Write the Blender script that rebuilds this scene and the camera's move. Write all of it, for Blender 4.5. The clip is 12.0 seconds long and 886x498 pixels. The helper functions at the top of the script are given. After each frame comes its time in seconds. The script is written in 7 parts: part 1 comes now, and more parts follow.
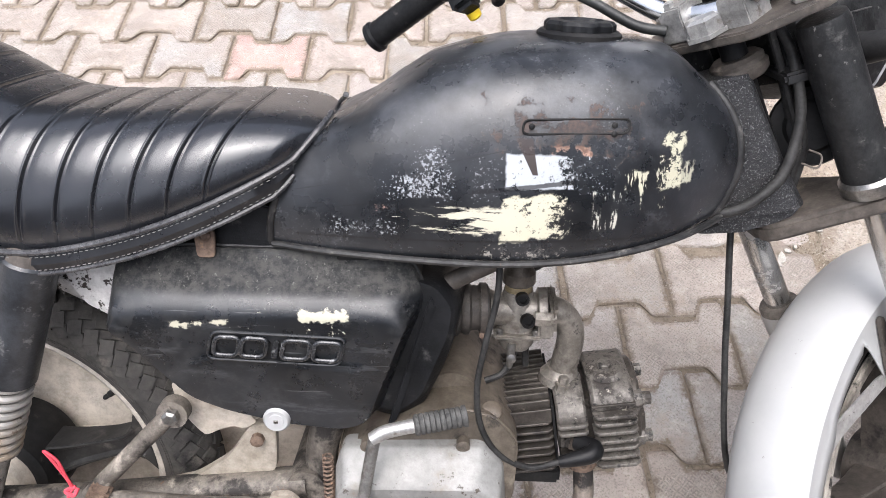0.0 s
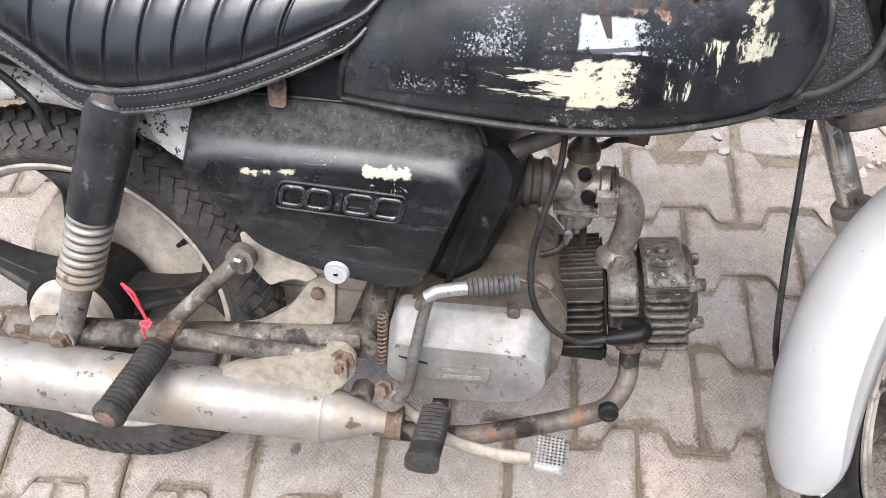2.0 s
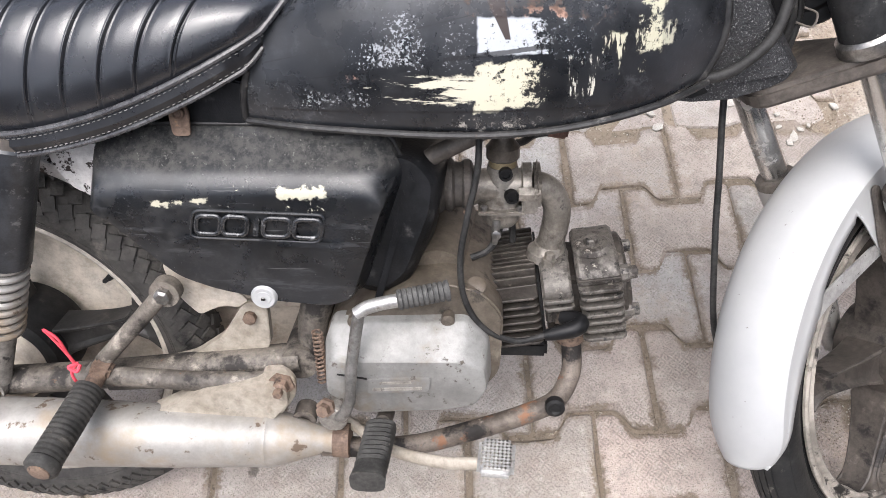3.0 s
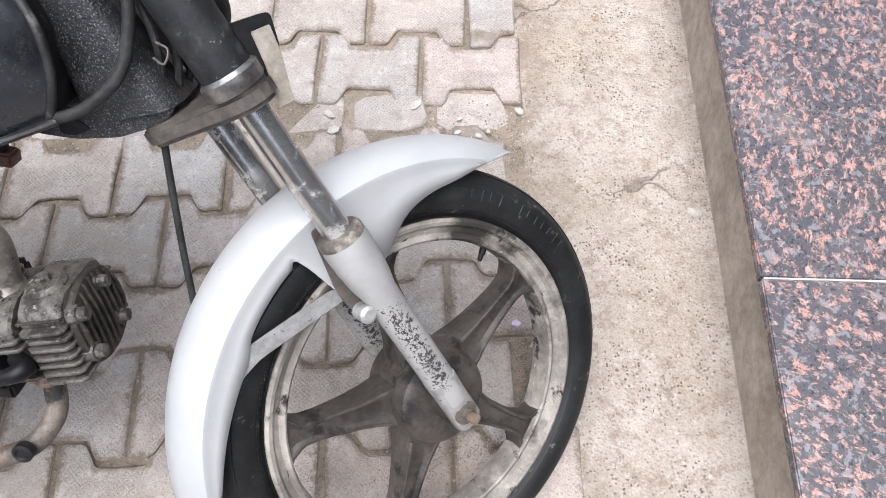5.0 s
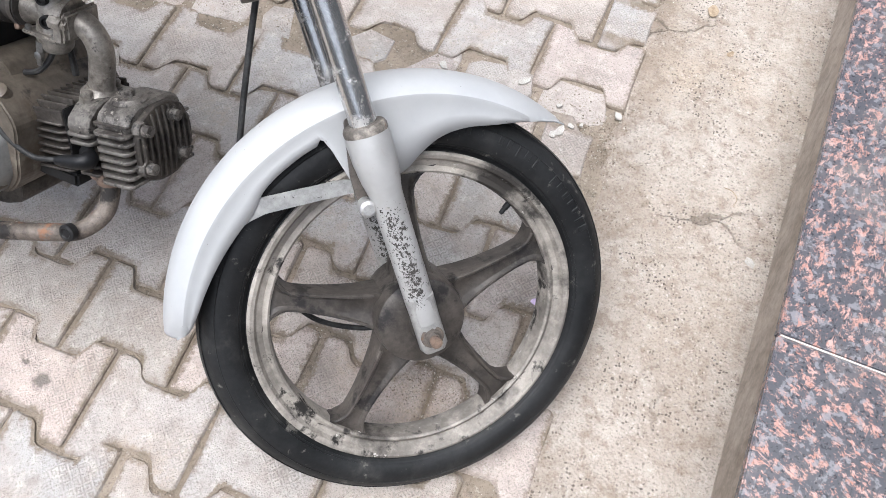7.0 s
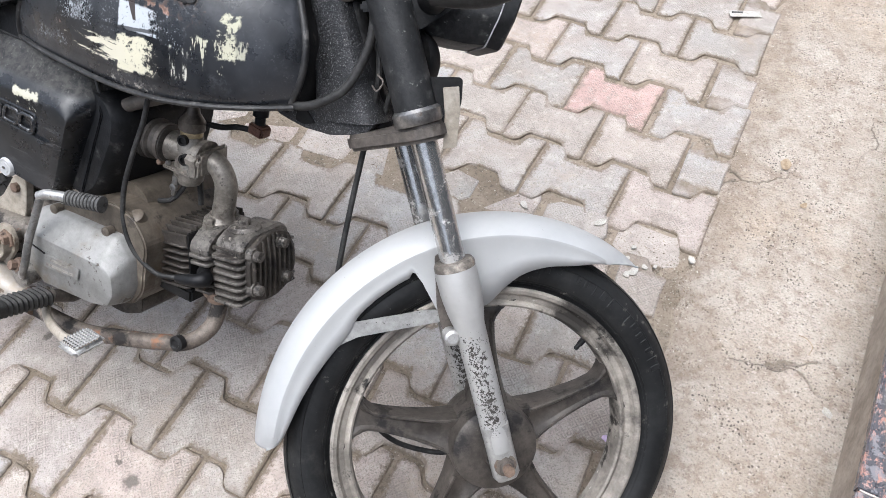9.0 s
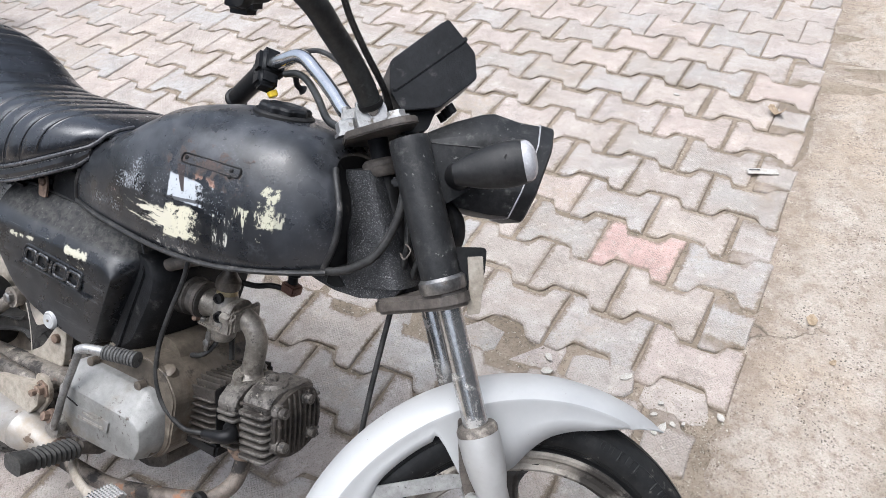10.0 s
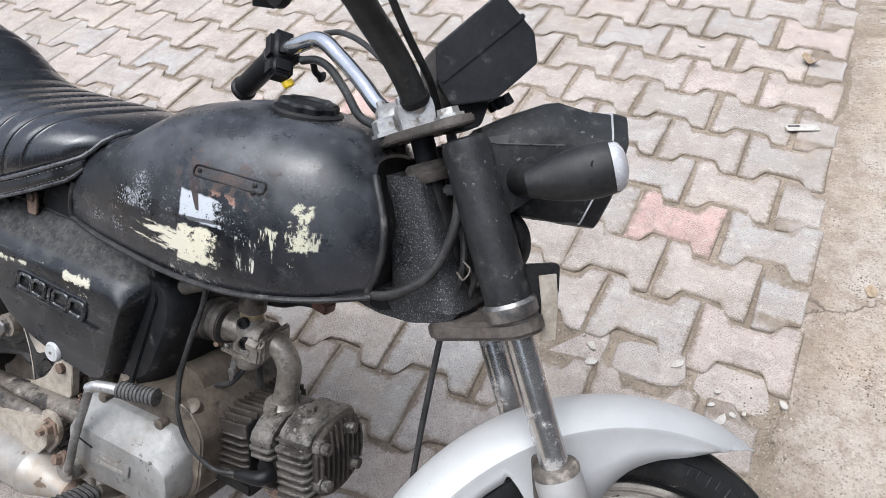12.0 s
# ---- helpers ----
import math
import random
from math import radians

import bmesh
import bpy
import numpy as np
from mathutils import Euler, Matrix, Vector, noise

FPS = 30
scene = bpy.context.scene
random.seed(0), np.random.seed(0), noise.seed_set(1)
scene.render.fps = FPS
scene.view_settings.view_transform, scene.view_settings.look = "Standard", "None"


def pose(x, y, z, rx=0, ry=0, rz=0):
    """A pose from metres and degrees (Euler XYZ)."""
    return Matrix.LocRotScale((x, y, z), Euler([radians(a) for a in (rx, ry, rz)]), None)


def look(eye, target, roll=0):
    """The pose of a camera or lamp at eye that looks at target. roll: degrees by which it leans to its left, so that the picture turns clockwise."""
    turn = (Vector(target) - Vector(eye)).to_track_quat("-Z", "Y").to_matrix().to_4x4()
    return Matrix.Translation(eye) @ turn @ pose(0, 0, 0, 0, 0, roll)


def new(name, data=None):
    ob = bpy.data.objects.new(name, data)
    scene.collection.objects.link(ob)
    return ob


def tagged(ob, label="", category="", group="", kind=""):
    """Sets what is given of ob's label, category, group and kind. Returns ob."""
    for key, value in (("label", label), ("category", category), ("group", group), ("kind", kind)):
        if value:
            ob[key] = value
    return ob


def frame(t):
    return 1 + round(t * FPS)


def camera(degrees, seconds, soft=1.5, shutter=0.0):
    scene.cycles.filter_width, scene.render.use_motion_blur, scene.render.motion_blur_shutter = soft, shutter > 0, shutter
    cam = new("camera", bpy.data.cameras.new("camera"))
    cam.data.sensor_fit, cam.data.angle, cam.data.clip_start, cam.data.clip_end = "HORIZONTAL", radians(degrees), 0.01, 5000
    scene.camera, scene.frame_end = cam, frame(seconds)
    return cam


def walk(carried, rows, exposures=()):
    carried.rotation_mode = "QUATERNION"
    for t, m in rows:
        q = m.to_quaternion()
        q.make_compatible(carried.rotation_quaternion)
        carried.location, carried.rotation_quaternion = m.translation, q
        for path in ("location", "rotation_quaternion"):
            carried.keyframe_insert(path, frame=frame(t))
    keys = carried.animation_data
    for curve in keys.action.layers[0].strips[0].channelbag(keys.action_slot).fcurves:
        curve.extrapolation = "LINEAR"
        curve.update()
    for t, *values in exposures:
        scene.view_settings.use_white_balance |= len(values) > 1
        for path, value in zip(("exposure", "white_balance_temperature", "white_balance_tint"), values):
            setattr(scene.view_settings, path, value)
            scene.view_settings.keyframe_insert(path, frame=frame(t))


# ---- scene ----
cam = camera(61.8, 12.0, 0.7)
PATH = [
    (0, (0.0306, 0.1885, 1.2495), (0.0681, 1.3818, -0.3227), -0.3),
    (0.5, (0.0296, 0.1737, 1.2476), (-0.0395, 1.3009, -0.3721), -1.7),
    (1, (0.0207, 0.1569, 1.2298), (-0.0908, 1.2239, -0.4274), -2.5),
    (1.5, (0.0266, 0.1441, 1.2209), (-0.1026, 1.1706, -0.4599), -2.9),
    (2, (0.0336, 0.1372, 1.2268), (-0.0957, 1.1410, -0.4688), -3.6),
    (2.5, (0.0513, 0.1421, 1.2308), (-0.0503, 1.1311, -0.4747), -4.4),
    (3, (0.0809, 0.1678, 1.2278), (0.0355, 1.1420, -0.4886), -5.1),
    (3.5, (0.1800, 0.2650, 1.2360), (0.2180, 1.1995, -0.5160), -5.6),
    (3.7, (0.2210, 0.2920, 1.2420), (0.3280, 1.2140, -0.5120), -4.2),
    (5.3, (0.7185, 0.2369, 1.1943), (0.7294, 1.1193, -0.5715), 1.2),
    (5.5, (0.7146, 0.2240, 1.1923), (0.7018, 1.1143, -0.5695), 1.4),
    (6, (0.7235, 0.2004, 1.2071), (0.6060, 1.0975, -0.5478), 1.4),
    (6.5, (0.8103, 0.1747, 1.2071), (0.5873, 1.0591, -0.5438), 1.1),
    (7, (0.8498, 0.1619, 1.2091), (0.5419, 1.0206, -0.5419), -0.0),
    (7.2, (0.8528, 0.1579, 1.2110), (0.5162, 1.0087, -0.5379), -0.7),
    (8.8, (0.8538, 0.1184, 1.2397), (0.3306, 1.0748, -0.4057), -4.6),
    (9, (0.8468, 0.1263, 1.2732), (0.2675, 1.1795, -0.2922), -4.6),
    (9.5, (0.8459, 0.1332, 1.3226), (0.1411, 1.3630, -0.0503), -4.8),
    (10, (0.8488, 0.1392, 1.3196), (0.1007, 1.4006, -0.0020), -5.2),
    (10.5, (0.8626, 0.1559, 1.3186), (0.1017, 1.4084, -0.0049), -6.3),
    (11, (0.8617, 0.1688, 1.3107), (0.1046, 1.3966, -0.0365), -7.2),
    (11.5, (0.8014, 0.1954, 1.2969), (0.0711, 1.4025, -0.0839), -7.6),
    (12, (0.7067, 0.2389, 1.2890), (0.0118, 1.4252, -0.1273), -7.8),
]
walk(cam, [(t, look(eye, target, roll)) for t, eye, target, roll in PATH], [(0, 0.84, 6160, 12), (3.5, 0.82, 6200, 12), (5.5, 0.83, 5900, 10), (9, 0.70, 5900, 9), (12, 0.58, 5900, 9)])

# ---- world, sun, exposure ----
world = bpy.data.worlds.new("hazy_sky")
scene.world = world
world.use_nodes = True
wn = world.node_tree.nodes
sky = wn.new("ShaderNodeTexSky")
sky.sky_type = "NISHITA"
sky.sun_disc = False
sky.sun_elevation, sky.sun_rotation = radians(78), radians(-152)
sky.air_density, sky.dust_density, sky.ozone_density = 1.0, 7.0, 1.0
wn["Background"].inputs["Strength"].default_value = 0.15
haze = wn.new("ShaderNodeHueSaturation")
haze.inputs["Saturation"].default_value = 0.55
world.node_tree.links.new(sky.outputs[0], haze.inputs["Color"])
world.node_tree.links.new(haze.outputs[0], wn["Background"].inputs["Color"])
sun = new("sun", bpy.data.lights.new("sun", "SUN"))
sun.data.energy, sun.data.angle, sun.data.color = 2.0, radians(70), (1.0, 0.97, 0.94)
sun.matrix_world = look((-0.5, -0.75, 6.0), (0.1, 0.4, 0.0))

# ---- materials ----
# paving block: length, width, swing of its long edge, half of a joint
PL, PW, WAVE, GAP = 0.2105, 0.1515, 0.0185, 0.0034


class Nodes:
    """A small writer of node materials."""

    def __init__(self, name):
        self.mat = bpy.data.materials.new(name)
        self.mat.use_nodes = True
        self.tree = self.mat.node_tree
        self.bsdf = self.tree.nodes["Principled BSDF"]
        self.co = self.tree.nodes.new("ShaderNodeTexCoord").outputs["Object"]

    def link(self, value, socket):
        if isinstance(value, bpy.types.NodeSocket):
            self.tree.links.new(value, socket)
        elif isinstance(value, tuple) and len(value) == 3 and socket.type == "RGBA":
            socket.default_value = (*value, 1)
        else:
            socket.default_value = value

    def m(self, op, a, b=0.0, clamp=False):
        n = self.tree.nodes.new("ShaderNodeMath")
        n.operation, n.use_clamp = op, clamp
        self.link(a, n.inputs[0]), self.link(b, n.inputs[1])
        return n.outputs[0]

    def noise(self, scale, detail=4.0, rough=0.55, co=None, stretch=None, distort=0.0):
        n = self.tree.nodes.new("ShaderNodeTexNoise")
        n.inputs["Scale"].default_value = scale
        n.inputs["Detail"].default_value = detail
        n.inputs["Roughness"].default_value = rough
        n.inputs["Distortion"].default_value = distort
        src = co or self.co
        if stretch:
            mp = self.tree.nodes.new("ShaderNodeMapping")
            mp.inputs["Scale"].default_value = stretch
            self.tree.links.new(src, mp.inputs[0])
            src = mp.outputs[0]
        self.tree.links.new(src, n.inputs["Vector"])
        return n.outputs[0]

    def voronoi(self, scale, feature="F1", out="Distance", co=None):
        n = self.tree.nodes.new("ShaderNodeTexVoronoi")
        n.feature = feature
        n.inputs["Scale"].default_value = scale
        self.tree.links.new(co or self.co, n.inputs["Vector"])
        return n.outputs[out]

    def step(self, value, lo, hi, a=0.0, b=1.0):
        n = self.tree.nodes.new("ShaderNodeMapRange")
        n.interpolation_type = "SMOOTHSTEP"
        for i, v in enumerate((value, lo, hi, a, b)):
            self.link(v, n.inputs[i])
        return n.outputs[0]

    def mix(self, f, a, b):
        n = self.tree.nodes.new("ShaderNodeMix")
        n.data_type = "RGBA"
        self.link(f, n.inputs[0]), self.link(a, n.inputs[6]), self.link(b, n.inputs[7])
        return n.outputs[2]

    def xyz(self, co=None):
        n = self.tree.nodes.new("ShaderNodeSeparateXYZ")
        self.tree.links.new(co or self.co, n.inputs[0])
        return n.outputs

    def bump(self, height, strength, distance, normal=None):
        n = self.tree.nodes.new("ShaderNodeBump")
        n.inputs["Strength"].default_value = strength
        n.inputs["Distance"].default_value = distance
        self.tree.links.new(height, n.inputs["Height"])
        if normal:
            self.tree.links.new(normal, n.inputs["Normal"])
        return n.outputs[0]

    def set(self, **kw):
        for k, v in kw.items():
            self.link(v, self.bsdf.inputs[{"color": "Base Color", "rough": "Roughness", "metal": "Metallic", "normal": "Normal",
                                           "spec": "Specular IOR Level", "coat": "Coat Weight", "trans": "Transmission Weight", "alpha": "Alpha"}[k]])
        return self.mat


def surface(name, c1, c2, rough=0.5, metal=0.0, big=12.0, fine=240.0, bump=0.25, depth=0.0006, stains=(), spread=0.12, spec=0.5, worn=1.0):
    """A worn surface: two tones in patches, fine grain, and stains of (colour, scale, threshold, softness)."""
    n = Nodes(name)
    patch, grain = n.noise(big, 5), n.noise(fine, 3)
    col = n.mix(n.step(patch, 0.3, 0.7), c1, c2)
    mottle = n.noise(big * 5.3, 6, 0.72)
    col = n.mix(n.step(mottle, 0.44, 0.72, 0.0, 0.55 * worn), col, tuple(0.5 * c for c in c1))
    col = n.mix(n.step(mottle, 0.52, 0.28, 0.0, 0.35 * worn), col, tuple(min(0.85, 1.45 * c) for c in c2))
    col = n.mix(n.step(grain, 0.45, 0.75, 0.0, 0.14 * worn), col, tuple(0.5 * c for c in c1))
    r = n.m("ADD", n.m("MULTIPLY", n.m("SUBTRACT", n.noise(big * 3.1, 4), 0.5), spread * 2), rough)
    mt = metal
    for colour, scale, threshold, soft in stains:
        f = n.step(n.noise(scale, 8, 0.66), threshold, threshold + soft)
        col = n.mix(f, col, colour)
        r = n.m("ADD", r, n.m("MULTIPLY", f, 0.18), True)
        mt = n.m("MULTIPLY", mt, n.m("SUBTRACT", 1.0, f)) if metal else mt
    return n.set(color=col, rough=r, metal=mt, spec=spec, normal=n.bump(grain, bump, depth))


def box_mask(n, px, pz, x0, x1, z0, z1, wobble, soft):
    """One inside a rectangle of the plan with a ragged edge."""
    d = n.m("MINIMUM", n.m("MINIMUM", n.m("SUBTRACT", px, x0), n.m("SUBTRACT", x1, px)),
            n.m("MINIMUM", n.m("SUBTRACT", pz, z0), n.m("SUBTRACT", z1, pz)))
    return n.step(n.m("ADD", d, wobble), 0.0, soft)


def tank_paint():
    n = Nodes("worn_black_tank_paint")
    x, y, z = n.xyz()
    right = n.m("LESS_THAN", y, -0.05)
    big, mid, fine = n.noise(9, 5), n.noise(60, 6, 0.7), n.noise(330, 4, 0.7)
    streak = n.noise(70, 7, 0.78, stretch=(0.28, 1.0, 2.6))
    drip = n.noise(75, 6, 0.72, stretch=(2.2, 1.0, 0.45))
    col = n.mix(n.step(big, 0.35, 0.7), (0.007, 0.0077, 0.009), (0.0185, 0.0202, 0.0235))
    # pale grey, mostly on the shoulder: smeared dust and sky sheen in the colour
    haze = n.m("MULTIPLY", n.step(n.noise(13, 7, 0.7), 0.40, 0.68), n.step(z, 0.73, 0.84, 0.25, 1.0))
    col = n.mix(n.m("MULTIPLY", haze, 0.62), col, (0.092, 0.096, 0.106))
    worn = n.m("MULTIPLY", n.step(n.noise(48, 8, 0.8), 0.52, 0.66), n.step(n.noise(11, 4), 0.42, 0.6))
    col = n.mix(n.m("MULTIPLY", worn, 0.4), col, (0.10, 0.103, 0.11))
    specks = n.m("MULTIPLY", n.step(fine, 0.6, 0.66), n.step(n.noise(16, 3), 0.5, 0.62))
    col = n.mix(n.m("MULTIPLY", specks, 0.35), col, (0.30, 0.31, 0.31))

    def wob(src, centre, amount):
        return n.m("MULTIPLY", n.m("SUBTRACT", src, centre), amount)

    chip = n.noise(105, 8, 0.8)

    def flaked(x0, x1, z0, z1, src, thick, ragged, soft=0.05, tilt=0.0):
        """Paint left inside a patch: whole where thick, flecks where thin."""
        zz = n.m("SUBTRACT", z, n.m("MULTIPLY", n.m("SUBTRACT", x, x0), tilt)) if tilt else z
        edge = box_mask(n, x, zz, x0, x1, z0, z1, wob(mid, 0.5, ragged), 0.003)
        return n.m("MULTIPLY", edge, n.step(n.m("ADD", src, n.m("MULTIPLY", thick, 0.19)), 0.60, 0.60 + soft))

    marks = (
        (flaked(0.6315, 0.728, 0.7445, 0.7805, chip, n.step(x, 0.715, 0.665, 0.0, 1.2), 0.008), (0.42, 0.445, 0.47)),
        (flaked(0.629, 0.722, 0.686, 0.7365, chip, n.step(x, 0.715, 0.665, -0.25, 1.05), 0.02, 0.05, 0.14), (0.55, 0.52, 0.395)),
        (flaked(0.512, 0.645, 0.690, 0.7215, streak, n.step(x, 0.52, 0.64, -0.12, 0.9), 0.022, 0.02, 0.05), (0.54, 0.51, 0.40)),
        (flaked(0.755, 0.806, 0.742, 0.799, chip, n.step(x, 0.77, 0.795, -0.4, 0.8), 0.022, 0.04), (0.49, 0.475, 0.355)),
        (flaked(0.745, 0.80, 0.722, 0.765, drip, n.step(z, 0.725, 0.76, -0.15, 0.5), 0.02, 0.03), (0.48, 0.465, 0.35)),
        (flaked(0.806, 0.818, 0.748, 0.772, drip, 0.55, 0.02, 0.04), (0.40, 0.39, 0.30)),
        (flaked(0.718, 0.745, 0.703, 0.742, drip, 0.3, 0.03, 0.03), (0.5, 0.49, 0.42)),
        (flaked(0.495, 0.585, 0.727, 0.752, fine, n.step(n.m("ABSOLUTE", n.m("SUBTRACT", x, 0.553)), 0.06, 0.0, -0.25, 0.6), 0.05, 0.06, 0.06), (0.30, 0.315, 0.335)),
        (flaked(0.53, 0.585, 0.742, 0.782, fine, n.step(n.m("ABSOLUTE", n.m("SUBTRACT", x, 0.563)), 0.03, 0.0, -0.3, 0.5), 0.05, 0.06), (0.28, 0.295, 0.315)),
        (flaked(0.455, 0.53, 0.686, 0.704, fine, 0.3, 0.03, 0.06, 0.06), (0.27, 0.28, 0.29)),
        (flaked(0.60, 0.628, 0.73, 0.776, fine, 0.12, 0.03, 0.06), (0.27, 0.28, 0.29)),
        (flaked(0.605, 0.70, 0.655, 0.682, chip, 0.42, 0.03, 0.10), (0.38, 0.355, 0.315)),
        (flaked(0.40, 0.85, 0.655, 0.672, chip, 0.05, 0.03, 0.12, 0.03), (0.16, 0.158, 0.155)),
        (flaked(0.66, 0.74, 0.74, 0.775, fine, 0.02, 0.05, 0.06), (0.26, 0.275, 0.29)),
        (flaked(0.505, 0.535, 0.717, 0.7225, mid, 0.5, 0.02, 0.1), (0.34, 0.20, 0.15)),
        (flaked(0.675, 0.713, 0.778, 0.788, mid, 0.55, 0.02, 0.1), (0.42, 0.25, 0.18)),
    )
    raw = None
    for f, c in marks:
        f = n.m("MULTIPLY", f, right)
        col = n.mix(f, col, c)
        raw = f if raw is None else n.m("MAXIMUM", raw, f)
    wedge = n.m("MULTIPLY", box_mask(n, n.m("ADD", x, n.m("MULTIPLY", n.m("SUBTRACT", z, 0.76), 0.35)), z, 0.6545, 0.6665, 0.756, 0.792, n.m("MULTIPLY", n.m("SUBTRACT", z, 0.778), 0.16), 0.001), right)
    col = n.mix(wedge, col, (0.035, 0.025, 0.022))
    # dark lines in the colour: paint edge, grooves, shade of the lower crease
    for x0, x1, z0, z1, tilt, soft in ((0.60, 0.70, 0.7375, 0.743, 0.13, 0.001), (0.415, 0.63, 0.7275, 0.7287, 0.25, 0.0006), (0.415, 0.60, 0.7085, 0.7097, 0.16, 0.0006), (0.42, 0.86, 0.6805, 0.6845, 0.03, 0.002)):
        zz = n.m("SUBTRACT", z, n.m("MULTIPLY", n.m("SUBTRACT", x, x0), tilt))
        line = n.m("MULTIPLY", box_mask(n, x, zz, x0, x1, z0, z1, wob(mid, 0.5, 0.004), soft), right)
        col = n.mix(n.m("MULTIPLY", line, 0.85), col, (0.008, 0.008, 0.009))
    rust = n.m("MULTIPLY", box_mask(n, x, z, 0.622, 0.752, 0.786, 0.822, wob(mid, 0.53, 0.16), 0.012), right)
    col = n.mix(n.m("MULTIPLY", rust, 0.8), col, n.mix(n.step(mid, 0.42, 0.66), (0.016, 0.0155, 0.0155), (0.08, 0.05, 0.039)))
    height = n.m("ADD", n.m("MULTIPLY", fine, 0.4), n.m("MULTIPLY", n.m("ADD", rust, n.m("MULTIPLY", raw, -0.8)), n.m("ADD", mid, 0.4)))
    rough = n.m("ADD", n.m("ADD", n.step(n.noise(30, 5), 0.3, 0.75, 0.20, 0.42), n.m("MULTIPLY", raw, 0.3)), n.m("ADD", n.m("MULTIPLY", rust, 0.35), n.m("MULTIPLY", haze, 0.15)), True)
    return n.set(color=col, rough=rough, spec=0.6, normal=n.bump(height, 0.3, 0.0012))


def cover_plastic():
    n = Nodes("scuffed_black_plastic")
    x, y, z = n.xyz()
    mid, fine = n.noise(70, 6, 0.7), n.noise(420, 3, 0.7)
    col = n.mix(n.step(n.noise(14, 5), 0.35, 0.7), (0.0052, 0.006, 0.0072), (0.014, 0.0156, 0.0183))
    dust = n.m("MULTIPLY", n.step(n.noise(34, 8, 0.78), 0.47, 0.70), n.step(z, 0.60, 0.635, 0.32, 0.85))
    col = n.mix(n.m("MULTIPLY", dust, 0.8), col, (0.085, 0.082, 0.078))
    wipe = n.step(n.noise(34, 7, 0.75, stretch=(0.3, 1.0, 1.6)), 0.54, 0.68)
    col = n.mix(n.m("MULTIPLY", wipe, 0.3), col, (0.10, 0.103, 0.108))
    scratch = n.step(n.noise(46, 4, 0.6, stretch=(0.12, 1.0, 3.0), distort=0.8), 0.67, 0.7)
    col = n.mix(n.m("MULTIPLY", scratch, 0.4), col, (0.2, 0.2, 0.2))
    fleck = n.m("MULTIPLY", n.step(n.noise(190, 5, 0.75), 0.64, 0.68), n.step(n.noise(20, 4), 0.5, 0.62))
    col = n.mix(n.m("MULTIPLY", fleck, 0.7), col, (0.36, 0.35, 0.32))
    raw = None
    for x0, x1, z0, z1, k, w, tilt in ((0.426, 0.476, 0.5925, 0.6075, 0.50, 0.03, 0.0), (0.285, 0.368, 0.583, 0.589, 0.52, 0.03, 0.08), (0.355, 0.40, 0.598, 0.608, 0.64, 0.12, 0.0), (0.43, 0.475, 0.580, 0.588, 0.58, 0.10, 0.0), (0.30, 0.345, 0.599, 0.607, 0.66, 0.12, 0.0)):
        zz = n.m("SUBTRACT", z, n.m("MULTIPLY", n.m("SUBTRACT", x, x0), tilt)) if tilt else z
        f = box_mask(n, x, zz, x0, x1, z0, z1, n.m("MULTIPLY", n.m("SUBTRACT", mid, k), w), 0.003)
        raw = f if raw is None else n.m("MAXIMUM", raw, f)
    col = n.mix(raw, col, (0.46, 0.44, 0.345))
    upper = n.step(z, 0.612, 0.626)
    film = n.m("MULTIPLY", upper, n.step(n.noise(75, 7, 0.8), 0.40, 0.62, 0.15, 0.9))
    col = n.mix(film, col, (0.062, 0.06, 0.056))
    col = n.mix(n.m("MULTIPLY", upper, n.step(n.noise(160, 5, 0.75), 0.60, 0.68, 0.0, 0.5)), col, (0.2, 0.195, 0.18))
    rough = n.m("ADD", n.step(n.noise(26, 5), 0.3, 0.75, 0.2, 0.4), n.m("ADD", n.m("MULTIPLY", dust, 0.4), n.m("MULTIPLY", upper, 0.42)), True)
    return n.set(color=col, rough=rough, spec=n.m("SUBTRACT", 0.6, n.m("MULTIPLY", upper, 0.4)), normal=n.bump(n.m("ADD", fine, n.m("MULTIPLY", mid, 0.8)), 0.22, 0.0006))


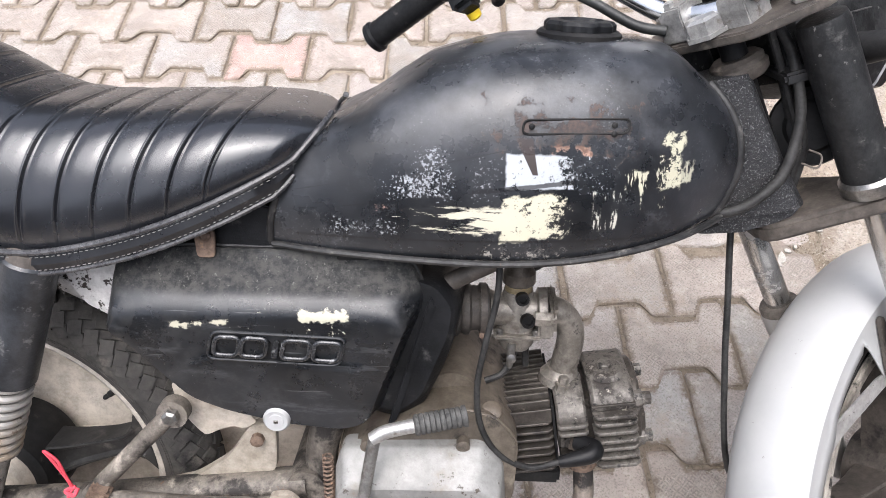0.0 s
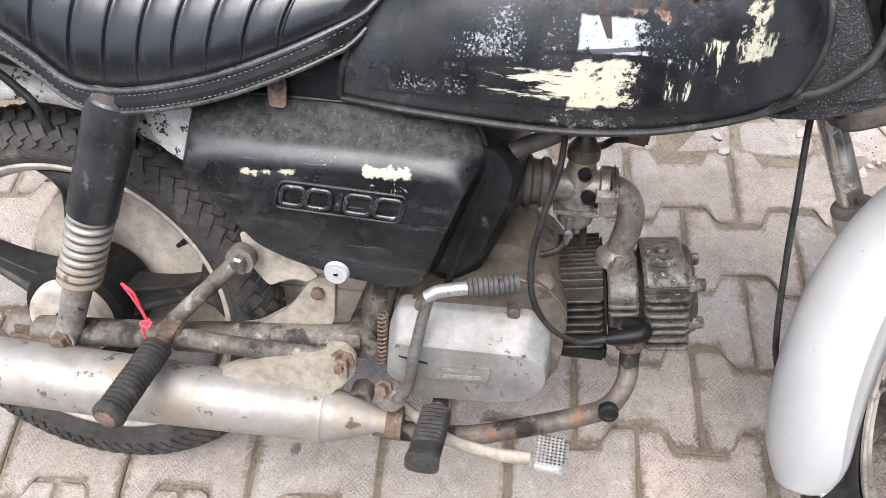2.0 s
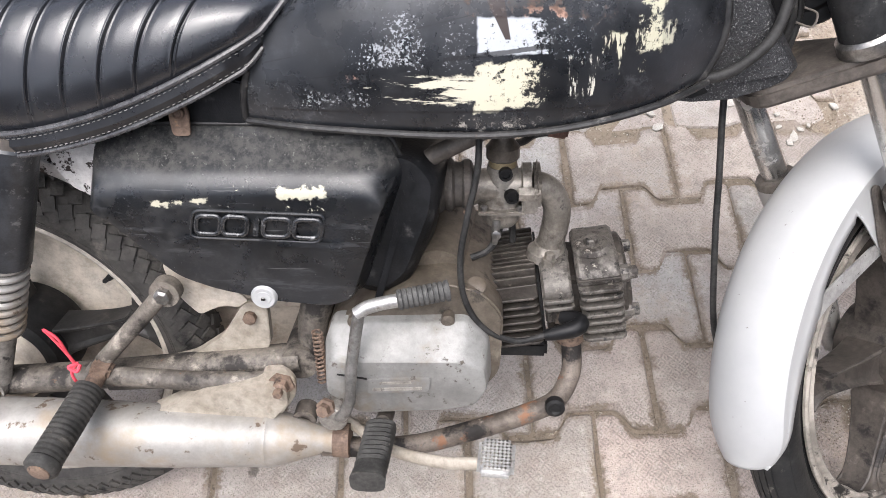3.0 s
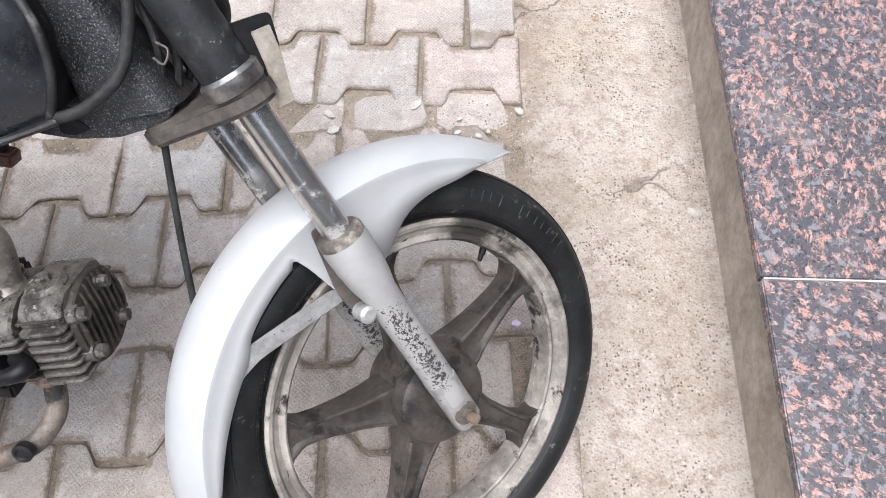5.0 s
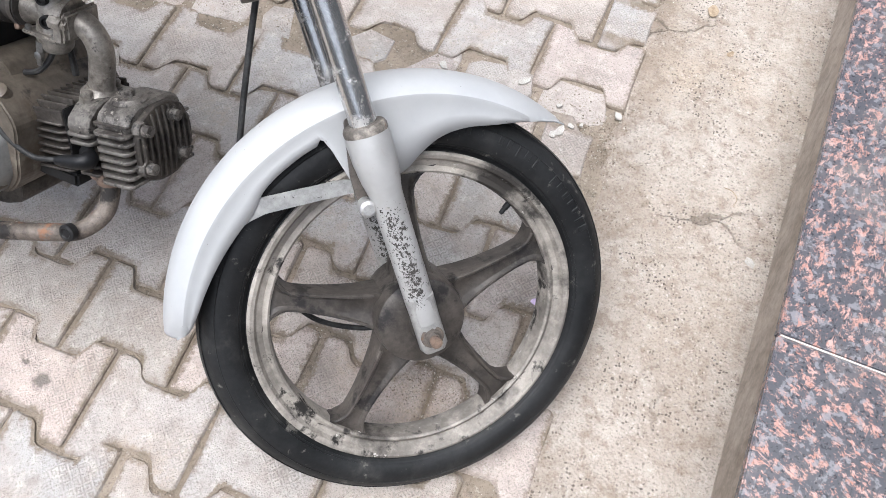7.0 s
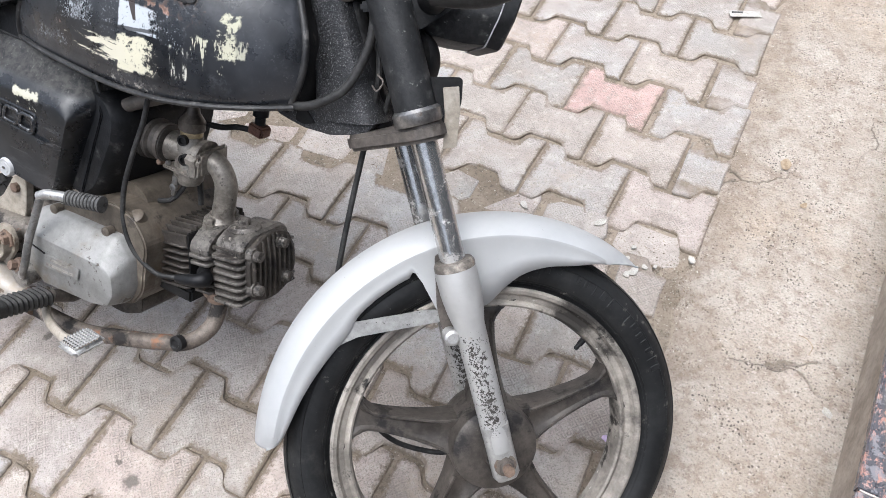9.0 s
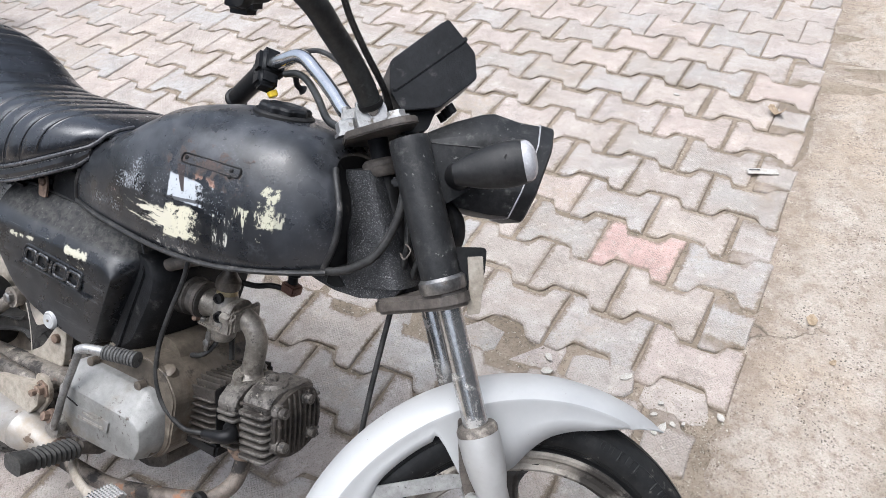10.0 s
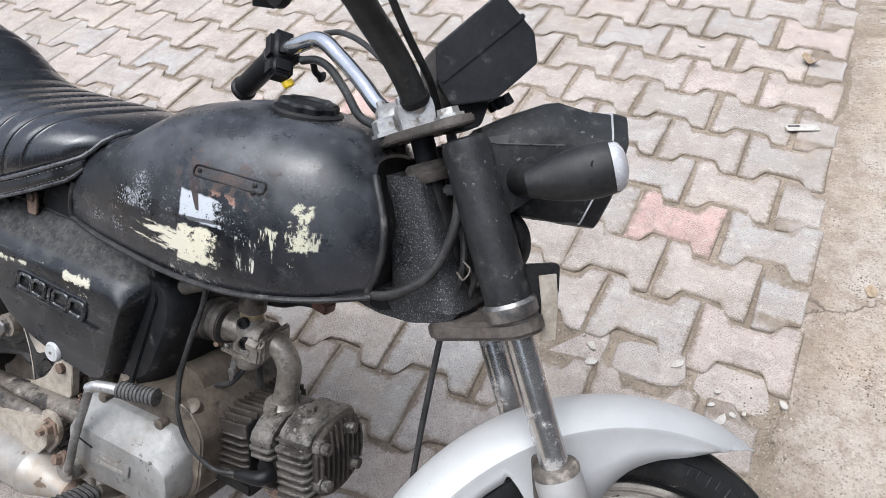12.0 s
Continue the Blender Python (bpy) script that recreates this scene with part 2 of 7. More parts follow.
def paver_mat(name, rosy=False, island=False):
    n = Nodes(name)
    if island:
        rnd = n.tree.nodes.new("ShaderNodeNewGeometry").outputs["Random Per Island"]
        co = n.co
    else:
        info = n.tree.nodes.new("ShaderNodeObjectInfo")
        rnd = info.outputs["Random"]
        shift = n.tree.nodes.new("ShaderNodeVectorMath")
        shift.operation = "ADD"
        n.tree.links.new(n.co, shift.inputs[0]), n.tree.links.new(info.outputs["Location"], shift.inputs[1])
        co = shift.outputs[0]
    warm, cool = ((0.50, 0.345, 0.31), (0.52, 0.36, 0.325)) if rosy else ((0.465, 0.40, 0.35), (0.36, 0.352, 0.34))
    col = n.mix(rnd, warm, cool)
    hue = n.m("FRACT", n.m("MULTIPLY", rnd, 17.3))
    col = n.mix(n.step(hue, 0.55, 1.0, 0.0, 0.75), col, (0.455, 0.37, 0.33) if not rosy else (0.47, 0.33, 0.30))
    col = n.mix(n.step(n.m("FRACT", n.m("MULTIPLY", rnd, 41.7)), 0.6, 1.0, 0.0, 0.6), col, (0.29, 0.275, 0.25) if not rosy else (0.42, 0.31, 0.28))
    col = n.mix(n.step(n.noise(7, 6, 0.65, co), 0.35, 0.72), col, tuple(0.72 * c for c in warm))
    col = n.mix(n.m("MULTIPLY", n.step(n.noise(38, 7, 0.75, co), 0.48, 0.7), 0.55), col, (0.54, 0.495, 0.445))
    px, py, _ = n.xyz(co)
    for sx, sy, rad in ((0.085, 0.292, 0.021), (-0.277, 0.461, 0.012), (0.04, 0.31, 0.008)):
        dx, dy = n.m("SUBTRACT", px, sx), n.m("SUBTRACT", py, sy)
        dist = n.m("SQRT", n.m("ADD", n.m("MULTIPLY", dx, dx), n.m("MULTIPLY", dy, dy)))
        dist = n.m("ADD", dist, n.m("MULTIPLY", n.m("SUBTRACT", n.noise(60, 5, 0.7, co), 0.5), 0.035))
        col = n.mix(n.step(dist, rad, rad * 0.4, 0.0, 0.8), col, (0.09, 0.08, 0.07))
    pits = n.step(n.voronoi(150, co=co), 0.05, 0.2)
    col = n.mix(n.m("MULTIPLY", n.step(n.noise(260, 4, 0.75, co), 0.52, 0.62), 0.62), col, (0.19, 0.165, 0.14))
    # pressed herringbone of fine ribs
    wx, wy, _ = n.xyz()
    sway = n.m("MULTIPLY", n.noise(30, 3, 0.6, co), 0.006)
    wx, wy = n.m("ADD", wx, sway), n.m("SUBTRACT", wy, sway)
    rib_a = n.m("SINE", n.m("MULTIPLY", n.m("ADD", wx, wy), 780.0))
    rib_b = n.m("SINE", n.m("MULTIPLY", n.m("SUBTRACT", wx, wy), 780.0))
    side = n.m("GREATER_THAN", n.m("MULTIPLY", n.m("SINE", n.m("MULTIPLY", wx, 300.0)), n.m("SINE", n.m("MULTIPLY", wy, 300.0))), 0.0)
    ribs = n.m("ADD", n.m("MULTIPLY", rib_a, side), n.m("MULTIPLY", rib_b, n.m("SUBTRACT", 1.0, side)))
    weave = n.m("ADD", n.m("MULTIPLY", n.m("ADD", ribs, 1.0), 0.16), n.m("MULTIPLY", n.noise(140, 4, 0.7, co), 0.75))
    worn = n.step(n.noise(9, 6, 0.72, co), 0.42, 0.64)
    col = n.mix(n.m("MULTIPLY", n.m("MULTIPLY", n.step(weave, 0.58, 0.42), worn), 0.48), col, (0.18, 0.157, 0.135))
    col = n.mix(n.m("MULTIPLY", n.step(n.noise(22, 7, 0.7, co), 0.52, 0.70), 0.65), col, (0.235, 0.21, 0.185))
    if not island:
        lx, ly, _ = n.xyz()
        ax, ay = n.m("ABSOLUTE", lx), n.m("ABSOLUTE", ly)
        rim = n.m("SUBTRACT", n.step(ax, 0.042, 0.064, PW / 2 - WAVE, PW / 2 + WAVE), ay)
        rim = n.m("MINIMUM", rim, n.m("SUBTRACT", PL / 2, ax))
        rim = n.m("ADD", rim, n.m("MULTIPLY", n.m("SUBTRACT", n.noise(85, 7, 0.78, co), 0.46), 0.05))
        soil = n.m("MULTIPLY", n.step(rim, 0.019, 0.008), n.step(n.noise(11, 4, 0.6, co), 0.36, 0.58, 0.25, 1.0))
        col = n.mix(soil, col, n.mix(n.noise(240, 3, 0.7, co), (0.085, 0.068, 0.052), (0.30, 0.245, 0.19)))
    film = n.m("MULTIPLY", n.step(n.noise(3.2, 7, 0.7, co), 0.50, 0.66), n.step(n.noise(55, 6, 0.75, co), 0.40, 0.62))
    col = n.mix(n.m("MULTIPLY", film, 0.55), col, (0.36, 0.29, 0.22))
    h = n.m("ADD", n.m("MULTIPLY", n.m("MULTIPLY", weave, worn), 1.6), n.m("ADD", n.m("MULTIPLY", pits, 0.5), n.noise(500, 2, 0.5, co)))
    return n.set(color=col, rough=0.88, spec=0.25, normal=n.bump(h, 0.85, 0.0025))


def sand_mat():
    n = Nodes("sandy_joint_soil")
    col = n.mix(n.step(n.noise(4, 6, 0.7), 0.35, 0.7), (0.20, 0.162, 0.122), (0.33, 0.275, 0.215))
    col = n.mix(n.step(n.noise(45, 6, 0.75), 0.52, 0.66, 0, 0.75), col, (0.10, 0.082, 0.064))
    col = n.mix(n.step(n.noise(150, 5, 0.75), 0.5, 0.7, 0, 0.7), col, (0.085, 0.07, 0.055))
    col = n.mix(n.step(n.noise(90, 4, 0.7), 0.60, 0.66, 0, 0.7), col, (0.44, 0.39, 0.325))
    return n.set(color=col, rough=0.95, spec=0.15, normal=n.bump(n.noise(170, 6, 0.75), 0.9, 0.006))


def grit_mat():
    n = Nodes("mixed_sandy_grit")
    rnd = n.tree.nodes.new("ShaderNodeNewGeometry").outputs["Random Per Island"]
    col = n.mix(n.step(rnd, 0.0, 0.6), (0.14, 0.112, 0.086), (0.30, 0.248, 0.192))
    col = n.mix(n.step(rnd, 0.82, 0.9), col, (0.46, 0.42, 0.36))
    return n.set(color=col, rough=0.9, spec=0.2)


def concrete_mat():
    n = Nodes("washed_pebble_concrete")
    x, y, _ = n.xyz()
    col = n.mix(n.step(n.noise(5, 7, 0.7), 0.35, 0.68), (0.335, 0.285, 0.235), (0.43, 0.385, 0.335))
    sandy = n.m("MULTIPLY", n.step(n.noise(2.1, 6, 0.68), 0.42, 0.60), n.step(y, 0.75, 1.3, 0.12, 1.0))
    col = n.mix(n.m("MULTIPLY", sandy, 0.75), col, n.mix(n.step(n.noise(11, 6, 0.7), 0.4, 0.65), (0.40, 0.325, 0.25), (0.30, 0.24, 0.182)))
    col = n.mix(n.step(n.noise(2.6, 6, 0.7), 0.56, 0.70, 0, 0.55), col, (0.46, 0.425, 0.385))
    shade = n.tree.nodes.new("ShaderNodeSeparateXYZ")
    wander = n.tree.nodes.new("ShaderNodeVectorMath")
    wander.operation = "MULTIPLY_ADD"
    bend = n.tree.nodes.new("ShaderNodeTexNoise")
    bend.inputs["Scale"].default_value = 90
    n.tree.links.new(n.co, bend.inputs["Vector"])
    n.tree.links.new(bend.outputs["Color"], wander.inputs[0])
    wander.inputs[1].default_value = (0.008, 0.008, 0.008)
    n.tree.links.new(n.co, wander.inputs[2])
    co = wander.outputs[0]
    n.tree.links.new(n.voronoi(185, out="Color", co=co), shade.inputs[0])
    dot = n.step(n.voronoi(185, co=co), 0.50, 0.32)
    where = n.step(n.noise(9, 6, 0.7), 0.40, 0.62, 0.2, 1.0)
    dark = n.m("MULTIPLY", n.m("MULTIPLY", dot, n.step(shade.outputs[0], 0.66, 0.74)), where)
    pale = n.m("MULTIPLY", n.m("MULTIPLY", dot, n.step(shade.outputs[1], 0.72, 0.78)), where)
    col = n.mix(n.m("MULTIPLY", n.step(n.noise(26, 7, 0.75), 0.47, 0.64), 0.72), col, (0.235, 0.188, 0.146))
    col = n.mix(n.m("MULTIPLY", pale, 0.7), col, (0.50, 0.44, 0.39))
    col = n.mix(n.m("MULTIPLY", dark, 0.9), col, (0.085, 0.07, 0.058))
    col = n.mix(n.m("MULTIPLY", n.step(n.noise(210, 5, 0.75), 0.52, 0.64), 0.6), col, (0.18, 0.15, 0.12))
    col = n.mix(n.m("MULTIPLY", n.step(n.noise(80, 6, 0.8), 0.55, 0.68), 0.5), col, (0.56, 0.52, 0.465))
    soil = n.m("MULTIPLY", n.step(n.m("ADD", x, n.m("MULTIPLY", n.noise(9, 5, 0.7), 0.16)), 1.07, 0.97), n.step(n.noise(17, 6, 0.72), 0.36, 0.58))
    col = n.mix(n.m("MULTIPLY", soil, 0.62), col, n.mix(n.noise(60, 5, 0.75), (0.115, 0.088, 0.066), (0.30, 0.245, 0.19)))
    # hairline cracks that wander across the slab
    bent = n.tree.nodes.new("ShaderNodeVectorMath")
    bent.operation = "MULTIPLY_ADD"
    sway = n.tree.nodes.new("ShaderNodeTexNoise")
    sway.inputs["Scale"].default_value, sway.inputs["Detail"].default_value = 7, 6
    n.tree.links.new(n.co, sway.inputs["Vector"])
    n.tree.links.new(sway.outputs["Color"], bent.inputs[0])
    bent.inputs[1].default_value = (0.22, 0.22, 0.0)
    n.tree.links.new(n.co, bent.inputs[2])
    crack = n.step(n.voronoi(2.6, "DISTANCE_TO_EDGE", "Distance", bent.outputs[0]), 0.007, 0.002)
    crack = n.m("MULTIPLY", crack, n.step(n.noise(3.3, 3), 0.52, 0.62))
    col = n.mix(n.m("MULTIPLY", crack, 0.5), col, (0.10, 0.08, 0.062))
    h = n.m("ADD", n.m("MULTIPLY", n.voronoi(190), 0.6), n.m("ADD", n.noise(70, 8, 0.75), n.m("MULTIPLY", n.noise(14, 6, 0.7), 1.2)))
    h = n.m("SUBTRACT", h, n.m("MULTIPLY", crack, 1.2))
    return n.set(color=col, rough=0.92, spec=0.2, normal=n.bump(h, 0.9, 0.005))


def granite_mat():
    n = Nodes("polished_pink_granite")
    info = n.tree.nodes.new("ShaderNodeObjectInfo")
    rot = n.tree.nodes.new("ShaderNodeVectorRotate")
    rot.rotation_type = "Z_AXIS"
    n.tree.links.new(n.co, rot.inputs["Vector"])
    n.tree.links.new(n.m("MULTIPLY", info.outputs["Random"], 2.4), rot.inputs["Angle"])
    co = rot.outputs[0]
    flow = n.noise(84, 7, 0.8, co, (1.0, 0.62, 1.0), 0.35)
    flow2 = n.noise(140, 6, 0.75, co, (1.0, 0.6, 1.0), 0.3)
    col = n.mix(n.step(flow2, 0.42, 0.6), (0.34, 0.175, 0.135), (0.42, 0.275, 0.235))
    col = n.mix(n.step(flow, 0.43, 0.485), col, (0.055, 0.055, 0.062))
    col = n.mix(n.m("MULTIPLY", n.step(n.noise(60, 5, 0.65, co), 0.54, 0.60), 0.75), col, (0.20, 0.195, 0.205))
    col = n.mix(n.m("MULTIPLY", n.step(n.noise(170, 4, 0.7, co), 0.58, 0.63), 0.6), col, (0.03, 0.03, 0.034))
    col = n.mix(n.step(n.noise(9, 6, 0.7), 0.5, 0.75, 0, 0.35), col, (0.30, 0.26, 0.23))
    return n.set(color=col, rough=n.step(n.noise(200, 3), 0.3, 0.7, 0.24, 0.46), normal=n.bump(n.noise(300, 2), 0.06, 0.0005))


M = {
    "tank": tank_paint(),
    "cover": cover_plastic(),
    "vinyl": surface("black_seat_vinyl", (0.0075, 0.0082, 0.0103), (0.0145, 0.0157, 0.019), 0.26, 0, 9, 900, 0.12, 0.0003, (((0.10, 0.09, 0.085), 9, 0.66, 0.18),), 0.1, 1.0, 0.5),
    "vinyl_band": surface("dusty_black_seat_band", (0.007, 0.0072, 0.0085), (0.017, 0.0175, 0.0195), 0.3, 0, 20, 700, 0.2, 0.0004, (((0.09, 0.085, 0.08), 30, 0.64, 0.15),)),
    "piping": surface("black_piping", (0.0225, 0.0225, 0.0255), (0.075, 0.075, 0.078), 0.28, 0, 40, 500),
    "thread": surface("pale_thread", (0.17, 0.165, 0.155), (0.23, 0.225, 0.215), 0.8),
    "coarse": surface("coarse_dusty_black_casting", (0.008, 0.0083, 0.009), (0.021, 0.0217, 0.0235), 0.5, 0, 16, 420, 0.9, 0.002, (((0.15, 0.15, 0.15), 520, 0.55, 0.08), ((0.085, 0.08, 0.075), 14, 0.60, 0.2))),
    "plastic": surface("dusty_black_plastic", (0.0052, 0.0056, 0.0063), (0.0125, 0.0131, 0.0146), 0.45, 0, 18, 400, 0.5, 0.0008, (((0.075, 0.073, 0.07), 40, 0.57, 0.2),), 0.12, 0.22),
    "rubber": surface("dusty_tyre_rubber", (0.0065, 0.0068, 0.0072), (0.0155, 0.016, 0.0162), 0.55, 0, 10, 180, 0.4, 0.001, (((0.065, 0.063, 0.058), 9, 0.53, 0.22), ((0.12, 0.113, 0.10), 48, 0.60, 0.1)), 0.12, 0.3),
    "rubber_old": surface("muddy_tyre_rubber", (0.030, 0.028, 0.026), (0.075, 0.070, 0.063), 0.8, 0, 12, 160, 0.5, 0.0015, (((0.17, 0.152, 0.13), 22, 0.57, 0.2), ((0.009, 0.0088, 0.0085), 18, 0.54, 0.14))),
    "grip": surface("black_rubber", (0.006, 0.006, 0.0065), (0.014, 0.014, 0.0145), 0.42, 0, 30, 500, 0.25, 0.0005, (((0.13, 0.12, 0.11), 50, 0.62, 0.2),), 0.12, 0.2),
    "silver": surface("silver_fender_paint", (0.35, 0.355, 0.355), (0.415, 0.417, 0.411), 0.46, 0.05, 6, 900, 0.06, 0.0002, (((0.36, 0.31, 0.25), 40, 0.72, 0.08), ((0.16, 0.145, 0.13), 130, 0.69, 0.02)), 0.06, 0.5, 0.12),
    "muffler": surface("dulled_silver_muffler", (0.26, 0.243, 0.218), (0.355, 0.342, 0.321), 0.42, 0.35, 7, 500, 0.12, 0.0004, (((0.25, 0.195, 0.135), 8, 0.48, 0.2), ((0.10, 0.07, 0.047), 38, 0.60, 0.06)), 0.12, 0.5, 0.6),
    "rust": surface("rusty_steel", (0.10, 0.066, 0.048), (0.20, 0.14, 0.102), 0.72, 0.1, 30, 260, 0.7, 0.0015, (((0.04, 0.028, 0.022), 45, 0.55, 0.12), ((0.30, 0.17, 0.10), 60, 0.63, 0.1))),
    "pipe": surface("rusty_exhaust_steel", (0.07, 0.056, 0.045), (0.17, 0.142, 0.118), 0.62, 0.2, 18, 260, 0.7, 0.0014, (((0.20, 0.10, 0.055), 30, 0.54, 0.10), ((0.016, 0.0135, 0.012), 20, 0.49, 0.10), ((0.30, 0.26, 0.22), 48, 0.62, 0.10))),
    "alloy": surface("grimy_cast_alloy", (0.182, 0.168, 0.1498), (0.336, 0.315, 0.2842), 0.55, 0.4, 26, 300, 0.4, 0.001, (((0.05, 0.039, 0.03), 24, 0.52, 0.16), ((0.015, 0.013, 0.012), 60, 0.58, 0.1))),
    "fins": surface("oily_engine_fins", (0.032, 0.027, 0.023), (0.08, 0.07, 0.06), 0.5, 0.35, 24, 300, 0.5, 0.001, (((0.012, 0.010, 0.009), 30, 0.50, 0.18), ((0.2, 0.172, 0.14), 50, 0.62, 0.14))),
    "case": surface("oily_brown_crankcase_alloy", (0.085, 0.070, 0.053), (0.16, 0.136, 0.109), 0.5, 0.3, 9, 300, 0.3, 0.0007, (((0.06, 0.043, 0.028), 9, 0.48, 0.2), ((0.022, 0.018, 0.015), 26, 0.56, 0.12), ((0.26, 0.225, 0.18), 13, 0.6, 0.16))),
    "case_cover": surface("silver_crankcase_cover", (0.175, 0.172, 0.163), (0.26, 0.257, 0.245), 0.5, 0.15, 8, 400, 0.35, 0.0008, (((0.16, 0.135, 0.105), 10, 0.53, 0.16), ((0.07, 0.058, 0.047), 70, 0.60, 0.08), ((0.035, 0.029, 0.024), 26, 0.62, 0.08)), 0.12, 0.5, 0.7),
    # the large dark patches stand for shade on the rim as well as grime
    "rim": surface("cream_dusted_dark_wheel", (0.15, 0.135, 0.117), (0.40, 0.365, 0.318), 0.62, 0.05, 6, 300, 0.35, 0.0008, (((0.03, 0.0265, 0.023), 5, 0.47, 0.12), ((0.014, 0.0125, 0.011), 24, 0.55, 0.10), ((0.55, 0.52, 0.47), 70, 0.64, 0.08)), 0.12, 0.35),
    "spoke": surface("brown_grimed_spokes", (0.034, 0.0295, 0.0255), (0.082, 0.071, 0.061), 0.5, 0.15, 14, 300, 0.3, 0.0007, (((0.20, 0.178, 0.15), 20, 0.60, 0.16), ((0.011, 0.0095, 0.009), 22, 0.52, 0.12)), 0.12, 0.4),
    "chrome": surface("scratched_chrome", (0.5, 0.5, 0.5), (0.58, 0.575, 0.57), 0.1, 1.0, 14, 600, 0.03, 0.0002, (((0.3, 0.27, 0.23), 30, 0.7, 0.1),), 0.05, 0.5, 0.2),
    "steel": surface("bare_steel", (0.2, 0.193, 0.182), (0.33, 0.32, 0.305), 0.34, 0.85, 30, 500, 0.15, 0.0004, (((0.11, 0.08, 0.057), 50, 0.57, 0.12),)),
    "fork": surface("fork_slider_alloy", (0.31, 0.305, 0.29), (0.40, 0.395, 0.38), 0.42, 0.4, 12, 400, 0.15, 0.0004, (((0.06, 0.05, 0.045), 150, 0.64, 0.04), ((0.22, 0.19, 0.15), 20, 0.6, 0.14))),
    "frame": surface("brown_dusted_frame_paint", (0.05, 0.043, 0.037), (0.12, 0.103, 0.088), 0.6, 0.1, 18, 300, 0.4, 0.001, (((0.26, 0.22, 0.175), 22, 0.56, 0.2), ((0.2, 0.11, 0.06), 50, 0.68, 0.1))),
    "dusty": surface("dust_coated_frame_paint", (0.06, 0.051, 0.042), (0.165, 0.145, 0.122), 0.6, 0.0, 18, 260, 0.7, 0.0016, (((0.02, 0.017, 0.015), 20, 0.49, 0.12), ((0.33, 0.295, 0.25), 26, 0.56, 0.14), ((0.14, 0.075, 0.042), 60, 0.62, 0.08))),
    "cream": surface("cream_dusted_sheet", (0.27, 0.233, 0.184), (0.37, 0.332, 0.278), 0.62, 0.1, 14, 300, 0.3, 0.0006, (((0.15, 0.112, 0.077), 20, 0.56, 0.14), ((0.05, 0.04, 0.032), 34, 0.62, 0.1))),
    "white_rust": surface("white_paint_with_rust_specks", (0.5, 0.49, 0.475), (0.58, 0.57, 0.555), 0.55, 0, 14, 300, 0.3, 0.0008, (((0.03, 0.022, 0.018), 60, 0.535, 0.04), ((0.3, 0.2, 0.13), 40, 0.62, 0.1))),
    "black": surface("dirty_black_paint", (0.007, 0.007, 0.0075), (0.018, 0.0175, 0.017), 0.55, 0, 16, 300, 0.4, 0.0008, (((0.12, 0.105, 0.09), 30, 0.62, 0.2),), 0.12, 0.2),
    "cable": surface("black_cable_sheath", (0.017, 0.0168, 0.0165), (0.042, 0.041, 0.0395), 0.5, 0, 40, 400, 0.2, 0.0004, (((0.14, 0.125, 0.11), 60, 0.62, 0.15),), 0.12, 0.2),
    "yellow": surface("yellow_plastic", (0.75, 0.50, 0.02), (0.8, 0.55, 0.03), 0.4),
    "red_thread": surface("red_cotton_thread", (0.55, 0.035, 0.06), (0.68, 0.07, 0.1), 0.85),
    "lens": surface("milky_lens_plastic", (0.36, 0.36, 0.37), (0.44, 0.44, 0.45), 0.25),
    "paver": paver_mat("paver_concrete"),
    "worn_black": surface("rubbed_black_steel_edge", (0.014, 0.014, 0.0145), (0.04, 0.039, 0.038), 0.45, 0.1, 30, 300, 0.3, 0.0006, (((0.15, 0.142, 0.132), 45, 0.56, 0.16), ((0.10, 0.06, 0.04), 70, 0.66, 0.1)), 0.12, 0.4),
    "clamp": surface("cast_silver_clamp", (0.34, 0.335, 0.32), (0.46, 0.45, 0.435), 0.36, 0.6, 30, 500, 0.2, 0.0004, (((0.13, 0.11, 0.085), 45, 0.58, 0.12),)),
    "kick": surface("worn_grey_kick_lever", (0.15, 0.145, 0.137), (0.25, 0.243, 0.23), 0.36, 0.6, 30, 500, 0.2, 0.0004, (((0.06, 0.05, 0.04), 40, 0.55, 0.14),)),
    "rim_pale": surface("cream_dusted_rim", (0.40, 0.36, 0.31), (0.53, 0.49, 0.43), 0.55, 0.1, 12, 300, 0.25, 0.0007, (((0.2, 0.165, 0.13), 14, 0.56, 0.16), ((0.05, 0.04, 0.035), 40, 0.64, 0.1))),
    "pedal_grey": surface("worn_grey_rubber", (0.04, 0.0395, 0.038), (0.085, 0.083, 0.079), 0.7, 0, 40, 300, 0.6, 0.0015, (((0.02, 0.02, 0.02), 70, 0.54, 0.12),)),
    "sleeve": surface("grey_black_cable_sleeve", (0.012, 0.0125, 0.012), (0.03, 0.031, 0.029), 0.42, 0, 30, 300, 0.2, 0.0005, (((0.10, 0.1, 0.095), 40, 0.6, 0.2),), 0.1, 0.4),
    "bar_chrome": surface("bright_handlebar_chrome", (0.72, 0.72, 0.73), (0.8, 0.8, 0.8), 0.16, 1.0, 14, 600, 0.03, 0.0002, (((0.3, 0.26, 0.21), 50, 0.72, 0.08),), 0.06, 0.5, 0.3),
    "spoke_black": surface("grey_dusted_black_spoke", (0.014, 0.0135, 0.013), (0.04, 0.038, 0.036), 0.5, 0.1, 14, 300, 0.3, 0.0007, (((0.12, 0.108, 0.095), 20, 0.56, 0.2),), 0.12, 0.35),
    "peg_rubber": surface("dusty_peg_rubber", (0.022, 0.0215, 0.02), (0.055, 0.053, 0.049), 0.7, 0, 30, 300, 0.5, 0.001, (((0.13, 0.12, 0.105), 40, 0.58, 0.2),), 0.12, 0.3),
